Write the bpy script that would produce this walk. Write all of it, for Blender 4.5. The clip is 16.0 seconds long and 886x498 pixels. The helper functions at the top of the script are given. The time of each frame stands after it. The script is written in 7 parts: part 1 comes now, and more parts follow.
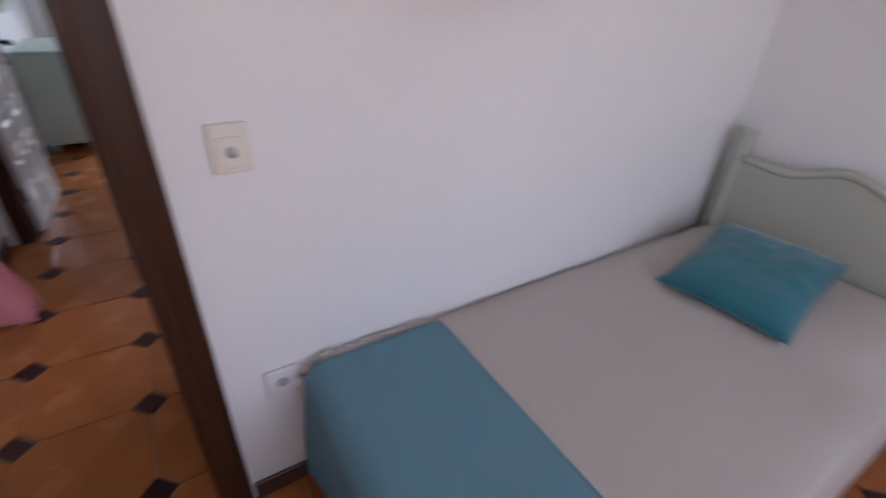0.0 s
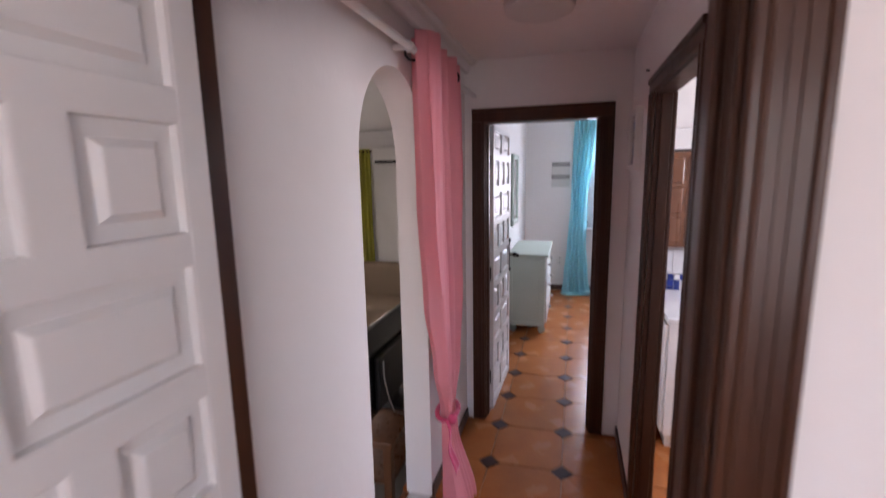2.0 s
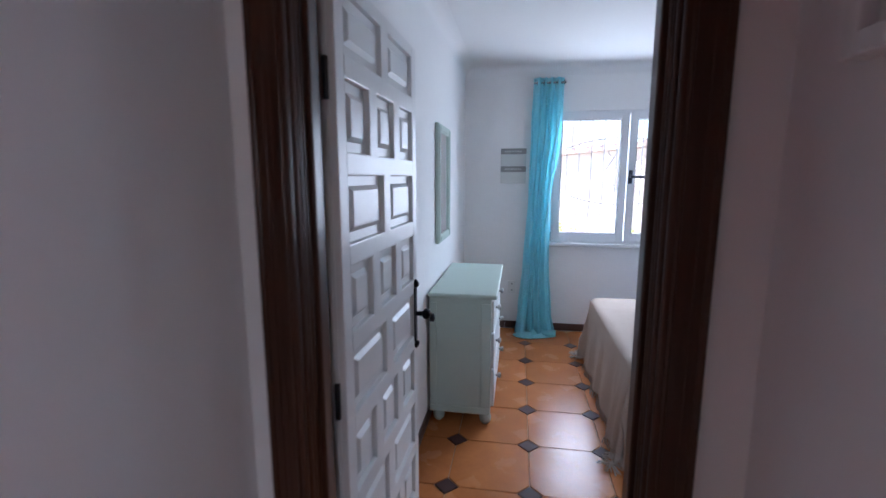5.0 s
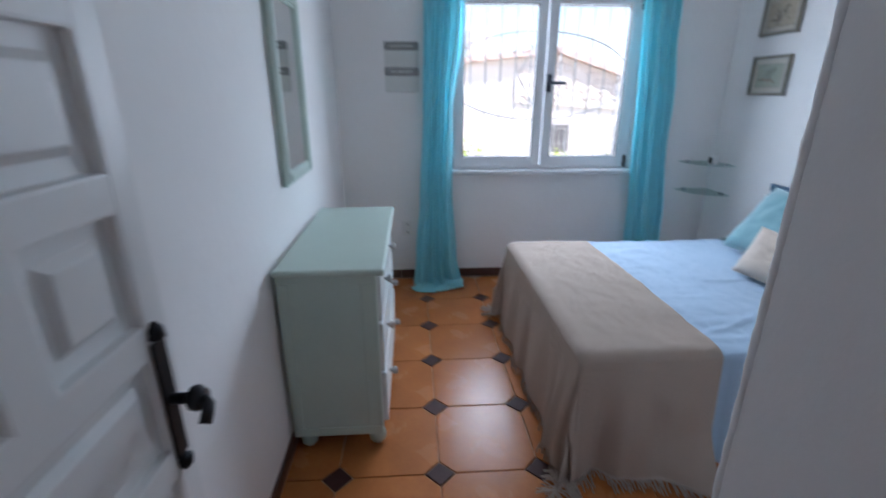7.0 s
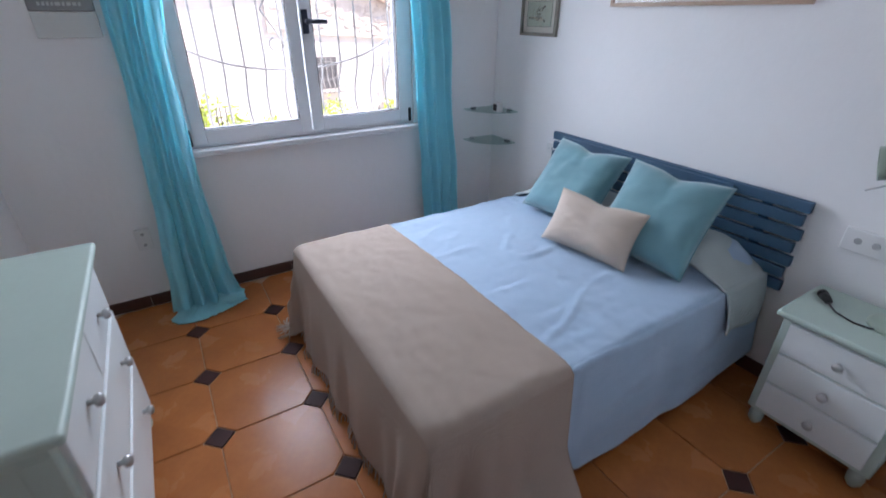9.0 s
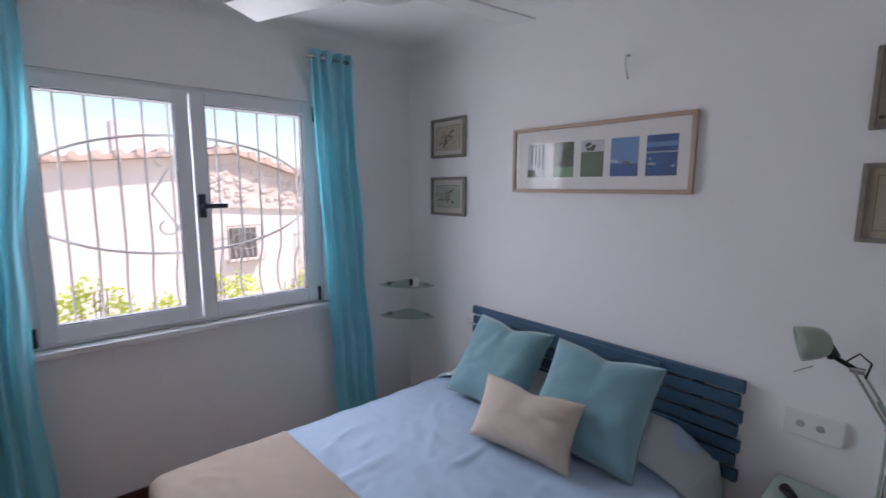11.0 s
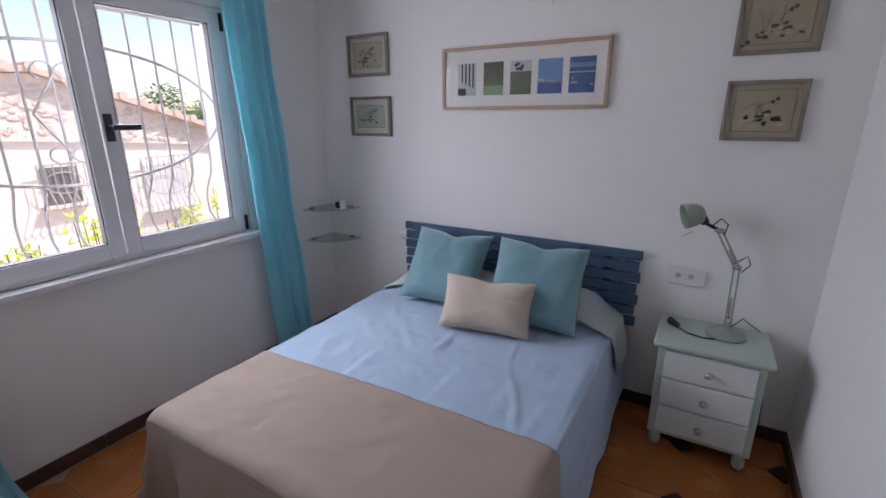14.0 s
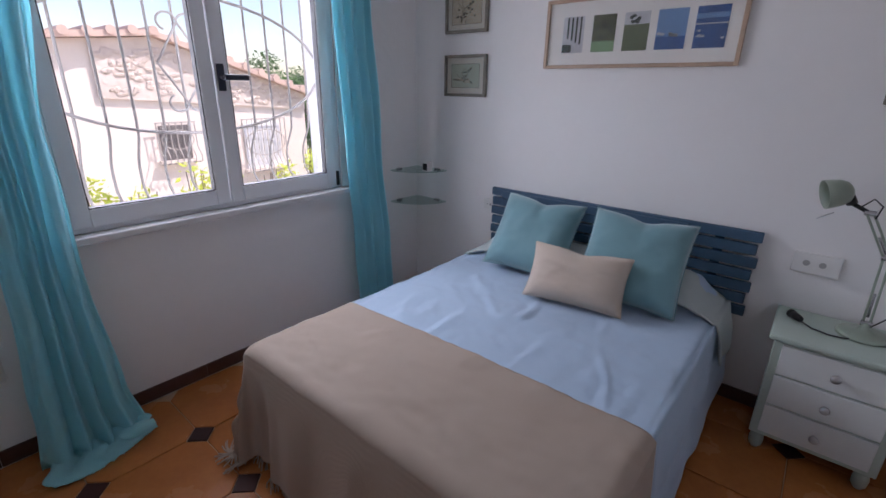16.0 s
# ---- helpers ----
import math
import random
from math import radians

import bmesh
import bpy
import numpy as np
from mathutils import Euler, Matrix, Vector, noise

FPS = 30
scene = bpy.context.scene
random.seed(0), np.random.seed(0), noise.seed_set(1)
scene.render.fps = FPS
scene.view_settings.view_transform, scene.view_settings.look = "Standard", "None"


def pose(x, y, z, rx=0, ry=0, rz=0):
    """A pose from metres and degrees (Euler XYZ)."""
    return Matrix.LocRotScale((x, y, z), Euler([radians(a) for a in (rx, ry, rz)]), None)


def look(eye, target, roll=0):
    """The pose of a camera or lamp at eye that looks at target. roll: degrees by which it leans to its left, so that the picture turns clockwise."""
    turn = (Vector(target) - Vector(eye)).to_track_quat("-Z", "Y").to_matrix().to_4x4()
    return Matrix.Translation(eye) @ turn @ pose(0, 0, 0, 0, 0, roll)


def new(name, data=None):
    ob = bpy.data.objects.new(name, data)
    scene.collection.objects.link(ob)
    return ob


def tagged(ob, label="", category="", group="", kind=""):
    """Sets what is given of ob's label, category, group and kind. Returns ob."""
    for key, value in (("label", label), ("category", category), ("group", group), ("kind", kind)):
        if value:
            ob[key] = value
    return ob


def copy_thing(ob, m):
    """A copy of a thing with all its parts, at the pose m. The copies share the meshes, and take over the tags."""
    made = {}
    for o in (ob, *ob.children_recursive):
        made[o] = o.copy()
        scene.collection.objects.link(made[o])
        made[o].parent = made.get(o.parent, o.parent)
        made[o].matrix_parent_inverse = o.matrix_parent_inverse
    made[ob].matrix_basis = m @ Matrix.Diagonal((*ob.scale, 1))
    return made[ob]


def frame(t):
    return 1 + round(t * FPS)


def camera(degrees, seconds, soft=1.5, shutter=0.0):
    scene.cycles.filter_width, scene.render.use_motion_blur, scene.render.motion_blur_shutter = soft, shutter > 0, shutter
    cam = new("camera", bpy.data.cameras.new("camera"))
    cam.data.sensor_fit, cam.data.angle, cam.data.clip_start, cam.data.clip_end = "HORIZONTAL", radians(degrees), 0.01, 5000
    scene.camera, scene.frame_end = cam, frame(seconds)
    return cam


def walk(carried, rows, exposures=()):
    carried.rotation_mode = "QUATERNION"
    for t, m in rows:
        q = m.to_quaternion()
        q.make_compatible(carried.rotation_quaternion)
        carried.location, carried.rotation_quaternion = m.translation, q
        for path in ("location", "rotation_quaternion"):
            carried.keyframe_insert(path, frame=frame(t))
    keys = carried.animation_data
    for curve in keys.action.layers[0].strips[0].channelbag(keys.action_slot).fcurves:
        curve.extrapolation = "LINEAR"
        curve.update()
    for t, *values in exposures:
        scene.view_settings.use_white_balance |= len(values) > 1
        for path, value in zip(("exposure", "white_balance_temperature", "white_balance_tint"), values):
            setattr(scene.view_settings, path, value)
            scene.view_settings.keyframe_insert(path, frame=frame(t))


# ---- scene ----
cam = camera(89.0, 16.0, shutter=0.5)
PATH = [
    (0, (0.285, -1.599, 1.458), (1.223, -0.153, 0.444), 2.8),
    (0.5, (0.239, -1.597, 1.497), (0.546, 0.087, 0.463), 1.2),
    (1, (0.202, -1.497, 1.557), (0.058, 0.252, 0.598), -0.4),
    (1.5, (0.077, -1.33, 1.648), (-0.357, 0.5, 0.969), -0.2),
    (2, (0.015, -1.155, 1.68), (-0.531, 0.741, 1.352), -1.0),
    (2.5, (-0.039, -0.84, 1.682), (-0.599, 1.077, 1.573), -0.5),
    (3, (-0.095, -0.534, 1.649), (-0.633, 1.391, 1.603), -0.2),
    (3.5, (-0.147, -0.174, 1.591), (-0.602, 1.773, 1.553), -0.2),
    (4, (-0.124, 0.181, 1.517), (-0.478, 2.143, 1.353), -0.2),
    (4.2, (-0.103, 0.316, 1.519), (-0.449, 2.273, 1.293), -0.0),
    (6.3, (-0.083, 1.594, 1.562), (-0.298, 3.543, 1.167), -0.6),
    (6.5, (-0.078, 1.665, 1.532), (-0.24, 3.608, 1.085), -0.4),
    (7, (-0.086, 1.883, 1.473), (0.04, 3.768, 0.816), 0.1),
    (7.5, (-0.078, 2.053, 1.446), (0.448, 3.776, 0.576), 0.2),
    (8, (-0.076, 2.184, 1.453), (0.685, 3.784, 0.524), -0.0),
    (8.5, (0.032, 2.378, 1.507), (0.908, 3.899, 0.548), -0.0),
    (9, (0.11, 2.543, 1.578), (1.038, 4.054, 0.654), 0.2),
    (9.5, (0.18, 2.582, 1.65), (1.153, 4.174, 0.931), -0.0),
    (9.7, (0.186, 2.584, 1.68), (1.173, 4.211, 1.064), -0.2),
    (11.8, (0.384, 2.871, 1.603), (1.916, 4.143, 1.421), -0.3),
    (12, (0.356, 2.908, 1.592), (1.942, 4.111, 1.392), -0.3),
    (12.5, (0.208, 3.015, 1.577), (1.876, 4.07, 1.253), -0.3),
    (13, (0.046, 3.022, 1.591), (1.712, 4.024, 1.124), -0.5),
    (13.5, (-0.075, 2.977, 1.587), (1.587, 3.954, 1.055), -0.4),
    (14, (-0.161, 2.993, 1.584), (1.501, 3.951, 1.016), -0.3),
    (14.5, (-0.215, 3.019, 1.559), (1.405, 4.033, 0.969), -0.2),
    (15, (-0.239, 3.084, 1.555), (1.305, 4.204, 0.952), 0.2),
    (15.5, (-0.185, 3.076, 1.516), (1.295, 4.268, 0.89), 0.6),
    (16, (-0.159, 3.083, 1.506), (1.291, 4.284, 0.833), 0.9),
]
EXPOSURES = [(0.0, 1.45, 6250, 23), (1.0, 1.45, 6350, 25), (1.5, 1.6, 6500, 26), (2.0, 2.05, 6600, 28), (2.5, 2.5, 6600, 28), (3.0, 1.95, 6600, 29), (3.4, 1.8, 6600, 31), (4.2, 2.0, 5900, 25), (6.3, 1.2, 5600, 9), (7.0, 1.4, 5800, 13), (8.0, 1.6, 6050, 17), (8.5, 1.55, 6150, 18), (9.0, 1.4, 6150, 19), (9.7, 1.1, 6200, 20), (12.0, 0.75, 6650, 25), (14.5, 0.9, 6600, 25), (15.5, 0.9, 6550, 25), (16.0, 0.75, 6550, 26)]
walk(cam, [(t, look(eye, target, roll)) for t, eye, target, roll in PATH], EXPOSURES)

# ---- world, sun, area lamps in place of daylight ----
world = bpy.data.worlds.new("world")
scene.world = world
world.use_nodes = True
wn = world.node_tree
sky = wn.nodes.new("ShaderNodeTexSky")
sky.sky_type = "NISHITA"
sky.sun_disc = False
sky.sun_elevation = radians(52)
sky.sun_rotation = radians(128)
wn.links.new(sky.outputs[0], wn.nodes["Background"].inputs[0])
wn.nodes["Background"].inputs[1].default_value = 0.15
sun = new("sun", bpy.data.lights.new("sun", "SUN"))
sun.data.energy, sun.data.angle, sun.data.color = 3.6, radians(0.5), (1.0, 0.95, 0.88)
az = radians(128)
sun.matrix_basis = look((math.sin(az) * 20, math.cos(az) * 20, 25), (0, 0, 0))


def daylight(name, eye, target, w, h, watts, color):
    """An area lamp in place of the sky light that enters at a window."""
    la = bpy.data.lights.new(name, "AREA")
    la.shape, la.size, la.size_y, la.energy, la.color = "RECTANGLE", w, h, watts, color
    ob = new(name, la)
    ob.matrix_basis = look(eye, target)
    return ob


daylight("daylight_bedroom", (0.91, 5.57, 1.53), (0.91, 3.6, 1.25), 1.36, 1.18, 14.5, (0.82, 0.91, 1.0))
# lamp panel added outside, above the view, in place of bright sky
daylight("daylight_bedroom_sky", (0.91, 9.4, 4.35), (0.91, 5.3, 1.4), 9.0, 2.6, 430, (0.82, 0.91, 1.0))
daylight("daylight_living", (-3.4, 4.90, 1.17), (-3.4, 3.0, 1.05), 1.3, 1.1, 15, (1.0, 0.92, 0.76))
# three fill lamps added at openings that are never in view
daylight("daylight_terrace", (-3.45, -2.66, 1.1), (-3.3, 0.0, 0.9), 1.6, 1.0, 3, (1.0, 0.93, 0.78))
daylight("daylight_small_bedroom", (1.05, -3.36, 1.5), (0.6, 0.0, 1.2), 1.6, 1.2, 5, (0.92, 0.96, 1.0))
daylight("daylight_bath", (2.48, 0.9, 1.8), (0.0, 0.9, 1.3), 1.1, 0.55, 7, (0.93, 0.97, 1.0))

# ---- small tools ----
def part(name, bm, material, parent=None, label="", smooth=False):
    """One mesh object; its vertices are given in the frame in which the parent's location counts."""
    off, p = Vector((0, 0, 0)), parent
    while p is not None:
        off += p.location
        p = p.parent
    me = bpy.data.meshes.new(name)
    if off.length:
        bmesh.ops.translate(bm, verts=bm.verts, vec=-off)
    if smooth:
        for f in bm.faces:
            f.smooth = True
    bm.normal_update()
    bm.to_mesh(me)
    bm.free()
    me.materials.append(material)
    ob = new(name, me)
    ob.parent = parent
    if label:
        ob["label"] = label
    return ob


def thing(name, loc, label, category, group="", kind=""):
    ob = new(name)
    ob.location = loc
    ob.empty_display_size = 0.1
    return tagged(ob, label, category, group, kind)


def solo(name, bm, material, loc, label, category, group="", kind="", smooth=False):
    """A thing that is one mesh."""
    ob = part(name, bm, material, None, "", smooth)
    me = ob.data
    me.transform(Matrix.Translation(-Vector(loc)))
    ob.location = loc
    return tagged(ob, label, category, group, kind)


def box(bm, x0, y0, z0, x1, y1, z1, bev=0.0, seg=2):
    vs = bmesh.ops.create_cube(bm, size=1.0)["verts"]
    for v in vs:
        v.co = Vector(((x0 + x1) / 2 + v.co.x * (x1 - x0), (y0 + y1) / 2 + v.co.y * (y1 - y0), (z0 + z1) / 2 + v.co.z * (z1 - z0)))
    if bev:
        es = list({e for v in vs for e in v.link_edges})
        bmesh.ops.bevel(bm, geom=es, offset=bev, segments=seg, affect="EDGES", profile=0.5)
    return bm


def boxm(*a, **k):
    return box(bmesh.new(), *a, **k)


def lathe(bm, profile, c, seg=20, axis="z"):
    """Turned body from (radius, height) pairs about an upright axis through c."""
    rings = []
    for r, hgt in profile:
        ring = []
        for i in range(seg):
            a = 2 * math.pi * i / seg
            p = (r * math.cos(a), r * math.sin(a), hgt)
            if axis == "x":
                p = (hgt, r * math.cos(a), r * math.sin(a))
            elif axis == "y":
                p = (r * math.sin(a), hgt, r * math.cos(a))
            ring.append(bm.verts.new(Vector(c) + Vector(p)))
        rings.append(ring)
    for a, b in zip(rings, rings[1:]):
        for i in range(seg):
            j = (i + 1) % seg
            bm.faces.new((a[i], a[j], b[j], b[i]))
    bm.faces.new(rings[0][::-1])
    bm.faces.new(rings[-1])
    return bm


def lathem(*a, **k):
    return lathe(bmesh.new(), *a, **k)


def rod(bm, p, q, r, seg=10, r2=None):
    """A round bar from p to q."""
    p, q = Vector(p), Vector(q)
    d = q - p
    n = d.normalized()
    s = n.orthogonal().normalized()
    t = n.cross(s)
    ends = []
    for c, rr in ((p, r), (q, r if r2 is None else r2)):
        ends.append([bm.verts.new(c + (s * math.cos(2 * math.pi * i / seg) + t * math.sin(2 * math.pi * i / seg)) * rr) for i in range(seg)])
    for i in range(seg):
        j = (i + 1) % seg
        bm.faces.new((ends[0][i], ends[0][j], ends[1][j], ends[1][i]))
    bm.faces.new(ends[0][::-1])
    bm.faces.new(ends[1])
    return bm


def tube(bm, pts, r, seg=8):
    """A bent round bar through pts."""
    pts = [Vector(p) for p in pts]
    up = None
    rings = []
    for i, p in enumerate(pts):
        d = (pts[min(i + 1, len(pts) - 1)] - pts[max(i - 1, 0)]).normalized()
        s = d.orthogonal().normalized() if up is None else (up - d * up.dot(d)).normalized()
        up = s
        t = d.cross(s)
        rings.append([bm.verts.new(p + (s * math.cos(2 * math.pi * k / seg) + t * math.sin(2 * math.pi * k / seg)) * r) for k in range(seg)])
    for a, b in zip(rings, rings[1:]):
        for k in range(seg):
            j = (k + 1) % seg
            bm.faces.new((a[k], a[j], b[j], b[k]))
    bm.faces.new(rings[0][::-1])
    bm.faces.new(rings[-1])
    return bm


def sheet(bm, fn, nu, nv):
    """A grid of fn(u, v), u and v from 0 to 1."""
    vs = [[bm.verts.new(fn(i / nu, j / nv)) for j in range(nv + 1)] for i in range(nu + 1)]
    for i in range(nu):
        for j in range(nv):
            bm.faces.new((vs[i][j], vs[i + 1][j], vs[i + 1][j + 1], vs[i][j + 1]))
    return bm


def thicken(ob, t, offset=0.0):
    m = ob.modifiers.new("thickness", "SOLIDIFY")
    m.thickness, m.offset = t, offset
    return ob


def smoothstep(a, b, x):
    t = min(1.0, max(0.0, (x - a) / (b - a)))
    return t * t * (3 - 2 * t)


def wob(x, y, z, s):
    return noise.noise(Vector((x * s, y * s, z * s)))


# ---- materials ----
def mat(name, col, rough=0.6, metal=0.0, var=0.10, scale=3.0, fine=60.0, bump=0.15, depth=0.004, spec=0.5, trans=0.0, sheen=0.0, tint=None, rnd=0.0, coat=0.0, rvar=0.1):
    m = bpy.data.materials.new(name)
    m.use_nodes = True
    nt = m.node_tree
    b = nt.nodes["Principled BSDF"]
    tc = nt.nodes.new("ShaderNodeTexCoord")
    big = nt.nodes.new("ShaderNodeTexNoise")
    big.inputs["Scale"].default_value, big.inputs["Detail"].default_value = scale, 5
    small = nt.nodes.new("ShaderNodeTexNoise")
    small.inputs["Scale"].default_value, small.inputs["Detail"].default_value = fine, 4
    for n in (big, small):
        nt.links.new(tc.outputs["Object"], n.inputs["Vector"])
    mix = nt.nodes.new("ShaderNodeMix")
    mix.data_type = "RGBA"
    lo = [c * (1 - var) for c in col] if tint is None else tint
    mix.inputs["A"].default_value = (*lo, 1)
    mix.inputs["B"].default_value = (*[min(1, c * (1 + var * 0.6)) for c in col], 1)
    add = nt.nodes.new("ShaderNodeMath")
    add.operation = "MULTIPLY_ADD"
    nt.links.new(small.outputs["Fac"], add.inputs[0])
    add.inputs[1].default_value = 0.4
    ramp = nt.nodes.new("ShaderNodeMath")
    ramp.operation = "MULTIPLY_ADD"
    nt.links.new(big.outputs["Fac"], ramp.inputs[0])
    ramp.inputs[1].default_value, ramp.inputs[2].default_value = 1.2, -0.3
    nt.links.new(ramp.outputs[0], add.inputs[2])
    add.use_clamp = True
    nt.links.new(add.outputs[0], mix.inputs["Factor"])
    colour = mix.outputs["Result"]
    if rnd:
        info = nt.nodes.new("ShaderNodeObjectInfo")
        hsv = nt.nodes.new("ShaderNodeHueSaturation")
        mr = nt.nodes.new("ShaderNodeMapRange")
        mr.inputs["To Min"].default_value, mr.inputs["To Max"].default_value = 1 - rnd, 1 + rnd
        nt.links.new(info.outputs["Random"], mr.inputs["Value"])
        nt.links.new(mr.outputs["Result"], hsv.inputs["Value"])
        nt.links.new(colour, hsv.inputs["Color"])
        colour = hsv.outputs["Color"]
    nt.links.new(colour, b.inputs["Base Color"])
    b.inputs["Metallic"].default_value = metal
    rr = nt.nodes.new("ShaderNodeMapRange")
    rr.inputs["To Min"].default_value, rr.inputs["To Max"].default_value = max(0.02, rough - rvar), min(1, rough + rvar)
    nt.links.new(big.outputs["Fac"], rr.inputs["Value"])
    nt.links.new(rr.outputs["Result"], b.inputs["Roughness"])
    b.inputs["Specular IOR Level"].default_value = spec
    b.inputs["Coat Weight"].default_value = coat
    b.inputs["Coat Roughness"].default_value = 0.15
    if sheen:
        b.inputs["Sheen Weight"].default_value = sheen
    if bump:
        bp = nt.nodes.new("ShaderNodeBump")
        bp.inputs["Strength"].default_value, bp.inputs["Distance"].default_value = bump, depth
        nt.links.new(add.outputs[0], bp.inputs["Height"])
        nt.links.new(bp.outputs["Normal"], b.inputs["Normal"])
    if trans:
        out = nt.nodes["Material Output"]
        tl = nt.nodes.new("ShaderNodeBsdfTranslucent")
        nt.links.new(colour, tl.inputs["Color"])
        ms = nt.nodes.new("ShaderNodeMixShader")
        ms.inputs[0].default_value = trans
        nt.links.new(b.outputs[0], ms.inputs[1])
        nt.links.new(tl.outputs[0], ms.inputs[2])
        nt.links.new(ms.outputs[0], out.inputs["Surface"])
    return m


def weave(m, scale, strength=0.3, depth=0.002):
    """Adds a woven relief of two crossed waves."""
    nt = m.node_tree
    b = nt.nodes["Principled BSDF"]
    tc = nt.nodes.new("ShaderNodeTexCoord")
    waves = []
    for d in ("X", "Y"):
        w = nt.nodes.new("ShaderNodeTexWave")
        w.bands_direction = d
        w.inputs["Scale"].default_value, w.inputs["Distortion"].default_value = scale, 0.6
        nt.links.new(tc.outputs["Object"], w.inputs["Vector"])
        waves.append(w)
    mx = nt.nodes.new("ShaderNodeMath")
    mx.operation = "MAXIMUM"
    nt.links.new(waves[0].outputs["Fac"], mx.inputs[0])
    nt.links.new(waves[1].outputs["Fac"], mx.inputs[1])
    bp = nt.nodes.new("ShaderNodeBump")
    bp.inputs["Strength"].default_value, bp.inputs["Distance"].default_value = strength, depth
    nt.links.new(mx.outputs[0], bp.inputs["Height"])
    old = b.inputs["Normal"].links
    if old:
        nt.links.new(old[0].from_socket, bp.inputs["Normal"])
    nt.links.new(bp.outputs["Normal"], b.inputs["Normal"])
    return m


def woodmat(name, col, dark, rough=0.35, scale=2.0, stretch=(12, 12, 0.8), coat=0.0):
    m = mat(name, col, rough, bump=0.1, coat=coat, scale=scale)
    nt = m.node_tree
    mp = nt.nodes.new("ShaderNodeMapping")
    mp.inputs["Scale"].default_value = stretch
    tc = [n for n in nt.nodes if n.type == "TEX_COORD"][0]
    nt.links.new(tc.outputs["Object"], mp.inputs["Vector"])
    for n in nt.nodes:
        if n.type == "TEX_NOISE":
            nt.links.new(mp.outputs["Vector"], n.inputs["Vector"])
            n.inputs["Scale"].default_value = scale if n.inputs["Scale"].default_value < 20 else scale * 6
        if n.type == "MIX":
            n.inputs["A"].default_value = (*dark, 1)
    return m


def clear_glass(name, col=(1, 1, 1), rough=0.0, thin=True):
    m = bpy.data.materials.new(name)
    m.use_nodes = True
    nt = m.node_tree
    out = nt.nodes["Material Output"]
    if thin:
        nt.nodes.remove(nt.nodes["Principled BSDF"])
        tr = nt.nodes.new("ShaderNodeBsdfTransparent")
        tr.inputs[0].default_value = (*col, 1)
        gl = nt.nodes.new("ShaderNodeBsdfGlossy")
        gl.inputs["Roughness"].default_value = 0.02
        lw = nt.nodes.new("ShaderNodeLayerWeight")
        lw.inputs["Blend"].default_value = 0.5
        pw = nt.nodes.new("ShaderNodeMath")
        pw.operation = "POWER"
        pw.inputs[1].default_value = 4.0
        nt.links.new(lw.outputs["Facing"], pw.inputs[0])
        fr = nt.nodes.new("ShaderNodeMath")
        fr.operation = "MULTIPLY_ADD"
        fr.inputs[1].default_value, fr.inputs[2].default_value = 0.5, 0.025
        nt.links.new(pw.outputs[0], fr.inputs[0])
        ms = nt.nodes.new("ShaderNodeMixShader")
        nt.links.new(fr.outputs[0], ms.inputs[0])
        nt.links.new(tr.outputs[0], ms.inputs[1])
        nt.links.new(gl.outputs[0], ms.inputs[2])
        nt.links.new(ms.outputs[0], out.inputs["Surface"])
    else:
        b = nt.nodes["Principled BSDF"]
        b.inputs["Base Color"].default_value = (*col, 1)
        b.inputs["Transmission Weight"].default_value = 1.0
        b.inputs["Roughness"].default_value = rough
    return m


M = {}
M["plaster"] = mat("white plaster", (0.85, 0.84, 0.83), 0.85, var=0.035, scale=1.6, fine=20, bump=0.45, depth=0.010, spec=0.25)
M["ceil"] = mat("white ceiling paint", (0.86, 0.85, 0.84), 0.9, var=0.02, scale=1.0, fine=30, bump=0.15, depth=0.005, spec=0.2)
M["terra"] = mat("glazed terracotta tile", (0.45, 0.165, 0.050), 0.26, var=0.22, scale=5, fine=45, bump=0.12, depth=0.003, spec=0.20, rnd=0.07, tint=(0.31, 0.105, 0.034), rvar=0.07)
M["inset"] = mat("dark brown inset tile", (0.060, 0.025, 0.022), 0.50, spec=0.15, var=0.25, scale=14, fine=80, bump=0.1, rnd=0.2)
M["grout"] = mat("sand grout", (0.48, 0.31, 0.20), 0.9, var=0.2, scale=10, fine=120, bump=0.3)
M["skirt"] = mat("brown skirting tile", (0.085, 0.04, 0.032), 0.35, var=0.2, scale=8, fine=60, bump=0.1)
M["darkwood"] = woodmat("dark varnished wood", (0.078, 0.029, 0.014), (0.032, 0.012, 0.007), 0.36, coat=0.08)
M["darkwood"].node_tree.nodes["Principled BSDF"].inputs["Specular IOR Level"].default_value = 0.30
M["midwood"] = woodmat("brown varnished wood", (0.22, 0.085, 0.035), (0.10, 0.036, 0.016), 0.3, coat=0.4)
M["pine"] = woodmat("honey pine", (0.42, 0.19, 0.075), (0.24, 0.09, 0.035), 0.35, coat=0.3)
M["doorwhite"] = mat("white door enamel", (0.76, 0.76, 0.75), 0.38, var=0.05, scale=3, fine=30, bump=0.18, depth=0.002)
M["green"] = mat("pale green painted wood", (0.46, 0.555, 0.49), 0.45, var=0.08, scale=4, fine=50, bump=0.12, depth=0.002)
M["greenfront"] = mat("white green painted drawer fronts", (0.70, 0.735, 0.72), 0.42, var=0.05, scale=5, fine=50, bump=0.1, depth=0.002)
M["knob"] = mat("brushed pewter knob", (0.46, 0.46, 0.45), 0.32, metal=0.6, var=0.08)
M["iron"] = mat("black wrought iron", (0.012, 0.012, 0.015), 0.45, metal=0.6, var=0.3, fine=80, bump=0.3)
M["chrome"] = mat("brushed steel", (0.6, 0.6, 0.62), 0.25, metal=1.0, var=0.05)
M["pvc"] = mat("white window profile", (0.80, 0.81, 0.83), 0.35, var=0.02, bump=0.05)
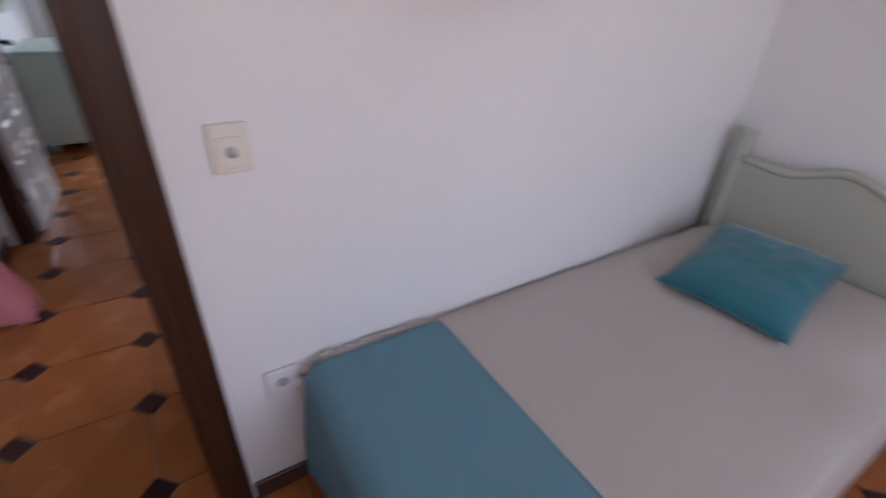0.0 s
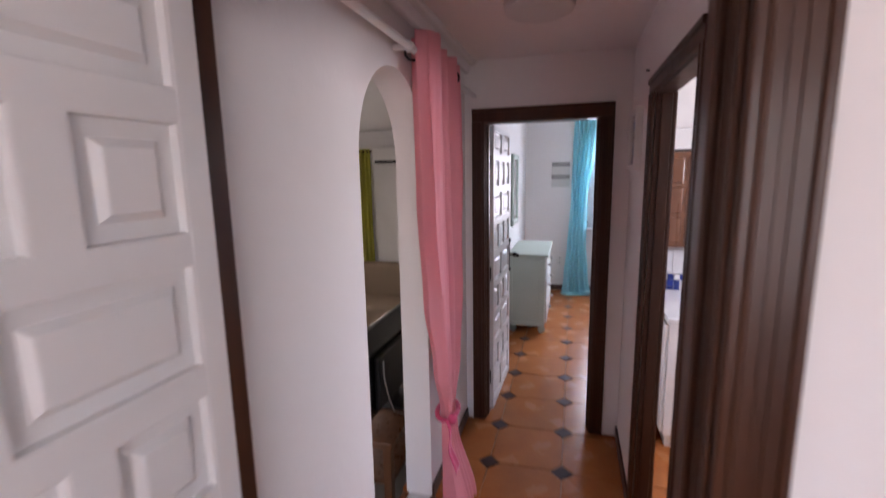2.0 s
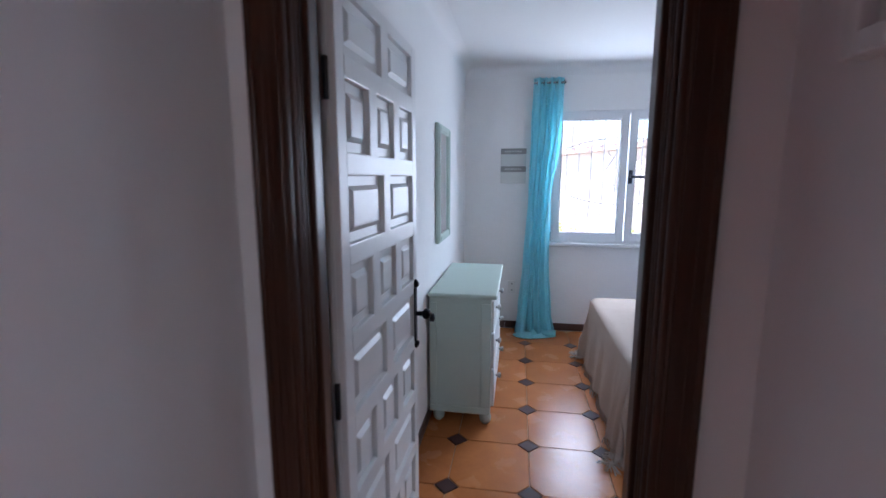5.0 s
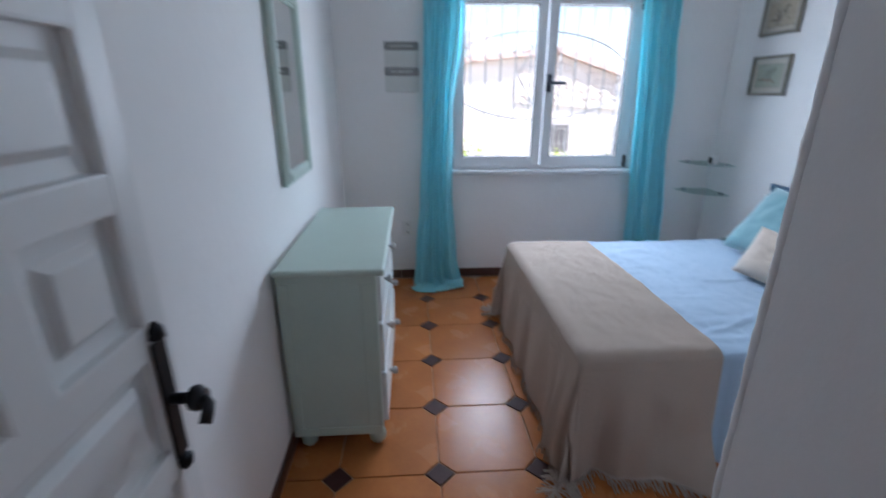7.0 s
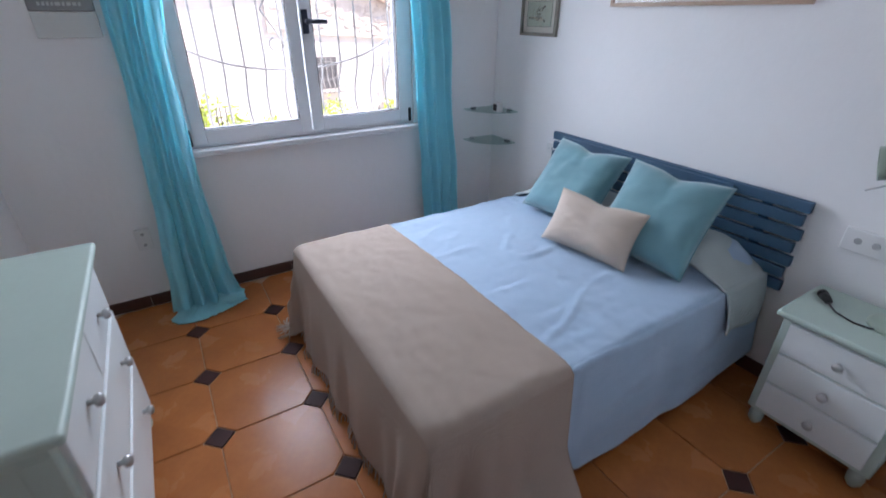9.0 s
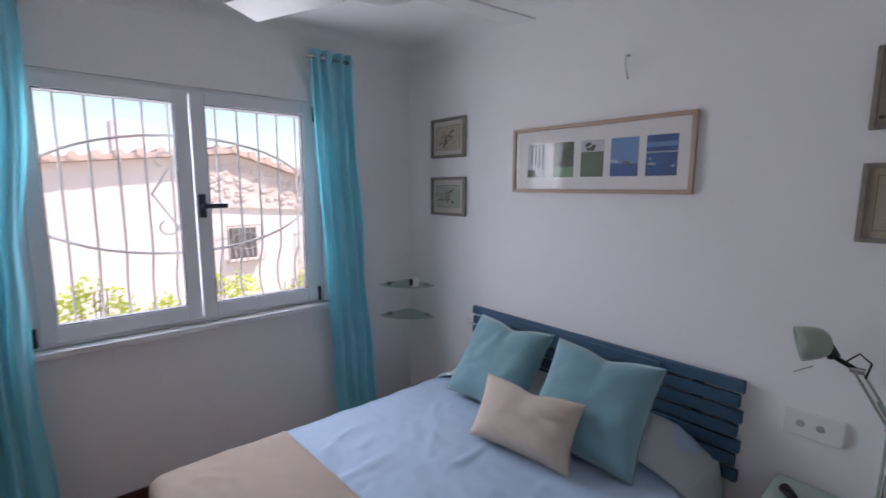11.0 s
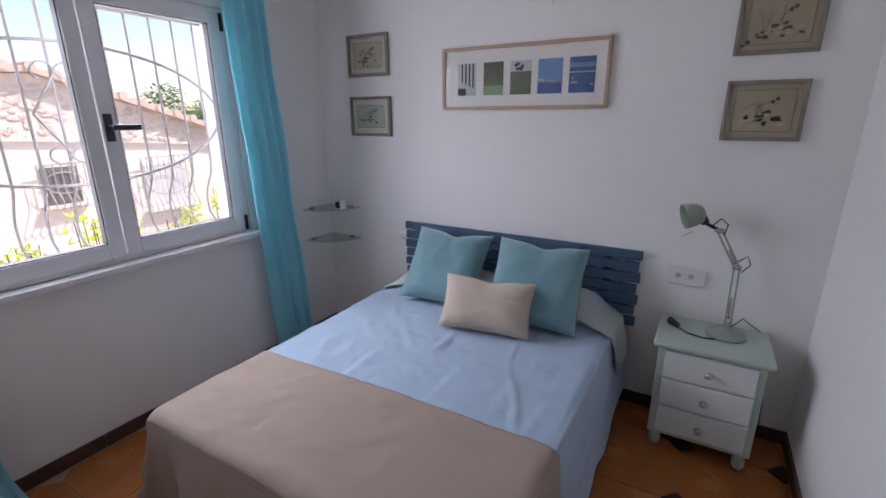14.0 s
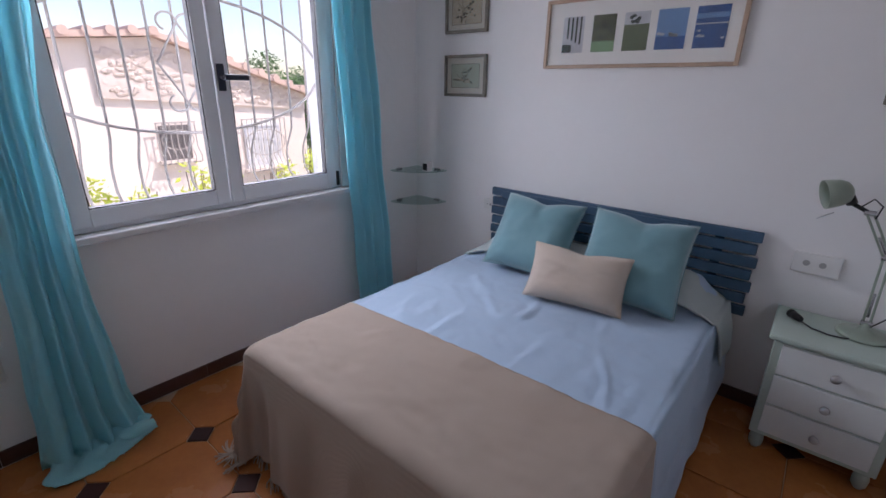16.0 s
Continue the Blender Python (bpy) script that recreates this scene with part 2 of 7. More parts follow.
M["gasket"] = mat("dark rubber seal", (0.03, 0.03, 0.035), 0.6)
M["handle"] = mat("dark blue grey handle", (0.03, 0.035, 0.06), 0.4, var=0.1)
M["sillstone"] = mat("white sill stone", (0.76, 0.76, 0.77), 0.4, var=0.05, fine=40)
M["bluecurtain"] = mat("turquoise voile", (0.50, 0.90, 0.98), 0.8, var=0.08, scale=6, fine=200, bump=0.1, trans=0.62, sheen=0.3)
M["pinkcurtain"] = mat("pink cotton", (0.95, 0.45, 0.51), 0.75, var=0.06, scale=5, fine=200, bump=0.15, trans=0.45, sheen=0.3)
M["pinktie"] = mat("deep pink cotton", (0.62, 0.06, 0.16), 0.75, var=0.1, fine=200, bump=0.15, sheen=0.3)
M["limecurtain"] = mat("lime voile", (0.62, 0.60, 0.13), 0.8, var=0.08, scale=6, fine=200, bump=0.1, trans=0.45)
M["bluecover"] = weave(mat("pale blue cotton cover", (0.37, 0.495, 0.635), 0.85, var=0.04, scale=3, fine=120, bump=0.35, depth=0.004, sheen=0.2), 130, 0.35)
M["quilt"] = weave(mat("pale grey green ribbed quilt", (0.47, 0.53, 0.52), 0.9, var=0.05, scale=4, fine=90, bump=0.3), 60, 0.6, 0.004)
M["sheet"] = weave(mat("cream grey bedspread", (0.61, 0.56, 0.51), 0.9, var=0.05, scale=4, fine=120, bump=0.3), 45, 0.7, 0.004)
M["beige"] = weave(mat("beige woven throw", (0.42, 0.335, 0.275), 0.92, var=0.06, scale=3, fine=150, bump=0.3), 160, 0.5)
M["denim"] = weave(mat("slate blue woven throw", (0.14, 0.30, 0.37), 0.92, var=0.08, scale=5, fine=150, bump=0.3), 160, 0.4)
M["fringe"] = mat("cream cotton fringe", (0.68, 0.63, 0.58), 0.9, var=0.1, fine=150)
M["velvet"] = mat("sea green velvet", (0.145, 0.31, 0.345), 0.75, var=0.12, scale=6, fine=180, bump=0.2, sheen=0.6)
M["teal"] = mat("teal velvet", (0.0, 0.155, 0.20), 0.6, var=0.3, scale=6, fine=180, bump=0.2, sheen=0.5)
M["cream"] = weave(mat("cream linen", (0.60, 0.495, 0.405), 0.9, var=0.05, scale=5, fine=160, bump=0.3, sheen=0.2), 170, 0.4)
M["sage"] = mat("grey sage painted wood", (0.47, 0.485, 0.41), 0.5, var=0.10, scale=4, fine=50, bump=0.15, depth=0.002)
M["creammount"] = mat("cream mount board", (0.60, 0.56, 0.48), 0.8, var=0.04, bump=0.05)
M["greenprint"] = mat("pale green print ground", (0.43, 0.46, 0.36), 0.75, var=0.12, scale=9, fine=50, bump=0.05)
M["headblue"] = mat("matt blue painted wood", (0.045, 0.105, 0.175), 0.55, var=0.2, scale=5, fine=60, bump=0.25, depth=0.003)
M["mirror"] = mat("mirror", (0.9, 0.92, 0.9), 0.02, metal=1.0, var=0.0, bump=0.0, rvar=0.0)
M["paper"] = mat("white mount board", (0.80, 0.78, 0.74), 0.8, var=0.02, bump=0.05)
M["oak"] = woodmat("light ash wood", (0.52, 0.38, 0.28), (0.40, 0.28, 0.20), 0.45)
M["greyframe"] = mat("worn grey brown wood", (0.27, 0.245, 0.20), 0.6, var=0.45, scale=18, fine=90, bump=0.3)
M["silk"] = mat("aged tan silk print", (0.40, 0.345, 0.235), 0.7, var=0.12, scale=8, fine=40, bump=0.05)
M["ink"] = mat("dark print ink", (0.09, 0.075, 0.055), 0.8, var=0.4, scale=20)
M["petal"] = mat("pale print petals", (0.50, 0.43, 0.32), 0.8, var=0.2, scale=20)
M["glass"] = clear_glass("clear pane")
M["tintglass"] = clear_glass("pale green shelf glass", (0.80, 0.885, 0.865))
M["shelfblue"] = mat("navy painted shelf", (0.05, 0.075, 0.20), 0.5, var=0.1)
M["switch"] = mat("ivory plastic", (0.80, 0.76, 0.66), 0.35, var=0.02, bump=0.03)
M["socket"] = mat("white plastic", (0.78, 0.78, 0.76), 0.35, var=0.02, bump=0.03)
M["outlet"] = mat("grey outlet plastic", (0.42, 0.42, 0.41), 0.5, var=0.1)
M["black"] = mat("black plastic", (0.012, 0.012, 0.013), 0.4, var=0.2)
M["screen"] = mat("black glossy screen back", (0.01, 0.01, 0.011), 0.25, var=0.2)
M["lampgreen"] = mat("pale green enamel", (0.30, 0.36, 0.29), 0.35, var=0.08)
M["terracotta"] = mat("painted orange clay", (0.62, 0.17, 0.045), 0.6, var=0.15, scale=10, fine=60, bump=0.2)
M["ochre"] = mat("ochre painted pot", (0.58, 0.33, 0.09), 0.45, var=0.12, scale=12)
M["soil"] = mat("dark soil", (0.03, 0.022, 0.016), 0.95, var=0.4, fine=60, bump=0.8)
M["leaf"] = mat("green leaf", (0.07, 0.16, 0.035), 0.5, var=0.4, scale=9, trans=0.25, rnd=0.2)
M["limeleaf"] = mat("yellow green leaf", (0.42, 0.48, 0.04), 0.5, var=0.35, scale=9, trans=0.3)
M["cactus"] = mat("grey green felt", (0.06, 0.15, 0.11), 0.8, var=0.3, scale=20)
M["greytile"] = mat("grey beige floor tile", (0.36, 0.33, 0.29), 0.4, var=0.1, scale=4, fine=40, bump=0.1, rnd=0.05)
M["whitetile"] = mat("white glazed tile", (0.74, 0.75, 0.76), 0.18, var=0.03, scale=5, bump=0.05, rnd=0.03)
M["bluemosaic"] = mat("cobalt mosaic", (0.03, 0.06, 0.32), 0.25, var=0.3, scale=20, rnd=0.4)
M["facade"] = mat("pinkish white render", (0.76, 0.68, 0.62), 0.9, var=0.06, scale=1.2, fine=14, bump=0.4, depth=0.02)
M["rubble"] = mat("weathered rubble stone", (0.66, 0.57, 0.51), 0.95, var=0.35, scale=2.2, fine=12, bump=0.8, depth=0.05, tint=(0.54, 0.46, 0.41))
M["rooftile"] = mat("faded clay roof tile", (0.62, 0.46, 0.39), 0.9, var=0.2, scale=4, fine=20, bump=0.3)
M["grille"] = mat("white painted iron", (0.36, 0.33, 0.31), 0.5, var=0.08, fine=60)
M["ground"] = mat("dry pale ground", (0.40, 0.35, 0.28), 0.95, var=0.25, scale=0.8, fine=9, bump=0.5, depth=0.03)
M["bark"] = mat("grey bark", (0.12, 0.09, 0.07), 0.95, var=0.4, scale=6, fine=40, bump=0.8, depth=0.02)
M["sofa"] = weave(mat("tan sofa cover", (0.38, 0.285, 0.20), 0.92, var=0.06, scale=4, fine=120, bump=0.3), 90, 0.5)
M["greysofa"] = weave(mat("pale grey sofa cover", (0.21, 0.21, 0.205), 0.92, var=0.06, scale=4, fine=120, bump=0.3), 90, 0.5)
M["bluestripe"] = mat("blue woven stripe", (0.09, 0.20, 0.28), 0.92, var=0.1, fine=140)
M["lime"] = mat("lime cushion cotton", (0.34, 0.33, 0.06), 0.9, var=0.1, fine=140)
M["shade"] = mat("brown grey lampshade linen", (0.36, 0.29, 0.22), 0.9, var=0.06, fine=140, trans=0.25)
M["cloth"] = mat("dark red brown cloth", (0.085, 0.035, 0.025), 0.9, var=0.2, fine=90)
M["lace"] = mat("ivory runner", (0.58, 0.56, 0.50), 0.9, var=0.06, fine=140)
M["fanwhite"] = mat("white fan enamel", (0.72, 0.72, 0.71), 0.4, var=0.03)
M["opal"] = mat("opal diffuser", (0.80, 0.80, 0.79), 0.35, var=0.02, trans=0.3)
M["stripe_a"] = mat("rag rug rust", (0.42, 0.20, 0.11), 0.95, var=0.3, scale=30, fine=120, bump=0.4)
M["stripe_b"] = mat("rag rug cream", (0.66, 0.55, 0.42), 0.95, var=0.2, scale=30, fine=120, bump=0.4)
M["stripe_c"] = mat("rag rug brown", (0.14, 0.08, 0.05), 0.95, var=0.3, scale=30, fine=120, bump=0.4)
M["photo_sea"] = mat("photo of blue sea", (0.05, 0.12, 0.30), 0.5, var=0.5, scale=14, fine=60, bump=0.0)
M["photo_sky"] = mat("photo sky blue", (0.16, 0.30, 0.52), 0.5, var=0.2, scale=14, bump=0.0)
M["photo_grove"] = mat("photo dark grove", (0.13, 0.14, 0.08), 0.5, var=0.75, scale=45, fine=120, bump=0.0, tint=(0.02, 0.025, 0.015))
M["photo_hill"] = mat("photo grey green hill", (0.13, 0.155, 0.085), 0.5, var=0.6, scale=30, fine=110, bump=0.0, tint=(0.06, 0.08, 0.045))
M["photo_pool"] = mat("photo lawn green", (0.22, 0.36, 0.20), 0.5, var=0.3, scale=14, bump=0.0)
M["photo_light"] = mat("photo pale path", (0.55, 0.56, 0.58), 0.5, var=0.3, scale=18, bump=0.0)
M["photo_dark"] = mat("photo dark tree trunks", (0.05, 0.06, 0.05), 0.5, var=0.6, scale=30, bump=0.0)
M["plaque"] = mat("grey washed board", (0.30, 0.30, 0.29), 0.7, var=0.2, scale=12, fine=70, bump=0.2)
M["plaquetext"] = mat("pale lettering", (0.58, 0.58, 0.56), 0.7, var=0.05)
M["plaquepale"] = mat("pale whitewashed board", (0.66, 0.67, 0.64), 0.7, var=0.05, scale=12, fine=70, bump=0.1)


# ---- the large structure ----
def wall(name, ax, t0, t1, a0, a1, z0, z1, holes=(), label="white painted plaster wall"):
    """A wall across ax ('x' or 'y') from t0 to t1 thick, along a0..a1, with rectangular holes (a, a, z, z)."""
    cuts = sorted({a0, a1, *[v for hl in holes for v in hl[:2]]})
    bm = bmesh.new()
    for lo, hi in zip(cuts, cuts[1:]):
        spans = [(z0, z1)]
        for h0, h1, b0, b1 in holes:
            if lo >= h0 - 1e-6 and hi <= h1 + 1e-6:
                spans = [s for s in ((z0, b0), (b1, z1)) if s[1] - s[0] > 1e-4]
        for s0, s1 in spans:
            if ax == "x":
                box(bm, t0, lo, s0, t1, hi, s1)
            else:
                box(bm, lo, t0, s0, hi, t1, s1)
    bmesh.ops.remove_doubles(bm, verts=bm.verts, dist=1e-5)
    return tagged(part(name, bm, M["plaster"]), label, "wall", kind="structure")


TOP = 2.7
wall("wall_bedroom_window", "y", 5.40, 5.70, -0.79, 2.50, -0.3, TOP, [(0.20, 1.62, 0.90, 2.15)])
wall("wall_bedroom_mirror", "x", -0.79, -0.63, 1.82, 5.40, -0.3, TOP)
wall("wall_bedroom_headboard", "x", 2.315, 2.50, 2.46, 5.40, -0.3, TOP)
wall("wall_bedroom_near", "y", 2.34, 2.46, 0.56, 2.50, -0.3, TOP)
wall("wall_bedroom_entry", "x", 0.43, 0.56, 1.82, 2.46, -0.3, TOP)
wall("wall_bedroom_door", "y", 1.70, 1.82, -0.79, 0.56, -0.3, TOP, [(-0.53, 0.165, -0.3, 2.0)])
wall("wall_corridor_bath", "x", 0.33, 0.395, -0.47, 1.70, -0.3, TOP, [(0.19, 0.93, -0.3, 2.0)])
wall("wall_small_bedroom_door", "y", -0.59, -0.47, -1.3, 2.56, -0.3, TOP, [(-0.605, 0.19, -0.3, 2.0)])
wall("wall_small_bedroom_head", "x", 2.44, 2.56, -3.3, -0.59, -0.3, TOP)
wall("wall_small_bedroom_left", "x", -1.3, -1.2, -3.3, -0.59, -0.3, TOP)
# rear wall out of view; its hole is added to light the small bedroom
wall("wall_small_bedroom_window", "y", -3.45, -3.3, -1.3, 2.56, -0.3, TOP, [(0.2, 1.9, 0.85, 2.15)])
# this hole is unseen too, added to light the bathroom
wall("wall_bath_outer", "x", 2.40, 2.56, -0.47, 2.34, -0.3, TOP, [(0.3, 1.5, 1.5, 2.1)])
wall("wall_living_window", "y", 4.50, 4.75, -5.5, -0.79, -0.5, TOP, [(-4.03, -2.76, 0.607, 1.727)])
wall("wall_living_left", "x", -5.5, -5.3, -2.6, 4.50, -0.5, TOP)
# wall out of view, with a hole added to light the living room
wall("wall_living_terrace", "y", -2.8, -2.6, -5.5, -1.3, -0.5, TOP, [(-4.3, -2.6, 0.55, 1.65)])
# wall between corridor and living room, with a round-headed opening
bm = bmesh.new()
A0, A1, SPR, RISE = 0.195, 0.865, 1.735, 0.35
box(bm, -0.79, -0.47, -0.5, -0.65, A0, SPR)
box(bm, -0.79, A1, -0.5, -0.65, 1.70, SPR)
box(bm, -0.79, A0, -0.5, -0.65, A1, -0.004)
n = 28
arc = [(A0 + (A1 - A0) * (0.5 - 0.5 * math.cos(math.pi * i / n)), SPR + RISE * math.sin(math.pi * i / n)) for i in range(n + 1)]
arc = [(-0.47, SPR)] + arc + [(1.70, SPR)]
for (ya, za), (yb, zb) in zip(arc, arc[1:]):
    lo = [bm.verts.new((x, y, z)) for x, y, z in ((-0.79, ya, za), (-0.79, yb, zb), (-0.65, yb, zb), (-0.65, ya, za))]
    hi = [bm.verts.new((v.co.x, v.co.y, TOP)) for v in lo]
    bm.faces.new(lo[::-1])
    bm.faces.new(hi)
    for i in range(4):
        j = (i + 1) % 4
        bm.faces.new((lo[i], lo[j], hi[j], hi[i]))
tagged(part("wall_corridor_arch", bm, M["plaster"]), "white plaster wall with a round-headed opening", "wall", kind="structure")


def ceiling(name, x0, y0, x1, y1, z, label):
    tagged(part(name, boxm(x0, y0, z, x1, y1, 2.74), M["ceil"]), label, "ceiling", kind="structure")


ceiling("ceiling_bedroom", -0.63, 1.82, 2.315, 5.40, 2.56, "smooth white bedroom ceiling")
ceiling("ceiling_corridor", -0.65, -0.47, 0.33, 1.70, 2.36, "low white corridor ceiling")
ceiling("ceiling_bath", 0.395, -0.47, 2.40, 2.34, 2.42, "white bathroom ceiling")
ceiling("ceiling_small_bedroom", -1.2, -3.3, 2.44, -0.59, 2.5, "white small bedroom ceiling")
ceiling("ceiling_living", -5.3, -2.6, -0.79, 4.50, 2.255, "white living room ceiling")
# slab added above the ceilings, out of view, to block sun and sky
tagged(part("roof_slab", boxm(-5.6, -3.5, 2.742, 2.6, 5.8, 2.9), M["ceil"]), "unseen slab added to keep sun and sky out of the rooms", "roof", kind="structure")

# coving where wall and ceiling meet in the bedroom
bm = bmesh.new()
def cove(bm, p, q, inward, z, r):
    p, q, inward = Vector(p), Vector(q), Vector(inward)
    rows = []
    for i in range(6):
        a = math.pi / 2 * i / 5
        o = inward * (r * (1 - math.cos(a)) * 1.0) + Vector((0, 0, z - r + r * math.sin(a)))
        rows.append((bm.verts.new(p + o), bm.verts.new(q + o)))
    for a, b in zip(rows, rows[1:]):
        bm.faces.new((a[0], a[1], b[1], b[0]))
cove(bm, (-0.63, 5.40, 0), (2.315, 5.40, 0), (0, -1, 0), 2.56, 0.09)
cove(bm, (2.315, 5.40, 0), (2.315, 2.46, 0), (-1, 0, 0), 2.56, 0.09)
cove(bm, (-0.63, 1.82, 0), (-0.63, 5.40, 0), (1, 0, 0), 2.56, 0.09)
tagged(part("trim_coving", bm, M["ceil"], smooth=True), "rounded white plaster coving", "trim", kind="structure")


def skirting(name, x0, y0, x1, y1, h=0.075):
    bm = bmesh.new()
    alongx = (x1 - x0) > (y1 - y0)
    a0, a1 = (x0, x1) if alongx else (y0, y1)
    k = max(1, round((a1 - a0) / 0.415))
    for i in range(k):
        s, e = a0 + (a1 - a0) * i / k + 0.001, a0 + (a1 - a0) * (i + 1) / k - 0.001
        if alongx:
            box(bm, s, y0, 0.003, e, y1, h, 0.002, 1)
        else:
            box(bm, x0, s, 0.003, x1, e, h, 0.002, 1)
    tagged(part(name, bm, M["skirt"]), "dark brown ceramic skirting", "baseboard", kind="structure")


skirting("baseboard_window", -0.618, 5.388, 2.303, 5.40)
skirting("baseboard_mirror", -0.63, 1.90, -0.618, 5.388)
skirting("baseboard_headboard", 2.303, 2.46, 2.315, 5.388)
skirting("baseboard_near", 0.46, 2.46, 2.30, 2.472)
skirting("baseboard_corridor_a", -0.65, -0.46, -0.638, A0)
skirting("baseboard_corridor_b", -0.65, A1, -0.638, 1.69)
skirting("baseboard_corridor_c", 0.318, 0.98, 0.33, 1.69)
skirting("baseboard_corridor_d", 0.318, -0.46, 0.33, 0.138)
skirting("baseboard_small_bedroom", 0.27, -0.602, 2.43, -0.59)


# uneven plaster arris where the bedroom widens
bm = bmesh.new()
rings = []
for k in range(131):
    z = 0.08 + k * 2.47 / 130
    rr = 0.010 + 0.0020 * wob(0, k * 0.45, 1, 1.0) + 0.0022 * wob(0, k * 1.3, 6, 1.0)
    cx, cy = 0.436 + 0.001 * wob(k * 0.3, 0, 2, 1.0), 2.454 + 0.001 * wob(k * 0.35, 4, 2, 1.0)
    rings.append([bm.verts.new((cx + rr * math.cos(2 * math.pi * q / 10), cy + rr * math.sin(2 * math.pi * q / 10), z)) for q in range(10)])
for a, b in zip(rings, rings[1:]):
    for q in range(10):
        bm.faces.new((a[q], a[(q + 1) % 10], b[(q + 1) % 10], b[q]))
tagged(part("trim_plaster_corner", bm, M["plaster"], smooth=True), "uneven white plaster wall corner", "trim", kind="structure")


# ---- door frames and doors ----
def door_frame(name, ax, t0, t1, a0, a1, top, w=0.072, hung=False):
    """Jambs through the wall t0..t1 with mouldings on both faces; ax is the wall's axis."""
    fr = thing(name, (0, 0, 0), "dark varnished wooden door frame with moulded casing", "door frame", kind="structure")
    def bx(bm, ta, tb, aa, ab, za, zb, bev=0.004):
        if ax == "y":
            box(bm, aa, ta, za, ab, tb, zb, bev)
        else:
            box(bm, ta, aa, za, tb, ab, zb, bev)
    lining = 0.012
    for nm, aa, ab in (("jamb", a0 - 0.01, a0 + lining), ("jamb", a1 - lining, a1 + 0.01)):
        bm = bmesh.new()
        bx(bm, t0 + 0.001, t1 - 0.001, aa, ab, 0.003, top)
        mid = (t0 + t1) / 2
        s = lining if aa < a0 else -lining
        if hung and aa < a0:
            bm.free()
            bm = bmesh.new()
            bx(bm, t0 + 0.062, t1 - 0.001, a0 - 0.01, a0 + 0.022, 0.003, top, 0.001)
        else:
            bx(bm, mid - 0.012, mid + 0.03, aa + s, ab + s, 0.003, top - 0.012)
            for f in (0.012, 0.026, 0.034):
                for at in (t0 + f, t1 - f - 0.004):
                    if abs(at - mid) > 0.016:
                        bx(bm, at, at + 0.004, aa + s * 0.25, ab + s * 0.25, 0.003, top - 0.012, 0.001)
        part(nm, bm, M["darkwood"], fr)
    bm = bmesh.new()
    bx(bm, t0 + 0.001, t1 - 0.001, a0, a1, top - lining, top + 0.01)
    part("head_jamb", bm, M["darkwood"], fr)
    for face, out in ((t0, -1), (t1, 1)):
        for nm, aa, ab in (("casing", a0 - w, a0 + 0.006), ("casing", a1 - 0.006, a1 + w)):
            if hung and aa < a0:
                if out < 0:
                    continue
                ab = a0
            bm = bmesh.new()
            lo, hi = sorted((face + out * 0.001, face + out * 0.016))
            bx(bm, lo, hi, aa, ab, 0.003, top - 0.006)
            inner = (aa < a0)
            for q0, q1, d in ((0.0, 0.014, 0.0205), (w * 0.36, w * 0.44, 0.0185), (w * 0.56, w * 0.62, 0.0180), (w * 0.80, w * 0.92, 0.0195)):
                lo, hi = sorted((face + out * 0.002, face + out * d))
                s0, s1 = (aa + q0, aa + q1) if inner else (ab - q1, ab - q0)
                bx(bm, lo, hi, s0, s1, 0.003, top - 0.006)
            part(nm, bm, M["darkwood"], fr)
        bm = bmesh.new()
        lo, hi = sorted((face + out * 0.001, face + out * 0.018))
        bx(bm, lo, hi, a0 - w, a1 + w, top - 0.006, top + w)
        lo, hi = sorted((face + out * 0.002, face + out * 0.025))
        bx(bm, lo, hi, a0 - w, a1 + w, top + w - 0.022, top + w)
        part("head_casing", bm, M["darkwood"], fr)
    return fr


door_frame("door_frame_bedroom", "y", 1.70, 1.82, -0.53, 0.165, 2.0)
door_frame("door_frame_bath", "x", 0.33, 0.395, 0.19, 0.93, 2.0, w=0.052)
door_frame("door_frame_small_bedroom", "y", -0.59, -0.47, -0.605, 0.19, 2.0, hung=True)


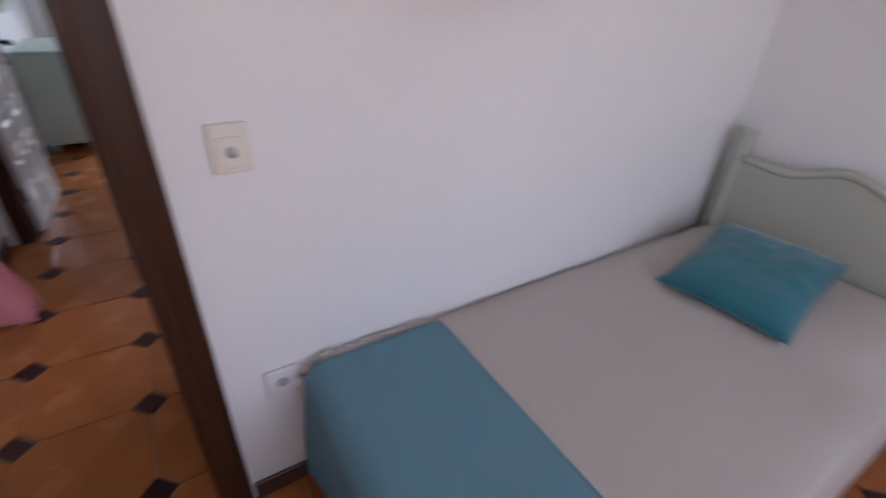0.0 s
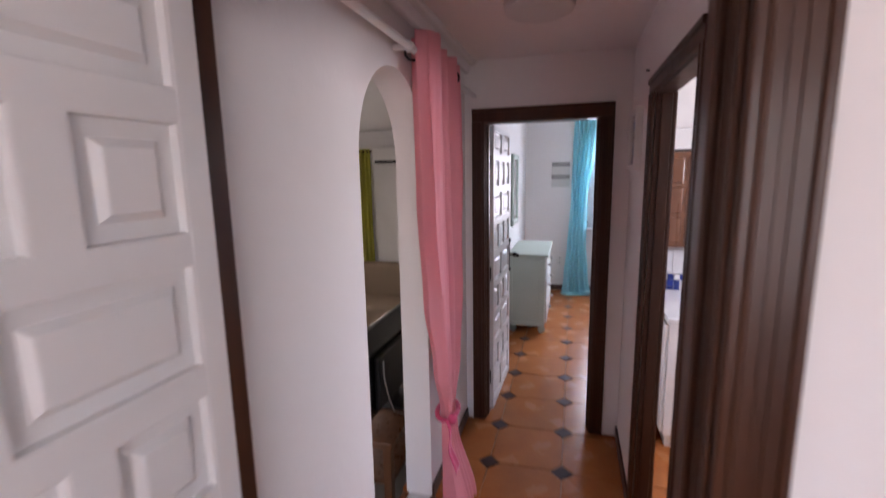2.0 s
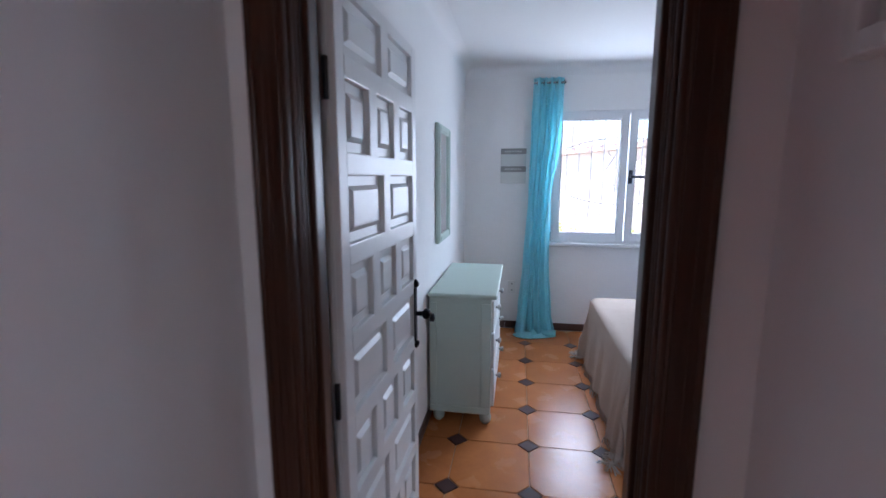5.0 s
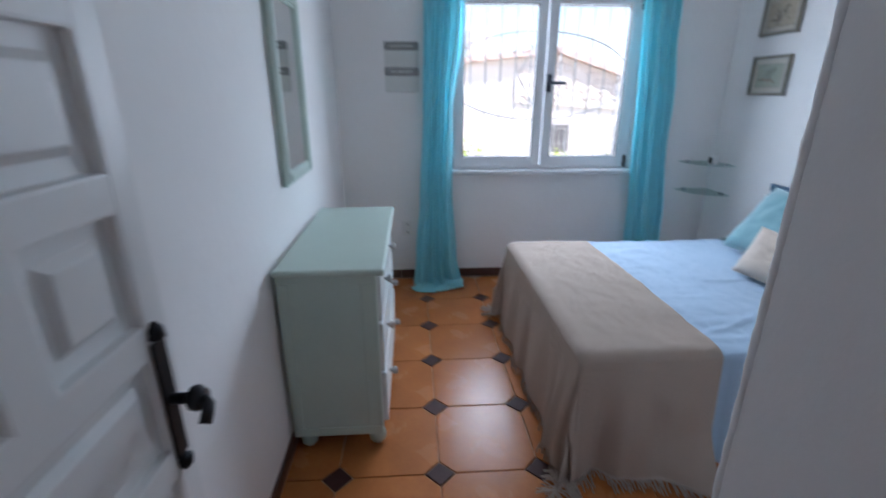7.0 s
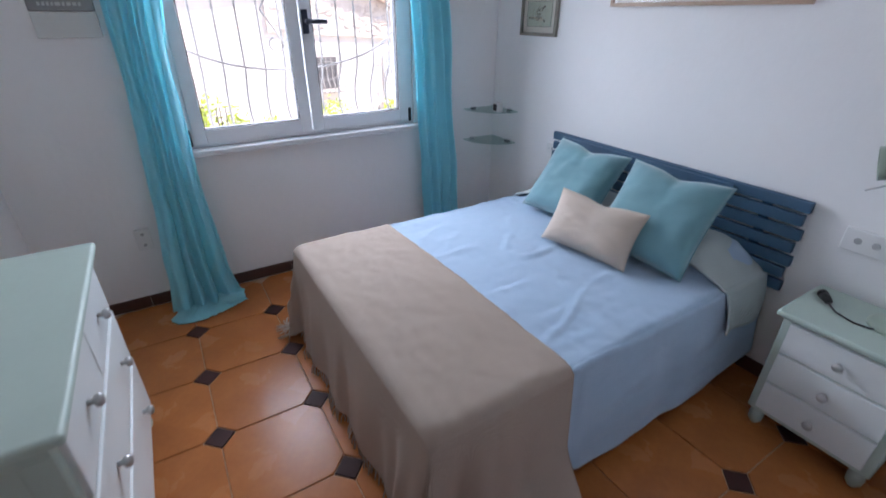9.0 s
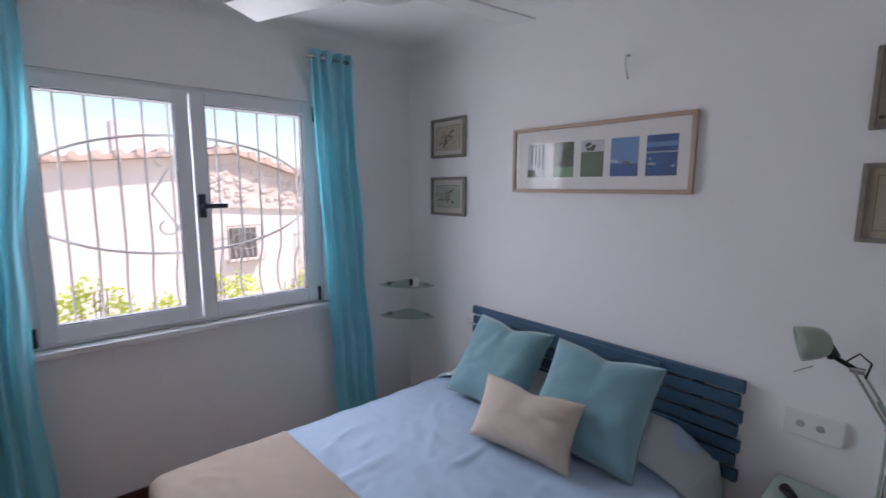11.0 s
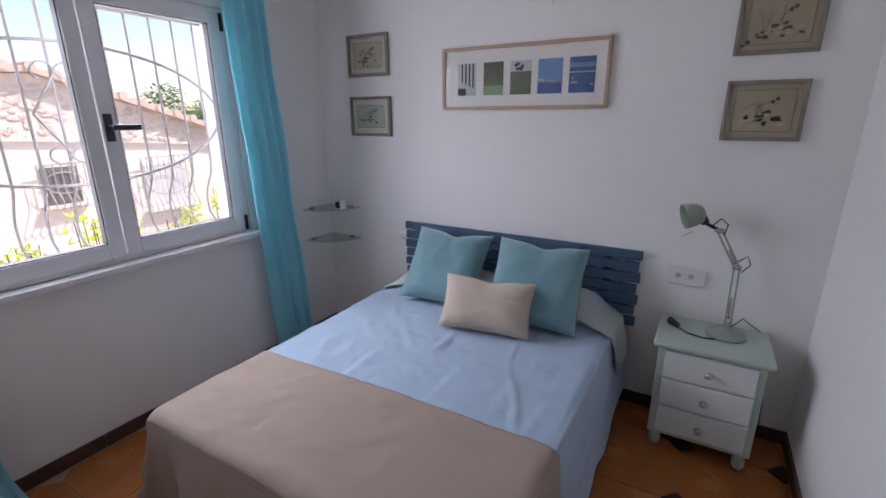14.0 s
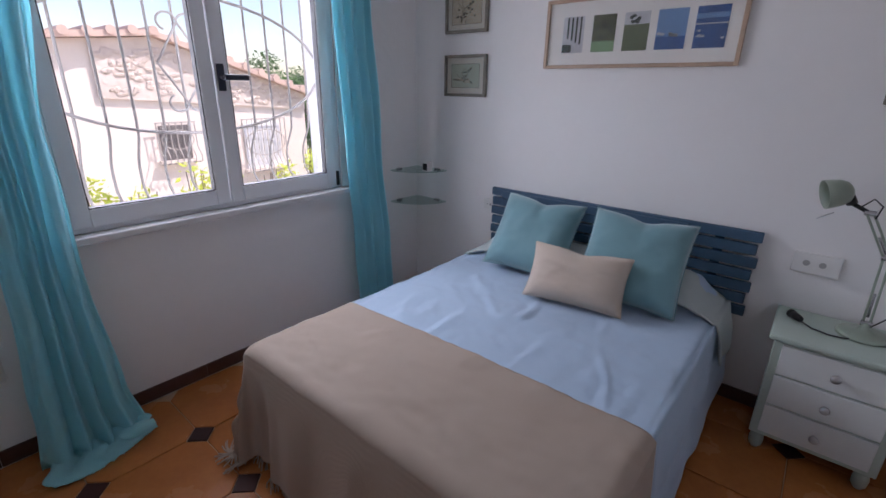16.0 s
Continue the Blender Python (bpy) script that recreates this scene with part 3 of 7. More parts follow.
def panel_door(label):
    """A leaf of 0.70 x 2.0 m hung at the local z axis and lying along +x, with rows of two and three fielded panels on both faces."""
    d = thing("panel_door", (0, 0, 0), label, "door")
    W, H, T = 0.695, 1.985, 0.044
    bm = boxm(0, -0.004, 0.008, W, 0.004, H)
    rows = []
    for i in range(9):
        topz = 1.985 - 0.2195 * i
        rows.append((topz - 0.174, min(topz, 1.955), 2 if i % 2 == 0 else 3))
    sw = 0.050
    edges = [0.008] + [v for r in rows[::-1] for v in r[:2]] + [H]
    for side in (-1, 1):
        ya, yb = sorted((side * 0.003, side * T / 2))
        for x0, x1 in ((0, sw), (W - sw, W)):
            box(bm, x0, ya, 0.008, x1, yb, H, 0.002, 1)
        for z0, z1 in zip(edges[0::2], edges[1::2]):
            box(bm, sw, ya, z0, W - sw, yb, z1)
        for z0, z1, k in rows:
            pw = (W - 2 * sw - 0.056 * (k - 1)) / k
            for q in range(1, k):
                xm = sw + q * pw + (q - 1) * 0.056
                box(bm, xm, ya, z0, xm + 0.056, yb, z1)
    part("leaf", bm, M["doorwhite"], d)
    shared = {}
    for z0, z1, k in rows:
        pw = (W - 2 * sw - 0.056 * (k - 1)) / k
        for q in range(k):
            for side in (-1, 1):
                key = (k, side, round(z1 - z0, 3))
                if key not in shared:
                    bm = bmesh.new()
                    hh = z1 - z0
                    ring = []
                    for ins, dep in ((0.0, 0.0215), (0.004, 0.0205), (0.006, 0.0075), (0.030, 0.0065), (0.042, 0.0165), (0.045, 0.0170)):
                        ring.append([bm.verts.new((px, side * dep, pz)) for px, pz in ((ins, ins), (pw - ins, ins), (pw - ins, hh - ins), (ins, hh - ins))])
                    for a, b in zip(ring, ring[1:]):
                        for i in range(4):
                            j = (i + 1) % 4
                            bm.faces.new((a[i], a[j], b[j], b[i]))
                    bm.faces.new(ring[-1])
                    bmesh.ops.recalc_face_normals(bm, faces=bm.faces)
                    if sum(f.normal.y for f in bm.faces) * side < 0:
                        bmesh.ops.reverse_faces(bm, faces=bm.faces)
                    ob = part("panel", bm, M["doorwhite"], d)
                    shared[key] = ob.data
                else:
                    ob = new("panel", shared[key])
                    ob.parent = d
                ob.location = (sw + q * (pw + 0.056), 0, z0)
    for side in (-1, 1):
        h = part("lever_handle", boxm(-0.016, min(side * 0.0221, side * 0.027), 0.915, 0.016, max(side * 0.0221, side * 0.027), 1.125, 0.002), M["iron"], d, "black wrought iron handle on a long plate")
        h.location = (W - 0.036, 0, 0)
        bm = bmesh.new()
        hx = W - 0.036
        for zz in (0.915, 1.125):
            lathe(bm, [(0.006, 0), (0.014, 0.006), (0.012, 0.02), (0.004, 0.03)] if zz > 1 else [(0.004, -0.03), (0.012, -0.02), (0.014, -0.006), (0.006, 0)], (hx, side * 0.025, zz), 10)
        rod(bm, (hx, side * 0.025, 1.022), (hx, side * 0.072, 1.022), 0.009)
        lathe(bm, [(0.010, 0.052), (0.019, 0.058), (0.021, 0.068), (0.014, 0.080)] if side > 0 else [(0.014, -0.080), (0.021, -0.068), (0.019, -0.058), (0.010, -0.052)], (hx, 0, 1.022), 12, "y")
        tube(bm, [(hx, side * 0.066, 1.022), (hx - 0.008, side * 0.082, 1.024), (hx - 0.022, side * 0.094, 1.027), (hx - 0.038, side * 0.099, 1.024), (hx - 0.048, side * 0.098, 1.012)], 0.0095)
        part("lever", bm, M["iron"], h, smooth=True)
    for zz in (0.25, 1.0, 1.75):
        part("hinge", rod(bmesh.new(), (-0.004, 0.0, zz - 0.045), (-0.004, 0.0, zz + 0.045), 0.007), M["iron"], d)
    return d


leaf = panel_door("white panelled bedroom door standing open with black iron handle")
leaf.matrix_basis = pose(-0.512, 1.838, 0.0, 0, 0, 88.5)
leaf2 = copy_thing(leaf, pose(-0.583, -0.535, 0.0, 0, 0, -91))
tagged(leaf2, "white panelled small bedroom door standing open")

# ---- bedroom window ----
w = thing("window_1", (0.91, 5.41, 0.90), "white two-casement window closed with outside grille", "window", kind="structure")
bm = bmesh.new()
for b in ((0.20, 0.90, 0.255, 2.15), (1.565, 0.90, 1.62, 2.15), (0.255, 0.90, 1.565, 0.935), (0.255, 2.115, 1.565, 2.15)):
    box(bm, b[0], 5.415, b[1], b[2], 5.49, b[3], 0.003)
part("window_frame", bm, M["pvc"], w)
for x0, x1 in ((0.235, 0.906), (0.914, 1.585)):
    bm = bmesh.new()
    g0, g1 = (x0 + 0.067, x1 - 0.067)
    for b in ((x0, 0.92, g0, 2.13), (g1, 0.92, x1, 2.13), (g0, 0.92, g1, 0.998), (g0, 2.068, g1, 2.13)):
        box(bm, b[0], 5.408, b[1], b[2], 5.46, b[3], 0.004)
    s = part("sash", bm, M["pvc"], w)
    bm = bmesh.new()
    for b in ((g0, 0.998, g0 + 0.005, 2.068), (g1 - 0.005, 0.998, g1, 2.068), (g0, 0.998, g1, 1.003), (g0, 2.063, g1, 2.068)):
        box(bm, b[0], 5.414, b[1], b[2], 5.452, b[3])
    part("seal", bm, M["gasket"], s)
    p = part("pane", boxm(g0, 5.430, 0.998, g1, 5.434, 2.068), M["glass"], s, "clear glass pane")
    p.visible_shadow = False
bm = boxm(0.923, 5.395, 1.475, 0.957, 5.41, 1.60, 0.004)
rod(bm, (0.94, 5.40, 1.54), (0.94, 5.355, 1.54), 0.011)
box(bm, 0.93, 5.345, 1.525, 1.055, 5.368, 1.552, 0.006)
part("window_handle", bm, M["handle"], w, "dark blue grey lever handle")
for hx in (0.218, 1.592):
    for hz in (0.96, 2.08):
        part("window_hinge", boxm(hx - 0.009, 5.398, hz - 0.045, hx + 0.009, 5.414, hz + 0.045, 0.003), M["black"], w)
part("window_sill", boxm(0.17, 5.338, 0.868, 1.66, 5.415, 0.90, 0.006), M["sillstone"], w, "white stone sill")
part("outer_sill", boxm(0.20, 5.49, 0.87, 1.62, 5.74, 0.90, 0.004), M["sillstone"], w)

# white iron grille in front of it, bellied below
g = thing("window_grille", (0.91, 5.66, 0.93), "white wrought iron grille with bellied bars, oval and scrolls", "window grille")
def belly(z):
    return 5.63 + 0.09 * smoothstep(1.30, 1.10, z) * smoothstep(0.90, 1.02, z) if z < 1.30 else 5.63
for i in range(12):
    x = 0.255 + i * 0.119
    part("bar", tube(bmesh.new(), [(x, belly(z), z) for z in (0.92, 0.96, 1.0, 1.05, 1.1, 1.15, 1.2, 1.26, 1.34, 1.6, 2.1)], 0.0065, 6), M["grille"], g, smooth=True)
for z in (0.93, 2.095):
    part("rail", boxm(0.21, 5.618, z - 0.012, 1.61, 5.632, z + 0.012), M["grille"], g)
for s in (1, -1):
    part("oval_bar", tube(bmesh.new(), [(0.905 + 0.74 * math.cos(a), 5.618, 1.592 + s * 0.325 * math.sin(a)) for a in [math.pi * k / 24 for k in range(25)]], 0.0075, 6), M["grille"], g, smooth=True)
def scroll(cx, cz, r, turn, sgn):
    return [(cx + sgn * r * (1 - k / 26) * math.cos(turn + sgn * 0 + 2.2 * math.pi * k / 22), 5.615, cz + r * (1 - k / 26) * math.sin(turn + 2.2 * math.pi * k / 22)) for k in range(20)]
for sz in (1, -1):
    for sx in (1, -1):
        part("scroll", tube(bmesh.new(), [(0.86 + sx * 0.115, 5.615, 1.60), (0.86, 5.615, 1.60 + sz * 0.185)] + [(0.86 + sx * (0.045 - 0.045 * math.cos(a)), 5.615, 1.60 + sz * (0.185 + 0.04 * math.sin(a))) for a in [math.pi * k / 8 for k in range(1, 12)]], 0.0055, 6), M["grille"], g, smooth=True)

# ---- living room window ----
w2 = thing("window_2", (-3.40, 4.53, 0.607), "white two-casement living room window with grille", "window", kind="structure")
bm = bmesh.new()
for b in ((-4.03, 0.607, -3.97, 1.727), (-2.82, 0.607, -2.76, 1.727), (-3.97, 0.607, -2.82, 0.657), (-3.97, 1.60, -2.82, 1.727)):
    box(bm, b[0], 4.52, b[1], b[2], 4.59, b[3], 0.003)
part("window_frame", bm, M["pvc"], w2)
for x0, x1 in ((-3.97, -3.398), (-3.392, -2.82)):
    bm = bmesh.new()
    for b in ((x0, 0.657, x0 + 0.07, 1.60), (x1 - 0.07, 0.657, x1, 1.60), (x0 + 0.07, 0.657, x1 - 0.07, 0.727), (x0 + 0.07, 1.53, x1 - 0.07, 1.60)):
        box(bm, b[0], 4.512, b[1], b[2], 4.56, b[3], 0.003)
    s = part("sash", bm, M["pvc"], w2)
    p = part("pane", boxm(x0 + 0.07, 4.535, 0.727, x1 - 0.07, 4.539, 1.53), M["glass"], s)
    p.visible_shadow = False
part("window_handle", boxm(-3.41, 4.48, 1.03, -3.38, 4.512, 1.18, 0.006), M["black"], w2)
part("window_sill", boxm(-4.09, 4.45, 0.575, -2.70, 4.51, 0.607, 0.004), M["sillstone"], w2)
g2 = thing("window_grille", (-3.40, 4.79, 0.65), "white iron window grille of plain upright bars", "window grille")
for i in range(11):
    part("bar", rod(bmesh.new(), (-3.98 + i * 0.118, 4.79, 0.607), (-3.98 + i * 0.118, 4.79, 1.727), 0.005, 6), M["grille"], g2)
for z in (0.85, 1.05, 1.69):
    part("rail", boxm(-4.03, 4.78, z - 0.01, -2.76, 4.795, z + 0.01), M["grille"], g2)

# panes that close the unseen windows, which are added to let light in
for nm, bx in (("window_3", (0.2, -3.40, 0.85, 1.9, -3.395, 2.15)), ("window_4", (2.45, 0.3, 1.5, 2.455, 1.5, 2.1)), ("window_5", (-4.3, -2.72, 0.55, -2.6, -2.715, 1.65))):
    p = tagged(part(nm, boxm(*bx), M["glass"]), "plain clear pane of an added unseen window", "window", kind="structure")
    p.visible_shadow = False

# ---- floors ----
fl = tagged(part("floor", boxm(-0.79, -3.3, -0.2, 2.5, 5.40, -0.006), M["grout"]), "glossy orange terracotta octagon tiles with dark brown insets", "floor", kind="structure")
tagged(part("floor_small_bedroom_edge", boxm(-1.2, -3.3, -0.2, -0.79, -0.59, -0.002), M["terra"]), "terracotta tiled floor beside the door", "floor", kind="structure")
living_floor = tagged(part("floor_living", boxm(-5.3, -2.6, -0.5, -0.79, 4.50, -0.326), M["grout"]), "grey beige tiled living room floor", "floor", kind="structure")
th = thing("threshold", (-0.72, 0.53, 0.0), "cream tiled threshold with brown wooden nosing", "threshold", kind="structure")
part("nosing", boxm(-0.655, A0 + 0.002, -0.02, -0.625, A1 - 0.002, 0.018, 0.006), M["midwood"], th)
part("nosing", boxm(-0.81, A0 + 0.002, -0.02, -0.775, A1 - 0.002, 0.018, 0.006), M["midwood"], th)
for y0, y1 in ((A0 + 0.002, 0.40), (0.402, 0.73), (0.732, A1 - 0.002)):
    part("tile", boxm(-0.774, y0, -0.003, -0.656, y1, 0.014, 0.002, seg=1), M["whitetile"], th)


# ---- soft goods ----
def cushion_rim(u, v, w, h, dent):
    """Where u, v from -1 to 1 lie in the flat of a cushion with drawn-out corners and a dented upper edge."""
    pinch = 0.065
    x = u * w / 2 * (1 - pinch * (1 - v * v) * abs(u) ** 1.5)
    y = v * h / 2 * (1 - pinch * (1 - u * u) * abs(v) ** 1.5)
    if v > 0:
        y -= h * dent * v ** 2.5 * math.exp(-((u - 0.05) / 0.30) ** 2)
    return x, y


def cushion(bm, w, h, d, seed=0, n=30, dent=0.0):
    """A stuffed cushion lying in the local xy plane, with pulled corners and creases."""
    verts = {}
    for side in (1, -1):
        for i in range(n + 1):
            for j in range(n + 1):
                u, v = 2 * i / n - 1, 2 * j / n - 1
                rim = i in (0, n) or j in (0, n)
                if rim and side < 0:
                    verts[side, i, j] = verts[1, i, j]
                    continue
                prof = max(0.0, (1 - u ** 4) * (1 - v ** 4)) ** 0.62
                x, y = cushion_rim(u, v, w, h, dent)
                wr = 0.006 * wob(u * 2 + seed, v * 2, side, 1.6) + 0.005 * wob(u * 5, v * 5 + seed, side, 1.3)
                fan = abs(math.sin(5.5 * math.atan2(u - 0.05, 1.25 - v) + seed))
                crease = dent * smoothstep(0.15, 0.95, v) * math.exp(-((u - 0.05) / 0.42) ** 2) * (0.9 * math.exp(-((u - 0.05) / 0.12) ** 2) + 0.5 * fan)
                crown = smoothstep(0.75, 1.0, max(abs(u), abs(v))) * 0.006 * wob(u * 9, v * 9, seed, 1.2)
                verts[side, i, j] = bm.verts.new((x, y, side * (prof * d / 2 * (1 - 2.6 * crease) + (wr + crown) * prof)))
    for side in (1, -1):
        for i in range(n):
            for j in range(n):
                q = [verts[side, i, j], verts[side, i + 1, j], verts[side, i + 1, j + 1], verts[side, i, j + 1]]
                bm.faces.new(q if side > 0 else q[::-1])
    return bm


def make_cushion(label, material, m, w, h, d, seed, cat="cushion", seam=None, group="", dent=0.0):
    c = thing("cushion", (0, 0, 0), label, cat, group)
    part("cover", cushion(bmesh.new(), w, h, d, seed, dent=dent), material, c, smooth=True)
    pts = []
    n = 20
    for k in range(4 * n + 1):
        q, r = divmod(k % (4 * n), n)
        u = 2 * r / n - 1
        x, y = ((u, -1), (1, u), (-u, 1), (-1, -u))[q]
        pts.append((*cushion_rim(x, y, w, h, dent), 0))
    part("piping", tube(bmesh.new(), pts, 0.003, 5), seam or material, c, smooth=True)
    c.matrix_basis = m
    return c


def basis(origin, ex, ey):
    """A pose whose local x and y run along ex and ey."""
    ex = Vector(ex).normalized()
    ey = Vector(ey)
    ey = (ey - ex * ey.dot(ex)).normalized()
    m = Matrix((ex, ey, ex.cross(ey))).transposed().to_4x4()
    m.translation = Vector(origin)
    return m


# ---- double bed ----
BX0, BX1, BY0, BY1, BZ = 0.535, 2.275, 3.30, 4.62, 0.525
bed = thing("double_bed", (1.4, 3.95, 0), "made double bed with blue slatted headboard", "bed")
part("base", boxm(BX0 + 0.06, BY0 + 0.04, 0.09, BX1, BY1 - 0.04, 0.28, 0.01), M["midwood"], bed)
part("mattress", boxm(BX0 + 0.02, BY0 + 0.015, 0.285, BX1, BY1 - 0.015, 0.505, 0.05, seg=4), M["sheet"], bed, smooth=True)
for x in (BX0 + 0.12, BX1 - 0.12):
    for y in (BY0 + 0.12, BY1 - 0.12):
        part("leg", boxm(x - 0.025, y - 0.025, 0.002, x + 0.025, y + 0.025, 0.09, 0.004), M["midwood"], bed)
hb = part("headboard", boxm(2.299, 3.36, 0.25, 2.313, 3.40, 0.88, 0.002), M["headblue"], bed, "matt blue slatted wooden headboard")
part("batten", boxm(2.299, 4.48, 0.25, 2.313, 4.52, 0.88, 0.002), M["headblue"], hb)
for i in range(7):
    z1 = 0.905 - i * 0.062
    off = 0.0 if i % 2 == 0 else 0.012
    bm = boxm(2.272, 3.208 + off, z1 - 0.049, 2.298, 4.688 - off * 0.5, z1, 0.004)
    for v in bm.verts:
        v.co.z += 0.003 * wob(v.co.y, i, 0, 3)
    part("slat", bm, M["headblue"], hb)
part("slat", boxm(2.255, 3.52, 0.850, 2.271, 4.60, 0.893, 0.004), M["headblue"], hb)


def across(t, y0, y1, ztop, zlow, flare, rad=0.05):
    """A point of a cloth's section across the bed: t from 0 (low edge at y0) over the top to 1 (low edge at y1)."""
    drop0 = ztop - zlow[0]
    drop1 = ztop - zlow[1]
    top = y1 - y0
    s = t * (drop0 + top + drop1)
    if s < drop0:
        k = 1 - s / drop0
        return y0 - flare * k ** 0.8, zlow[0] + s, k
    if s > drop0 + top:
        k = (s - drop0 - top) / drop1
        return y1 + flare * k ** 0.8, ztop - (s - drop0 - top), k
    y = y0 + s - drop0
    e = min(y - y0, y1 - y)
    z = ztop - (rad - math.sqrt(max(0, rad * rad - (rad - e) ** 2)) if e < rad else 0) * 0.6
    return y, z, 0.0


def cover_fn(u, v):
    x = 0.95 + (2.27 - 0.95) * u
    bulge = 0.125 * smoothstep(1.93, 2.12, x) * (1 - 0.35 * smoothstep(2.2, 2.28, x))
    low = 0.06 + 0.07 * smoothstep(1.9, 2.27, x)
    y, z, k = across(v, BY0 - 0.015, BY1 + 0.015, BZ, (low, 0.10), 0.055)
    side = smoothstep(0.0, 0.4, k)
    fold = 0.006 * side * math.sin(x * 15 + 1.5 * wob(x, 0, 0, 3)) + 0.008 * side * wob(x, k, 1, 6)
    y += (fold - 0.014 * side * smoothstep(1.13, 1.09, x)) * (-1 if y < 3.9 else 1)
    wr = (1 - side) * smoothstep(1.03, 1.10, x) * (0.006 * wob(x * 1.0, y * 0.7, 0, 8) + 0.004 * wob(x + y, y - x, 2, 15) + 0.007 * wob(x, y, 5, 2.5) + 0.013 * max(0, 1 - 9 * abs(wob(x * 0.55 + 0.25 * y, y - 0.3 * x, 11, 3.2))) * (0.4 + wob(x, y, 17, 3)))
    cr = (1 - side) * 0.022 * max(0, wob(x * 0.4, y * 3.2, 3, 4.5)) * smoothstep(1.5, 1.14, x) * smoothstep(1.06, 1.09, x)
    if k == 0:
        e = min(y - BY0 + 0.03, BY1 + 0.03 - y)
        z += bulge * smoothstep(0.0, 0.16, e)
    return (x, y, z + wr + cr + 0.012)


ob = solo("bed_cover", sheet(bmesh.new(), cover_fn, 130, 190), M["bluecover"], (1.6, 3.95, 0.06), "pale blue cotton bed cover hanging to the floor", "bed cover", smooth=True)
thicken(ob, 0.006, 1.0)
for v in (0.0, 1.0):
    part("hem", tube(bmesh.new(), [cover_fn(0.11 + 0.89 * k / 60, v) for k in range(61)], 0.005, 6), M["bluecover"], ob, smooth=True)


def bolster_fn(u, v):
    x = 1.955 + (2.272 - 1.955) * u
    y, z, k = across(v, BY0 - 0.02, BY1 + 0.02, BZ, (0.33, 0.36), 0.035)
    bulge = 0.135 * math.sin(math.pi * min(1, 0.06 + u * 0.8)) ** 0.7
    side = smoothstep(0, 0.5, k)
    if k == 0:
        e = min(y - BY0 + 0.03, BY1 + 0.03 - y)
        z += bulge * smoothstep(0.0, 0.2, e)
    wr = 0.004 * wob(x, y, 8, 12) + 0.006 * wob(x, y, 3, 4)
    y += (0.012 * math.sin(x * 24) + 0.01 * wob(x, z, 4, 8)) * side * (-1 if y < 3.9 else 1) + (-0.012 if y < 3.9 else 0.012) * side
    return (x, y, z + 0.028 + wr)


ob = solo("quilt", sheet(bmesh.new(), bolster_fn, 30, 110), M["quilt"], (2.12, 3.95, 0.3), "pale ribbed quilt folded over the bed pillows", "quilt", smooth=True)
thicken(ob, 0.008, 1.0)

# beige throw over the foot of the bed, falling to the floor on three sides
TX = 1.06
def throw_point(a, b):
    """a: length from the inner edge towards the foot; b: length across from the middle, signed."""
    ztop = BZ + 0.036
    half = (BY1 - BY0) / 2 + 0.022
    lx = TX - (BX0 - 0.012)
    da, db = max(0.0, a - lx), max(0.0, abs(b) - half)
    sg = 1 if b >= 0 else -1
    x, y = TX - min(a, lx), (BY0 + BY1) / 2 + sg * min(abs(b), half)
    z = ztop + 0.005 * wob(x, y, 1, 7) + 0.004 * wob(x, y, 7, 20) + 0.006 * max(0, 1 - 10 * abs(wob(x * 1.2 + 0.4 * y, y * 0.5, 21, 3.0))) * max(0, 0.3 + wob(x, y, 23, 4))
    x -= 0.032 * min(1.0, max(0.0, b / half)) * max(0.0, 1 - a / lx)
    ea, eb = lx - min(a, lx), half - min(abs(b), half)
    for e in (ea, eb):
        if e < 0.045:
            z -= 0.5 * (0.045 - math.sqrt(max(0, 0.045 ** 2 - (0.045 - e) ** 2)))
    if da or db:
        drop = math.hypot(da, db)
        if da and db:
            drop = max(da, db) + 0.16 * min(da, db)
        ang = math.atan2(db, da) if (da or db) else 0
        z -= drop
        out = 0.01 + 0.075 * drop
        near = smoothstep(0.32, 0.0, abs(lx - a)) if db >= da else smoothstep(0.30, 0.0, abs(half - abs(b)))
        per = (b if da >= db else a + 0.7) * 20
        ripple = math.sin(per + 0.9 * math.sin(per * 0.37)) + 0.45 * math.sin(per * 2.1 + 1.3 * math.sin(per * 0.61))
        fold = smoothstep(0.02, 0.42, drop) * (0.010 + 0.034 * near) * ripple + 0.012 * smoothstep(0.1, 0.5, drop) * wob(per * 0.13, drop, 0, 2)
        if da and db:
            fold += 0.05 * smoothstep(0.04, 0.35, min(da, db)) * math.cos(ang * 8)
            out += 0.02 * min(da, db)
        if db > da:
            out += 0.10 * smoothstep(0.30, 0.54, db) * smoothstep(0.30, 0.0, a)
        if z < 0.022:
            out += 0.22 * (0.022 - z)
            z = 0.022 + 0.006 * (1 + wob(x + a, y + b, 0, 14))
        x -= (out + fold) * math.cos(ang)
        y += sg * (out + fold) * math.sin(ang)
    return Vector((x, y, z))


LA, LB = 0.555 + 0.475, 0.682 + 0.525
THA, THB = 90, 190
ob = solo("throw", sheet(bmesh.new(), lambda u, v: throw_point(u * LA, (2 * v - 1) * LB), THA, THB), M["beige"], (0.8, 3.95, 0.02), "beige woven throw across the foot of the bed", "throw", smooth=True)
thicken(ob, 0.006, 1.0)
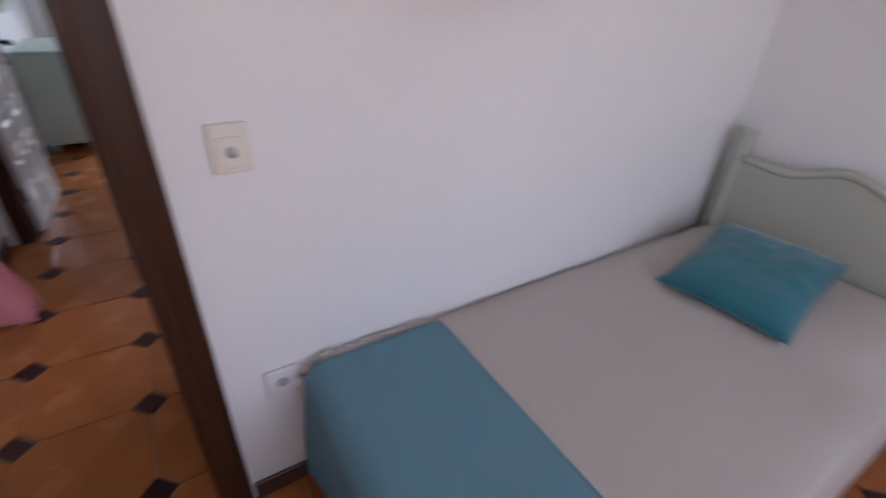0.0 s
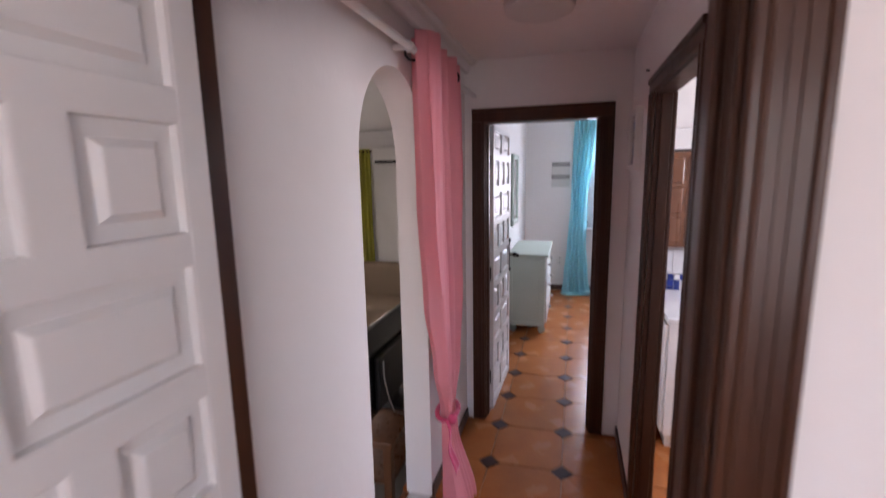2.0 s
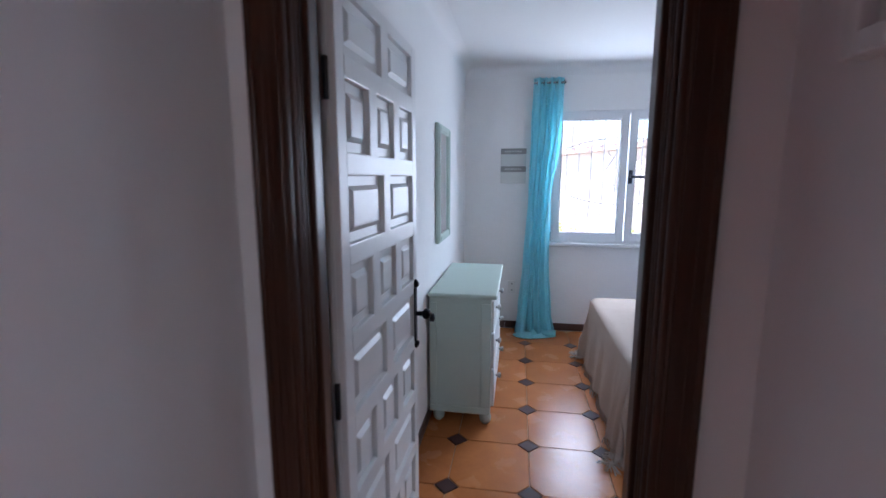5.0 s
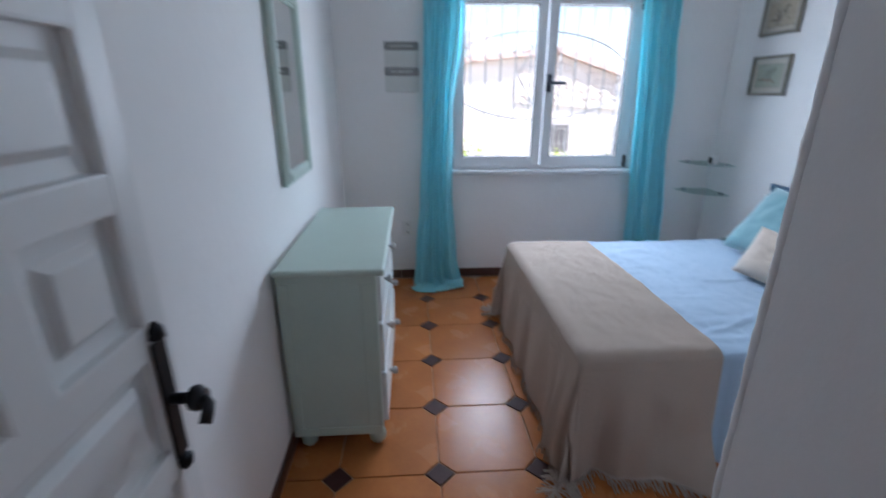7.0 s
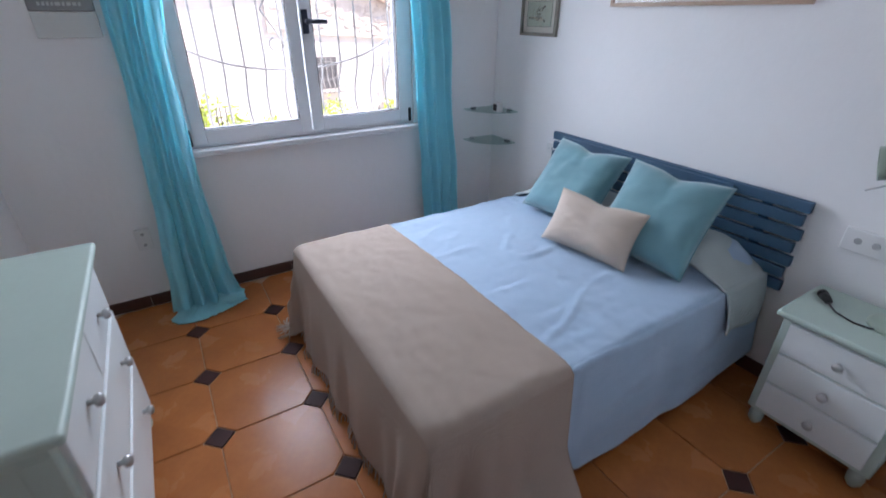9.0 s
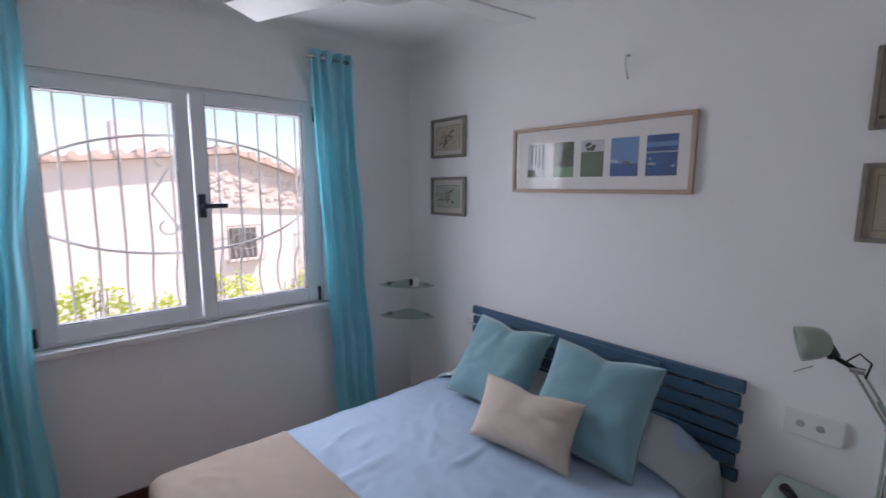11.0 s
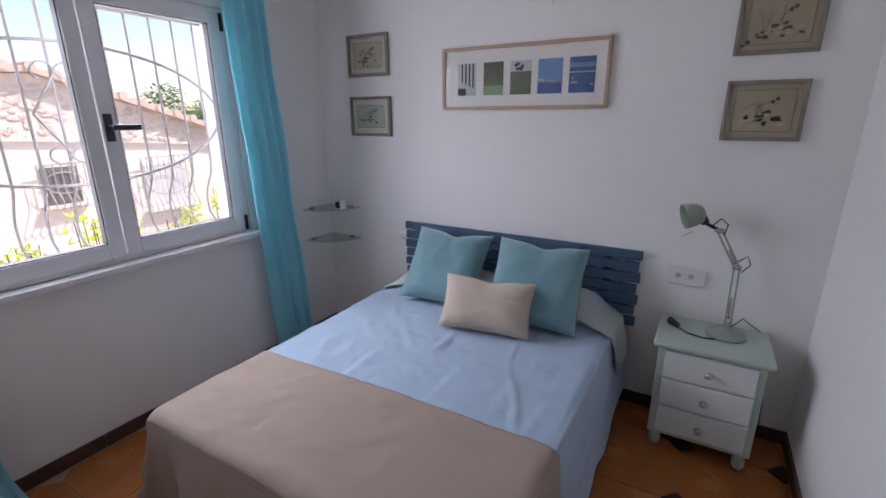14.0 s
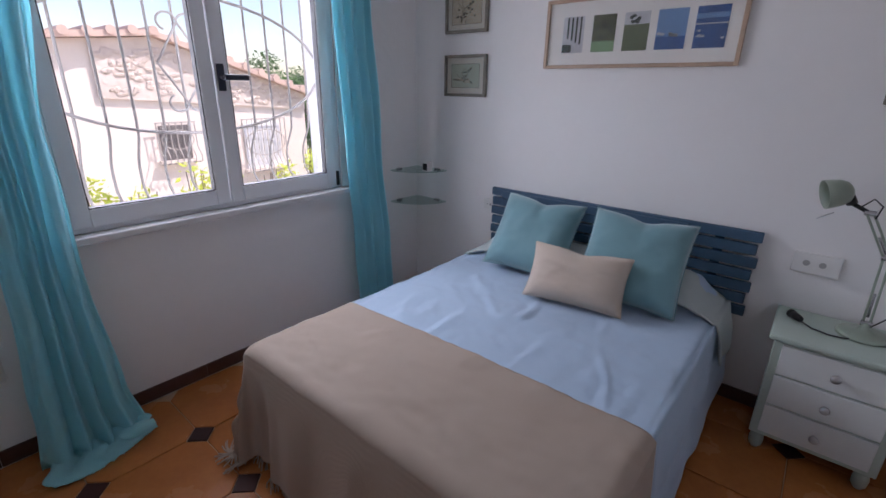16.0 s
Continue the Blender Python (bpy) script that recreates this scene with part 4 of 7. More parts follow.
# its fringe
rf = random.Random(7)
bm = bmesh.new()
edge = [(LA, (2 * k / 110 - 1) * LB) for k in range(111)] + [(0.04 + k * (LA - 0.04) / 60, sg * LB) for sg in (1, -1) for k in range(61)]
for a, b in edge:
    p = throw_point(a, b)
    q = throw_point(a + (0.02 if a >= LA else 0), b + (0.02 if b > 0 else -0.02) if abs(b) >= LB else b)
    d = (q - p)
    d = d.normalized() if d.length > 1e-5 else Vector((0, 0, -1))
    for k in range(2):
        jit = Vector((rf.uniform(-0.014, 0.014), rf.uniform(-0.014, 0.014), 0))
        e = p + d * rf.uniform(0.035, 0.065) + jit
        e.z = max(0.006, min(e.z, p.z))
        m = (p + e) / 2 + jit * 0.4
        m.z = max(0.008, m.z)
        tube(bm, [p, m, e], 0.0030, 5)
fr = part("fringe", bm, M["beige"], ob, "knotted beige fringe")
tagged(fr, kind="stuff")

# cushions against the headboard
make_cushion("sea green velvet scatter cushion leaning on the headboard", M["velvet"], basis((2.00, 4.22, 0.745), (0.10, -1, -0.04), (0.62, 0.06, 0.78)), 0.46, 0.45, 0.16, 1, group="sea green cushions", dent=0.055)
make_cushion("sea green velvet scatter cushion leaning on the headboard", M["velvet"], basis((1.96, 3.665, 0.75), (0.13, -1, -0.05), (0.60, 0.09, 0.80)), 0.47, 0.46, 0.16, 5, group="sea green cushions", dent=0.05)
make_cushion("small cream linen oblong cushion on the bed", M["cream"], basis((1.745, 3.845, 0.675), (0.16, -1, -0.01), (0.50, 0.05, 0.86)), 0.46, 0.27, 0.14, 9, dent=0.06)

# ---- small bedroom: single bed ----
sb = thing("single_bed", (1.4, -1.08, 0), "made single bed with pale green headboard", "bed")
SX0, SX1, SY0, SY1, SZ = 0.47, 2.34, -1.52, -0.635, 0.50
part("base", boxm(SX0 + 0.05, SY0 + 0.03, 0.12, SX1, SY1 - 0.01, 0.30, 0.01), M["midwood"], sb)
part("mattress", boxm(SX0 + 0.02, SY0, 0.305, SX1, SY1, 0.485, 0.05, seg=4), M["sheet"], sb, smooth=True)
for x in (SX0 + 0.1, SX1 - 0.1):
    for y in (SY0 + 0.08, SY1 - 0.08):
        part("leg", boxm(x - 0.025, y - 0.025, 0.002, x + 0.025, y + 0.025, 0.12), M["midwood"], sb)
hd = bmesh.new()
def head_fn(u, v):
    y = -0.70 - 0.76 * u
    top = 0.845 + 0.055 * math.sin(math.pi * u) + 0.02 * math.cos(4 * math.pi * u)
    return (2.375, y, 0.30 + (top - 0.30) * v)
sheet(hd, head_fn, 40, 6)
h1 = part("headboard", hd, M["sage"], sb, "pale green painted headboard with a curved top")
thicken(h1, 0.028)
bm = bmesh.new()
tube(bm, [(2.372, -0.70 - 0.76 * u, 0.845 + 0.055 * math.sin(math.pi * u) + 0.02 * math.cos(4 * math.pi * u)) for u in [k / 24 for k in range(25)]], 0.02, 8)
part("top_moulding", bm, M["sage"], h1, smooth=True)
for y in (-0.675, -1.485):
    part("post", lathem([(0.032, 0.002), (0.032, 0.5), (0.026, 0.56), (0.034, 0.6), (0.030, 0.66), (0.022, 0.74), (0.030, 0.80), (0.024, 0.88), (0.036, 0.93), (0.030, 0.96), (0.040, 0.975), (0.038, 0.99), (0.012, 1.0)], (2.375, y, 0), 16), M["sage"], sb, smooth=True)


def single_fn(u, v):
    x = SX0 + 0.08 + (2.335 - SX0 - 0.08) * u
    y, z, k = across(v, SY0 - 0.02, SY1 + 0.012, SZ, (0.10, 0.30), 0.03)
    z += (0.003 * wob(x, y, 2, 12) + 0.005 * wob(x, y, 0, 3)) * (1 - k)
    z += 0.045 * smoothstep(1.75, 1.95, x) * smoothstep(0.0, 0.12, min(y - SY0, SY1 + 0.03 - y)) * (k == 0)
    tuck = smoothstep(0.92, 0.82, x)
    y = min(y, -0.612 - 0.015 * tuck)
    return (x, y, z + 0.01 - 0.022 * tuck)


ob = solo("bedspread", sheet(bmesh.new(), single_fn, 60, 70), M["sheet"], (1.4, -1.08, 0.1), "cream grey textured bedspread on the single bed", "bedspread", smooth=True)
thicken(ob, 0.006, 1.0)


def denim_point(a, b):
    """a from the inner edge to the foot, b across, signed, for the blue throw."""
    ztop, half, lx = SZ + 0.026, (SY1 - SY0) / 2 + 0.01, 0.905 - 0.475
    yc = (SY0 + SY1) / 2
    da, db = max(0.0, a - lx), max(0.0, abs(b) - half)
    sg = 1 if b >= 0 else -1
    x, y = 0.905 - min(a, lx), yc + sg * min(abs(b), half)
    z = ztop + 0.003 * wob(x, y, 1, 9)
    ea, eb = lx - min(a, lx), half - min(abs(b), half)
    for e, r in ((ea, 0.05), (eb, 0.04)):
        if e < r:
            z -= 0.6 * (r - math.sqrt(max(0, r * r - (r - e) ** 2)))
    if da or db:
        drop = max(da, db) + 0.4 * min(da, db)
        ang = math.atan2(db, da)
        out = 0.012 + 0.05 * drop + 0.012 * math.sin(b * 16) * smoothstep(0, 0.3, drop)
        z = max(0.03, z - drop)
        x -= out * math.cos(ang)
        y += sg * out * math.sin(ang)
    return Vector((x, min(y, -0.603), z))


ob = solo("throw", sheet(bmesh.new(), lambda u, v: denim_point(u * 0.86, -0.453 - 0.42 + v * (0.9 + 0.42 + 0.02)), 50, 70), M["denim"], (0.7, -1.08, 0.03), "slate blue woven throw over the single bed's foot", "throw", smooth=True)
thicken(ob, 0.006, 1.0)
bm = bmesh.new()
for k in range(72):
    p = denim_point(0.03 + k * 0.0066, 0.462)
    if wob(k * 0.35, 0, 3, 1) < -0.22:
        continue
    for q in range(2):
        e = p + Vector((rf.uniform(-0.03, 0.03), rf.uniform(-0.006, 0.01), rf.uniform(0.004, 0.03)))
        e.y = min(e.y, -0.598)
        m = (p + e) / 2 + Vector((rf.uniform(-0.012, 0.012), rf.uniform(-0.01, 0.0), rf.uniform(0.006, 0.02)))
        tube(bm, [p - Vector((0, 0.014, 0.004)), m, e], 0.0034, 5)
tagged(part("fringe", bm, M["fringe"], ob, "white cotton fringe"), kind="stuff")
make_cushion("teal velvet oblong cushion on the single bed", M["teal"], basis((1.985, -1.04, 0.60), (0.12, -1, 0.0), (1, 0.10, 0.22)), 0.43, 0.50, 0.12, 3)

# ---- curtains ----
def curtain(name, label, material, rows, folds, amp, along="x", seed=0, ncol=110, nrow=60, group=""):
    """Hanging cloth from rows of (z, edge, edge, depth, amplitude factor)."""
    def fn(u, v):
        z = rows[0][0] + (rows[-1][0] - rows[0][0]) * v
        e0, e1, dp, am = rows[-1][1:]
        for a, b in zip(rows, rows[1:]):
            if a[0] >= z >= b[0]:
                k = (a[0] - z) / (a[0] - b[0])
                k = k * k * (3 - 2 * k)
                e0, e1, dp, am = [a[i] + (b[i] - a[i]) * k for i in range(1, 5)]
                break
        ph = u * folds * 2 * math.pi
        d = amp * am * (math.sin(ph + 0.7 * math.sin(ph * 0.31 + seed) + 0.5 * wob(u * 3, z, seed, 1.2)) + 0.12 * math.sin(2.3 * ph + seed + z))
        s = e0 + (e1 - e0) * u + 0.012 * wob(u * 4, z * 1.3, seed, 2)
        return (s, dp + d, z) if along == "x" else (dp + d, s, z)
    c = thing(name, ((rows[-1][1] + rows[-1][2]) / 2, rows[-1][3], rows[-1][0]) if along == "x" else (rows[-1][3], (rows[-1][1] + rows[-1][2]) / 2, rows[-1][0]), label, "curtain", group)
    ob = part("cloth", sheet(bmesh.new(), fn, ncol, nrow), material, c, smooth=True)
    thicken(ob, 0.003)
    return c


c1 = curtain("curtain", "turquoise voile curtain pooling on the tiled floor", M["bluecurtain"], [(2.44, 0.02, 0.295, 5.315, 0.9), (2.0, 0.01, 0.285, 5.31, 1), (1.3, -0.005, 0.215, 5.295, 1), (0.7, -0.035, 0.21, 5.27, 1), (0.25, -0.075, 0.245, 5.235, 1.1), (0.012, -0.10, 0.285, 5.205, 1.25)], 4.5, 0.028, seed=2, group="turquoise curtains")
def pool_fn(u, v):
    x = -0.09 + 0.37 * u + 0.02 * math.sin(7 * v)
    y = 5.24 - 0.16 * v * (0.75 + 0.35 * math.sin(3.3 * u + 0.6))
    return (x + 0.02 * v * (u - 0.5), y, 0.012 + 0.045 * (1 - v) * abs(math.sin(u * 11 + 0.4)) + 0.012 * abs(wob(u * 5, v * 3, 0, 2)))
ob = part("hem", sheet(bmesh.new(), pool_fn, 50, 14), M["bluecurtain"], c1, smooth=True)
thicken(ob, 0.003)
def hem_roll(u, v):
    a = 2 * math.pi * v
    x = 0.16 + 0.13 * u
    r = 0.022 + 0.012 * math.sin(3 * u)
    return (x, 5.19 - 0.05 * u + r * math.cos(a), 0.028 + 0.025 * u + r * math.sin(a) * 0.9)
part("hem_fold", sheet(bmesh.new(), hem_roll, 14, 12), M["bluecurtain"], c1, smooth=True)
c2 = curtain("curtain", "turquoise voile curtain hanging beside the window", M["bluecurtain"], [(2.44, 1.54, 1.82, 5.315, 0.9), (1.9, 1.555, 1.835, 5.31, 1), (1.2, 1.59, 1.87, 5.305, 1), (0.5, 1.625, 1.925, 5.30, 1), (0.02, 1.64, 1.94, 5.29, 1)], 4, 0.026, seed=6, group="turquoise curtains")
for x0, x1 in ((0.03, 0.30), (1.53, 1.81)):
    rd = thing("curtain_rod", (x0, 5.315, 2.40), "short white metal curtain rod with wall bracket", "curtain rod", "curtain rods")
    part("pole", rod(bmesh.new(), (x0 - 0.01, 5.315, 2.395), (x1 + 0.01, 5.315, 2.395), 0.010), M["chrome"], rd, smooth=True)
    part("bracket", boxm(x1 - 0.03, 5.315, 2.385, x1 - 0.015, 5.398, 2.405, 0.002), M["chrome"], rd)
    for k in range(5):
        xx = x0 + 0.02 + k * (x1 - x0 - 0.04) / 4
        pts = [(xx + 0.004 * k % 2, 5.315 + 0.022 * math.cos(a), 2.395 + 0.022 * math.sin(a)) for a in [2 * math.pi * i / 14 for i in range(15)]]
        part("eyelet", tube(bmesh.new(), pts, 0.004, 6), M["chrome"], rd, smooth=True)

pc = curtain("curtain", "pink cotton curtain gathered with a deep pink tie", M["pinkcurtain"], [(2.225, 0.575, 1.19, -0.585, 1.0), (1.6, 0.59, 1.18, -0.58, 1.15), (1.1, 0.655, 1.15, -0.575, 1.15), (0.75, 0.75, 1.08, -0.57, 0.9), (0.50, 0.845, 0.985, -0.57, 0.55), (0.40, 0.84, 0.985, -0.56, 0.6), (0.012, 0.765, 0.975, -0.50, 1.5)], 4.2, 0.046, along="y", seed=3, ncol=140, nrow=80)
def flap_fn(u, v):
    z = 2.222 - 1.74 * v
    open_ = smoothstep(1.55, 0.55, z)
    y0 = 0.592 + 0.235 * open_
    y1 = 0.82 + 0.135 * open_
    d = 0.030 * math.sin(5.2 * u + 0.3 + 0.6 * wob(u, z, 1, 1.5)) + 0.012 * math.sin(11 * u + 1.6 * z) * smoothstep(2.15, 1.5, z) + 0.006 * wob(u * 6, z * 1.2, 3, 1.6)
    return (-0.535 - 0.012 * open_ + d * (1 - 0.5 * open_), y0 + (y1 - y0) * u + 0.008 * wob(u * 2, z * 2, 5, 1.5), z)
thicken(part("front_fold", sheet(bmesh.new(), flap_fn, 40, 70), M["pinkcurtain"], pc, smooth=True), 0.003)
pts = [(-0.57 + 0.052 * math.cos(a), 0.915 + 0.082 * math.sin(a), 0.485 + 0.012 * math.sin(a)) for a in [2 * math.pi * i / 24 for i in range(25)]]
tie = part("tie", tube(bmesh.new(), pts, 0.013, 8), M["pinktie"], pc, "deep pink cloth tie", smooth=True)
def tail_fn(u, v):
    return (-0.545 + 0.05 * v + 0.01 * math.sin(8 * v), 0.80 - 0.02 * v + 0.05 * (u - 0.5) * (0.5 + v), 0.49 - 0.24 * v + 0.006 * math.sin(9 * u))
thicken(part("tie_tail", sheet(bmesh.new(), tail_fn, 6, 16), M["pinktie"], tie, smooth=True), 0.003)
part("bow", lathem([(0.004, -0.03), (0.02, -0.02), (0.026, 0.0), (0.02, 0.02), (0.004, 0.03)], (-0.525, 0.83, 0.487), 12), M["pinktie"], tie, smooth=True)
rd = thing("curtain_rod", (-0.585, 0.6, 2.15), "long white curtain pole with bronze eyelet rings", "curtain rod")
part("pole", rod(bmesh.new(), (-0.585, -0.46, 2.15), (-0.585, 1.695, 2.15), 0.014, 14), M["socket"], rd, smooth=True)
for y in (-0.2, 0.52, 1.5):
    bm = boxm(-0.648, y - 0.008, 2.14, -0.575, y + 0.008, 2.16, 0.002)
    rod(bm, (-0.585, y - 0.012, 2.15), (-0.585, y + 0.012, 2.15), 0.02, 14)
    part("bracket", bm, M["socket"], rd)
for k in range(4):
    y = 0.60 + k * 0.17
    pts = [(-0.585 + 0.030 * math.cos(a) + (0.012 if k % 2 else -0.012), y + 0.012 * math.cos(a), 2.15 + 0.030 * math.sin(a)) for a in [2 * math.pi * i / 16 for i in range(17)]]
    part("eyelet", tube(bmesh.new(), pts, 0.0055, 6), M["iron"], rd, "dark bronze eyelet ring", smooth=True)
# plaster moulding and cable duct at the corridor ceiling
bm = bmesh.new()
box(bm, -0.65, -0.47, 2.285, -0.615, 1.70, 2.36, 0.012, 3)
box(bm, -0.615, -0.47, 2.33, -0.575, 1.70, 2.36, 0.010, 3)
tagged(part("trim_cornice", bm, M["ceil"]), "white moulded cornice along the corridor ceiling", "trim", kind="structure")

# ---- chest of drawers ----
dr = thing("chest_of_drawers", (-0.42, 3.93, 0), "pale green painted chest of drawers with pewter knobs", "chest of drawers")
DX0, DX1, DY0, DY1 = -0.612, -0.235, 3.475, 4.40
bm = boxm(DX0, DY0, 0.085, DX1, DY1, 0.822, 0.004)
part("body", bm, M["green"], dr)
bm = bmesh.new()
for z0, z1 in ((0.085, 0.125), (0.79, 0.822)):
    box(bm, DX0 + 0.002, DY0 - 0.007, z0, DX1 - 0.002, DY0 + 0.001, z1, 0.002, 1)
for x0, x1 in ((DX0 + 0.002, DX0 + 0.045), (DX1 - 0.06, DX1 - 0.002)):
    box(bm, x0, DY0 - 0.006, 0.126, x1, DY0 + 0.001, 0.789, 0.002, 1)
part("side_frame", bm, M["green"], dr)
part("top", boxm(DX0 - 0.003, DY0 - 0.03, 0.823, DX1 + 0.035, DY1 + 0.03, 0.852, 0.011, seg=4), M["green"], dr, "pale green top with a rounded edge")
for i, (z0, z1, k) in enumerate(((0.605, 0.80, 2), (0.375, 0.595, 1), (0.125, 0.365, 1))):
    stepx = 0.014 + 0.004 * i
    wdt = (DY1 - DY0 - 0.05) / k
    for q in range(k):
        y0 = DY0 + 0.025 + q * wdt + 0.003
        y1 = DY0 + 0.025 + (q + 1) * wdt - 0.003
        d = part("drawer", boxm(DX1 - 0.01, y0, z0, DX1 + stepx, y1, z1, 0.005), M["greenfront"], dr, "white green drawer front")
        for ky in ([(y0 + y1) / 2] if k == 2 else [y0 + 0.2, y1 - 0.2]):
            part("knob", lathem([(0.008, 0.0), (0.008, 0.012), (0.017, 0.018), (0.019, 0.027), (0.013, 0.035), (0.003, 0.037)], (DX1 + stepx, ky, (z0 + z1) / 2), 14, "x"), M["knob"], d, smooth=True)
for x in (DX0 + 0.05, DX1 - 0.03):
    for y in (DY0 + 0.05, DY1 - 0.05):
        part("foot", lathem([(0.018, 0.002), (0.034, 0.02), (0.038, 0.045), (0.030, 0.07), (0.022, 0.085)], (x, y, 0), 14), M["green"], dr, smooth=True)

# ---- mirror over it ----
mi = thing("wall_mirror", (-0.62, 3.94, 1.12), "pale green framed wall mirror", "mirror")
MY0, MY1, MZ0, MZ1 = 3.77, 4.245, 1.098, 1.88
bm = bmesh.new()
for y0, y1, z0, z1 in ((MY0, MY0 + 0.055, MZ0, MZ1), (MY1 - 0.055, MY1, MZ0, MZ1), (MY0 + 0.055, MY1 - 0.055, MZ0, MZ0 + 0.055), (MY0 + 0.055, MY1 - 0.055, MZ1 - 0.055, MZ1)):
    box(bm, -0.629, y0, z0, -0.603, y1, z1, 0.006)
    box(bm, -0.628, y0 + 0.012, z0 + 0.012, -0.597, y1 - 0.012, z1 - 0.012, 0.004)
part("frame", bm, M["green"], mi)
part("mirror_glass", boxm(-0.626, MY0 + 0.04, MZ0 + 0.04, -0.612, MY1 - 0.04, MZ1 - 0.04), M["mirror"], mi, "mirror glass")

# ---- nightstand ----
ns = thing("nightstand", (2.11, 2.84, 0), "pale green nightstand with three drawers", "nightstand")
NX0, NX1, NY0, NY1 = 1.975, 2.30, 2.64, 3.065
part("body", boxm(NX0, NY0, 0.09, NX1, NY1, 0.556, 0.004), M["green"], ns)
part("top", boxm(NX0 - 0.03, NY0 - 0.022, 0.557, NX1 + 0.004, NY1 + 0.022, 0.582, 0.009, seg=3), M["green"], ns)
for z0, z1 in ((0.405, 0.54), (0.26, 0.395), (0.115, 0.25)):
    d = part("drawer", boxm(NX0 - 0.014, NY0 + 0.03, z0, NX0 + 0.004, NY1 - 0.03, z1, 0.004), M["greenfront"], ns)
    part("knob", lathem([(0.003, -0.036), (0.013, -0.034), (0.018, -0.026), (0.016, -0.018), (0.007, -0.012), (0.007, 0.0)], (NX0 - 0.014, (NY0 + NY1) / 2, (z0 + z1) / 2), 14, "x"), M["knob"], d, smooth=True)
for x in (NX0 + 0.035, NX1 - 0.035):
    for y in (NY0 + 0.035, NY1 - 0.035):
        part("foot", lathem([(0.014, 0.002), (0.026, 0.02), (0.028, 0.05), (0.02, 0.09)], (x, y, 0), 12), M["green"], ns, smooth=True)

# ---- desk lamp ----
dl = thing("desk_lamp", (2.17, 2.80, 0.582), "pale green jointed desk lamp with a bell shade", "lamp")
part("base", lathem([(0.085, 0.0), (0.085, 0.008), (0.075, 0.018), (0.03, 0.024), (0.016, 0.04), (0.012, 0.06)], (2.17, 2.80, 0.584), 28), M["lampgreen"], dl, smooth=True)
e0, e1, e2 = Vector((2.17, 2.80, 0.64)), Vector((2.235, 2.80, 0.90)), Vector((2.195, 2.895, 1.075))
for nm, p, q in (("lower_arm", e0, e1), ("upper_arm", e1, e2)):
    bm = bmesh.new()
    for o in (-0.011, 0.011):
        rod(bm, p + Vector((0, o, 0)), q + Vector((0, o, 0)), 0.0045)
    a = part(nm, bm, M["lampgreen"], dl, smooth=True)
    bm = bmesh.new()
    d = q - p
    rod(bm, p + d * 0.08 + Vector((0.012, 0, 0)), p + d * 0.45 + Vector((0.012, 0, 0)), 0.005)
    part("spring", bm, M["chrome"], a, smooth=True)
bm = bmesh.new()
for p in (e0, e1, e2):
    part("joint", rod(bmesh.new(), p + Vector((0, -0.018, 0)), p + Vector((0, 0.018, 0)), 0.011, 12), M["chrome"], dl)
bm = bmesh.new()
tube(bm, [e1 + Vector((0, -0.02, -0.02)), e1 + Vector((0.0, -0.05, 0.02)), e1 + Vector((0, -0.035, 0.06)), e1 + Vector((0, 0.0, 0.03))], 0.003, 6)
part("cable", bm, M["black"], dl, smooth=True)
bm = bmesh.new()
tube(bm, [e2 + Vector((0, -0.02, -0.02)), e2 + Vector((0.0, -0.03, 0.03)), e2 + Vector((0, 0.0, 0.055)), e2 + Vector((0, 0.03, 0.02))], 0.003, 6)
part("cable", bm, M["black"], dl, smooth=True)
axis = Vector((-0.30, 0.85, -0.22)).normalized()
neck = e2 + Vector((0, 0.06, 0.028))
part("neck", rod(rod(bmesh.new(), e2, neck, 0.008), neck, neck + Vector((-0.008, 0.020, 0.034)), 0.019), M["black"], dl, smooth=True)
bm = bmesh.new()
lathe(bm, [(0.010, 0.0), (0.028, 0.004), (0.048, 0.018), (0.061, 0.045), (0.067, 0.080), (0.069, 0.108), (0.066, 0.108), (0.063, 0.080), (0.057, 0.047), (0.044, 0.022), (0.010, 0.006)], (0, 0, 0), 28)
bmesh.ops.scale(bm, verts=bm.verts, vec=(0.84, 0.84, 0.84))
bmesh.ops.transform(bm, matrix=basis(neck + Vector((0, 0.008, 0.048)), axis.orthogonal(), axis.cross(axis.orthogonal())), verts=bm.verts)
sh = part("shade", bm, M["lampgreen"], dl, "pale green enamel bell shade", smooth=True)
part("spike", rod(bmesh.new(), neck + axis * 0.05 + Vector((0, 0, -0.03)), neck + axis * 0.10 + Vector((-0.01, 0.0, -0.045)), 0.0025), M["chrome"], dl)
# its plug and cable lying on the nightstand
pl = thing("plug", (2.12, 3.0, 0.583), "black plug and flex lying on the nightstand", "plug")
bm = bmesh.new()
tube(bm, [(2.14, 3.0, 0.592), (2.10, 2.96, 0.588), (2.08, 2.90, 0.587), (2.09, 2.85, 0.587), (2.12, 2.82, 0.587)], 0.0035, 6)
part("flex", bm, M["black"], pl, smooth=True)
part("plug_body", rod(rod(bmesh.new(), (2.14, 3.0, 0.597), (2.17, 3.03, 0.602), 0.013, 12, 0.018), (2.17, 3.03, 0.602), (2.18, 3.04, 0.603), 0.018, 12), M["black"], pl, smooth=True)
ca = solo("cable", tube(bmesh.new(), [(2.19, 2.79, 0.61), (2.22, 2.74, 0.66), (2.26, 2.70, 0.62), (2.285, 2.66, 0.588), (2.308, 2.60, 0.45), (2.308, 2.585, 0.2), (2.306, 2.58, 0.08)], 0.003, 6), M["black"], (2.29, 2.6, 0.1), "black lamp cable trailing behind the nightstand", "cable", smooth=True)

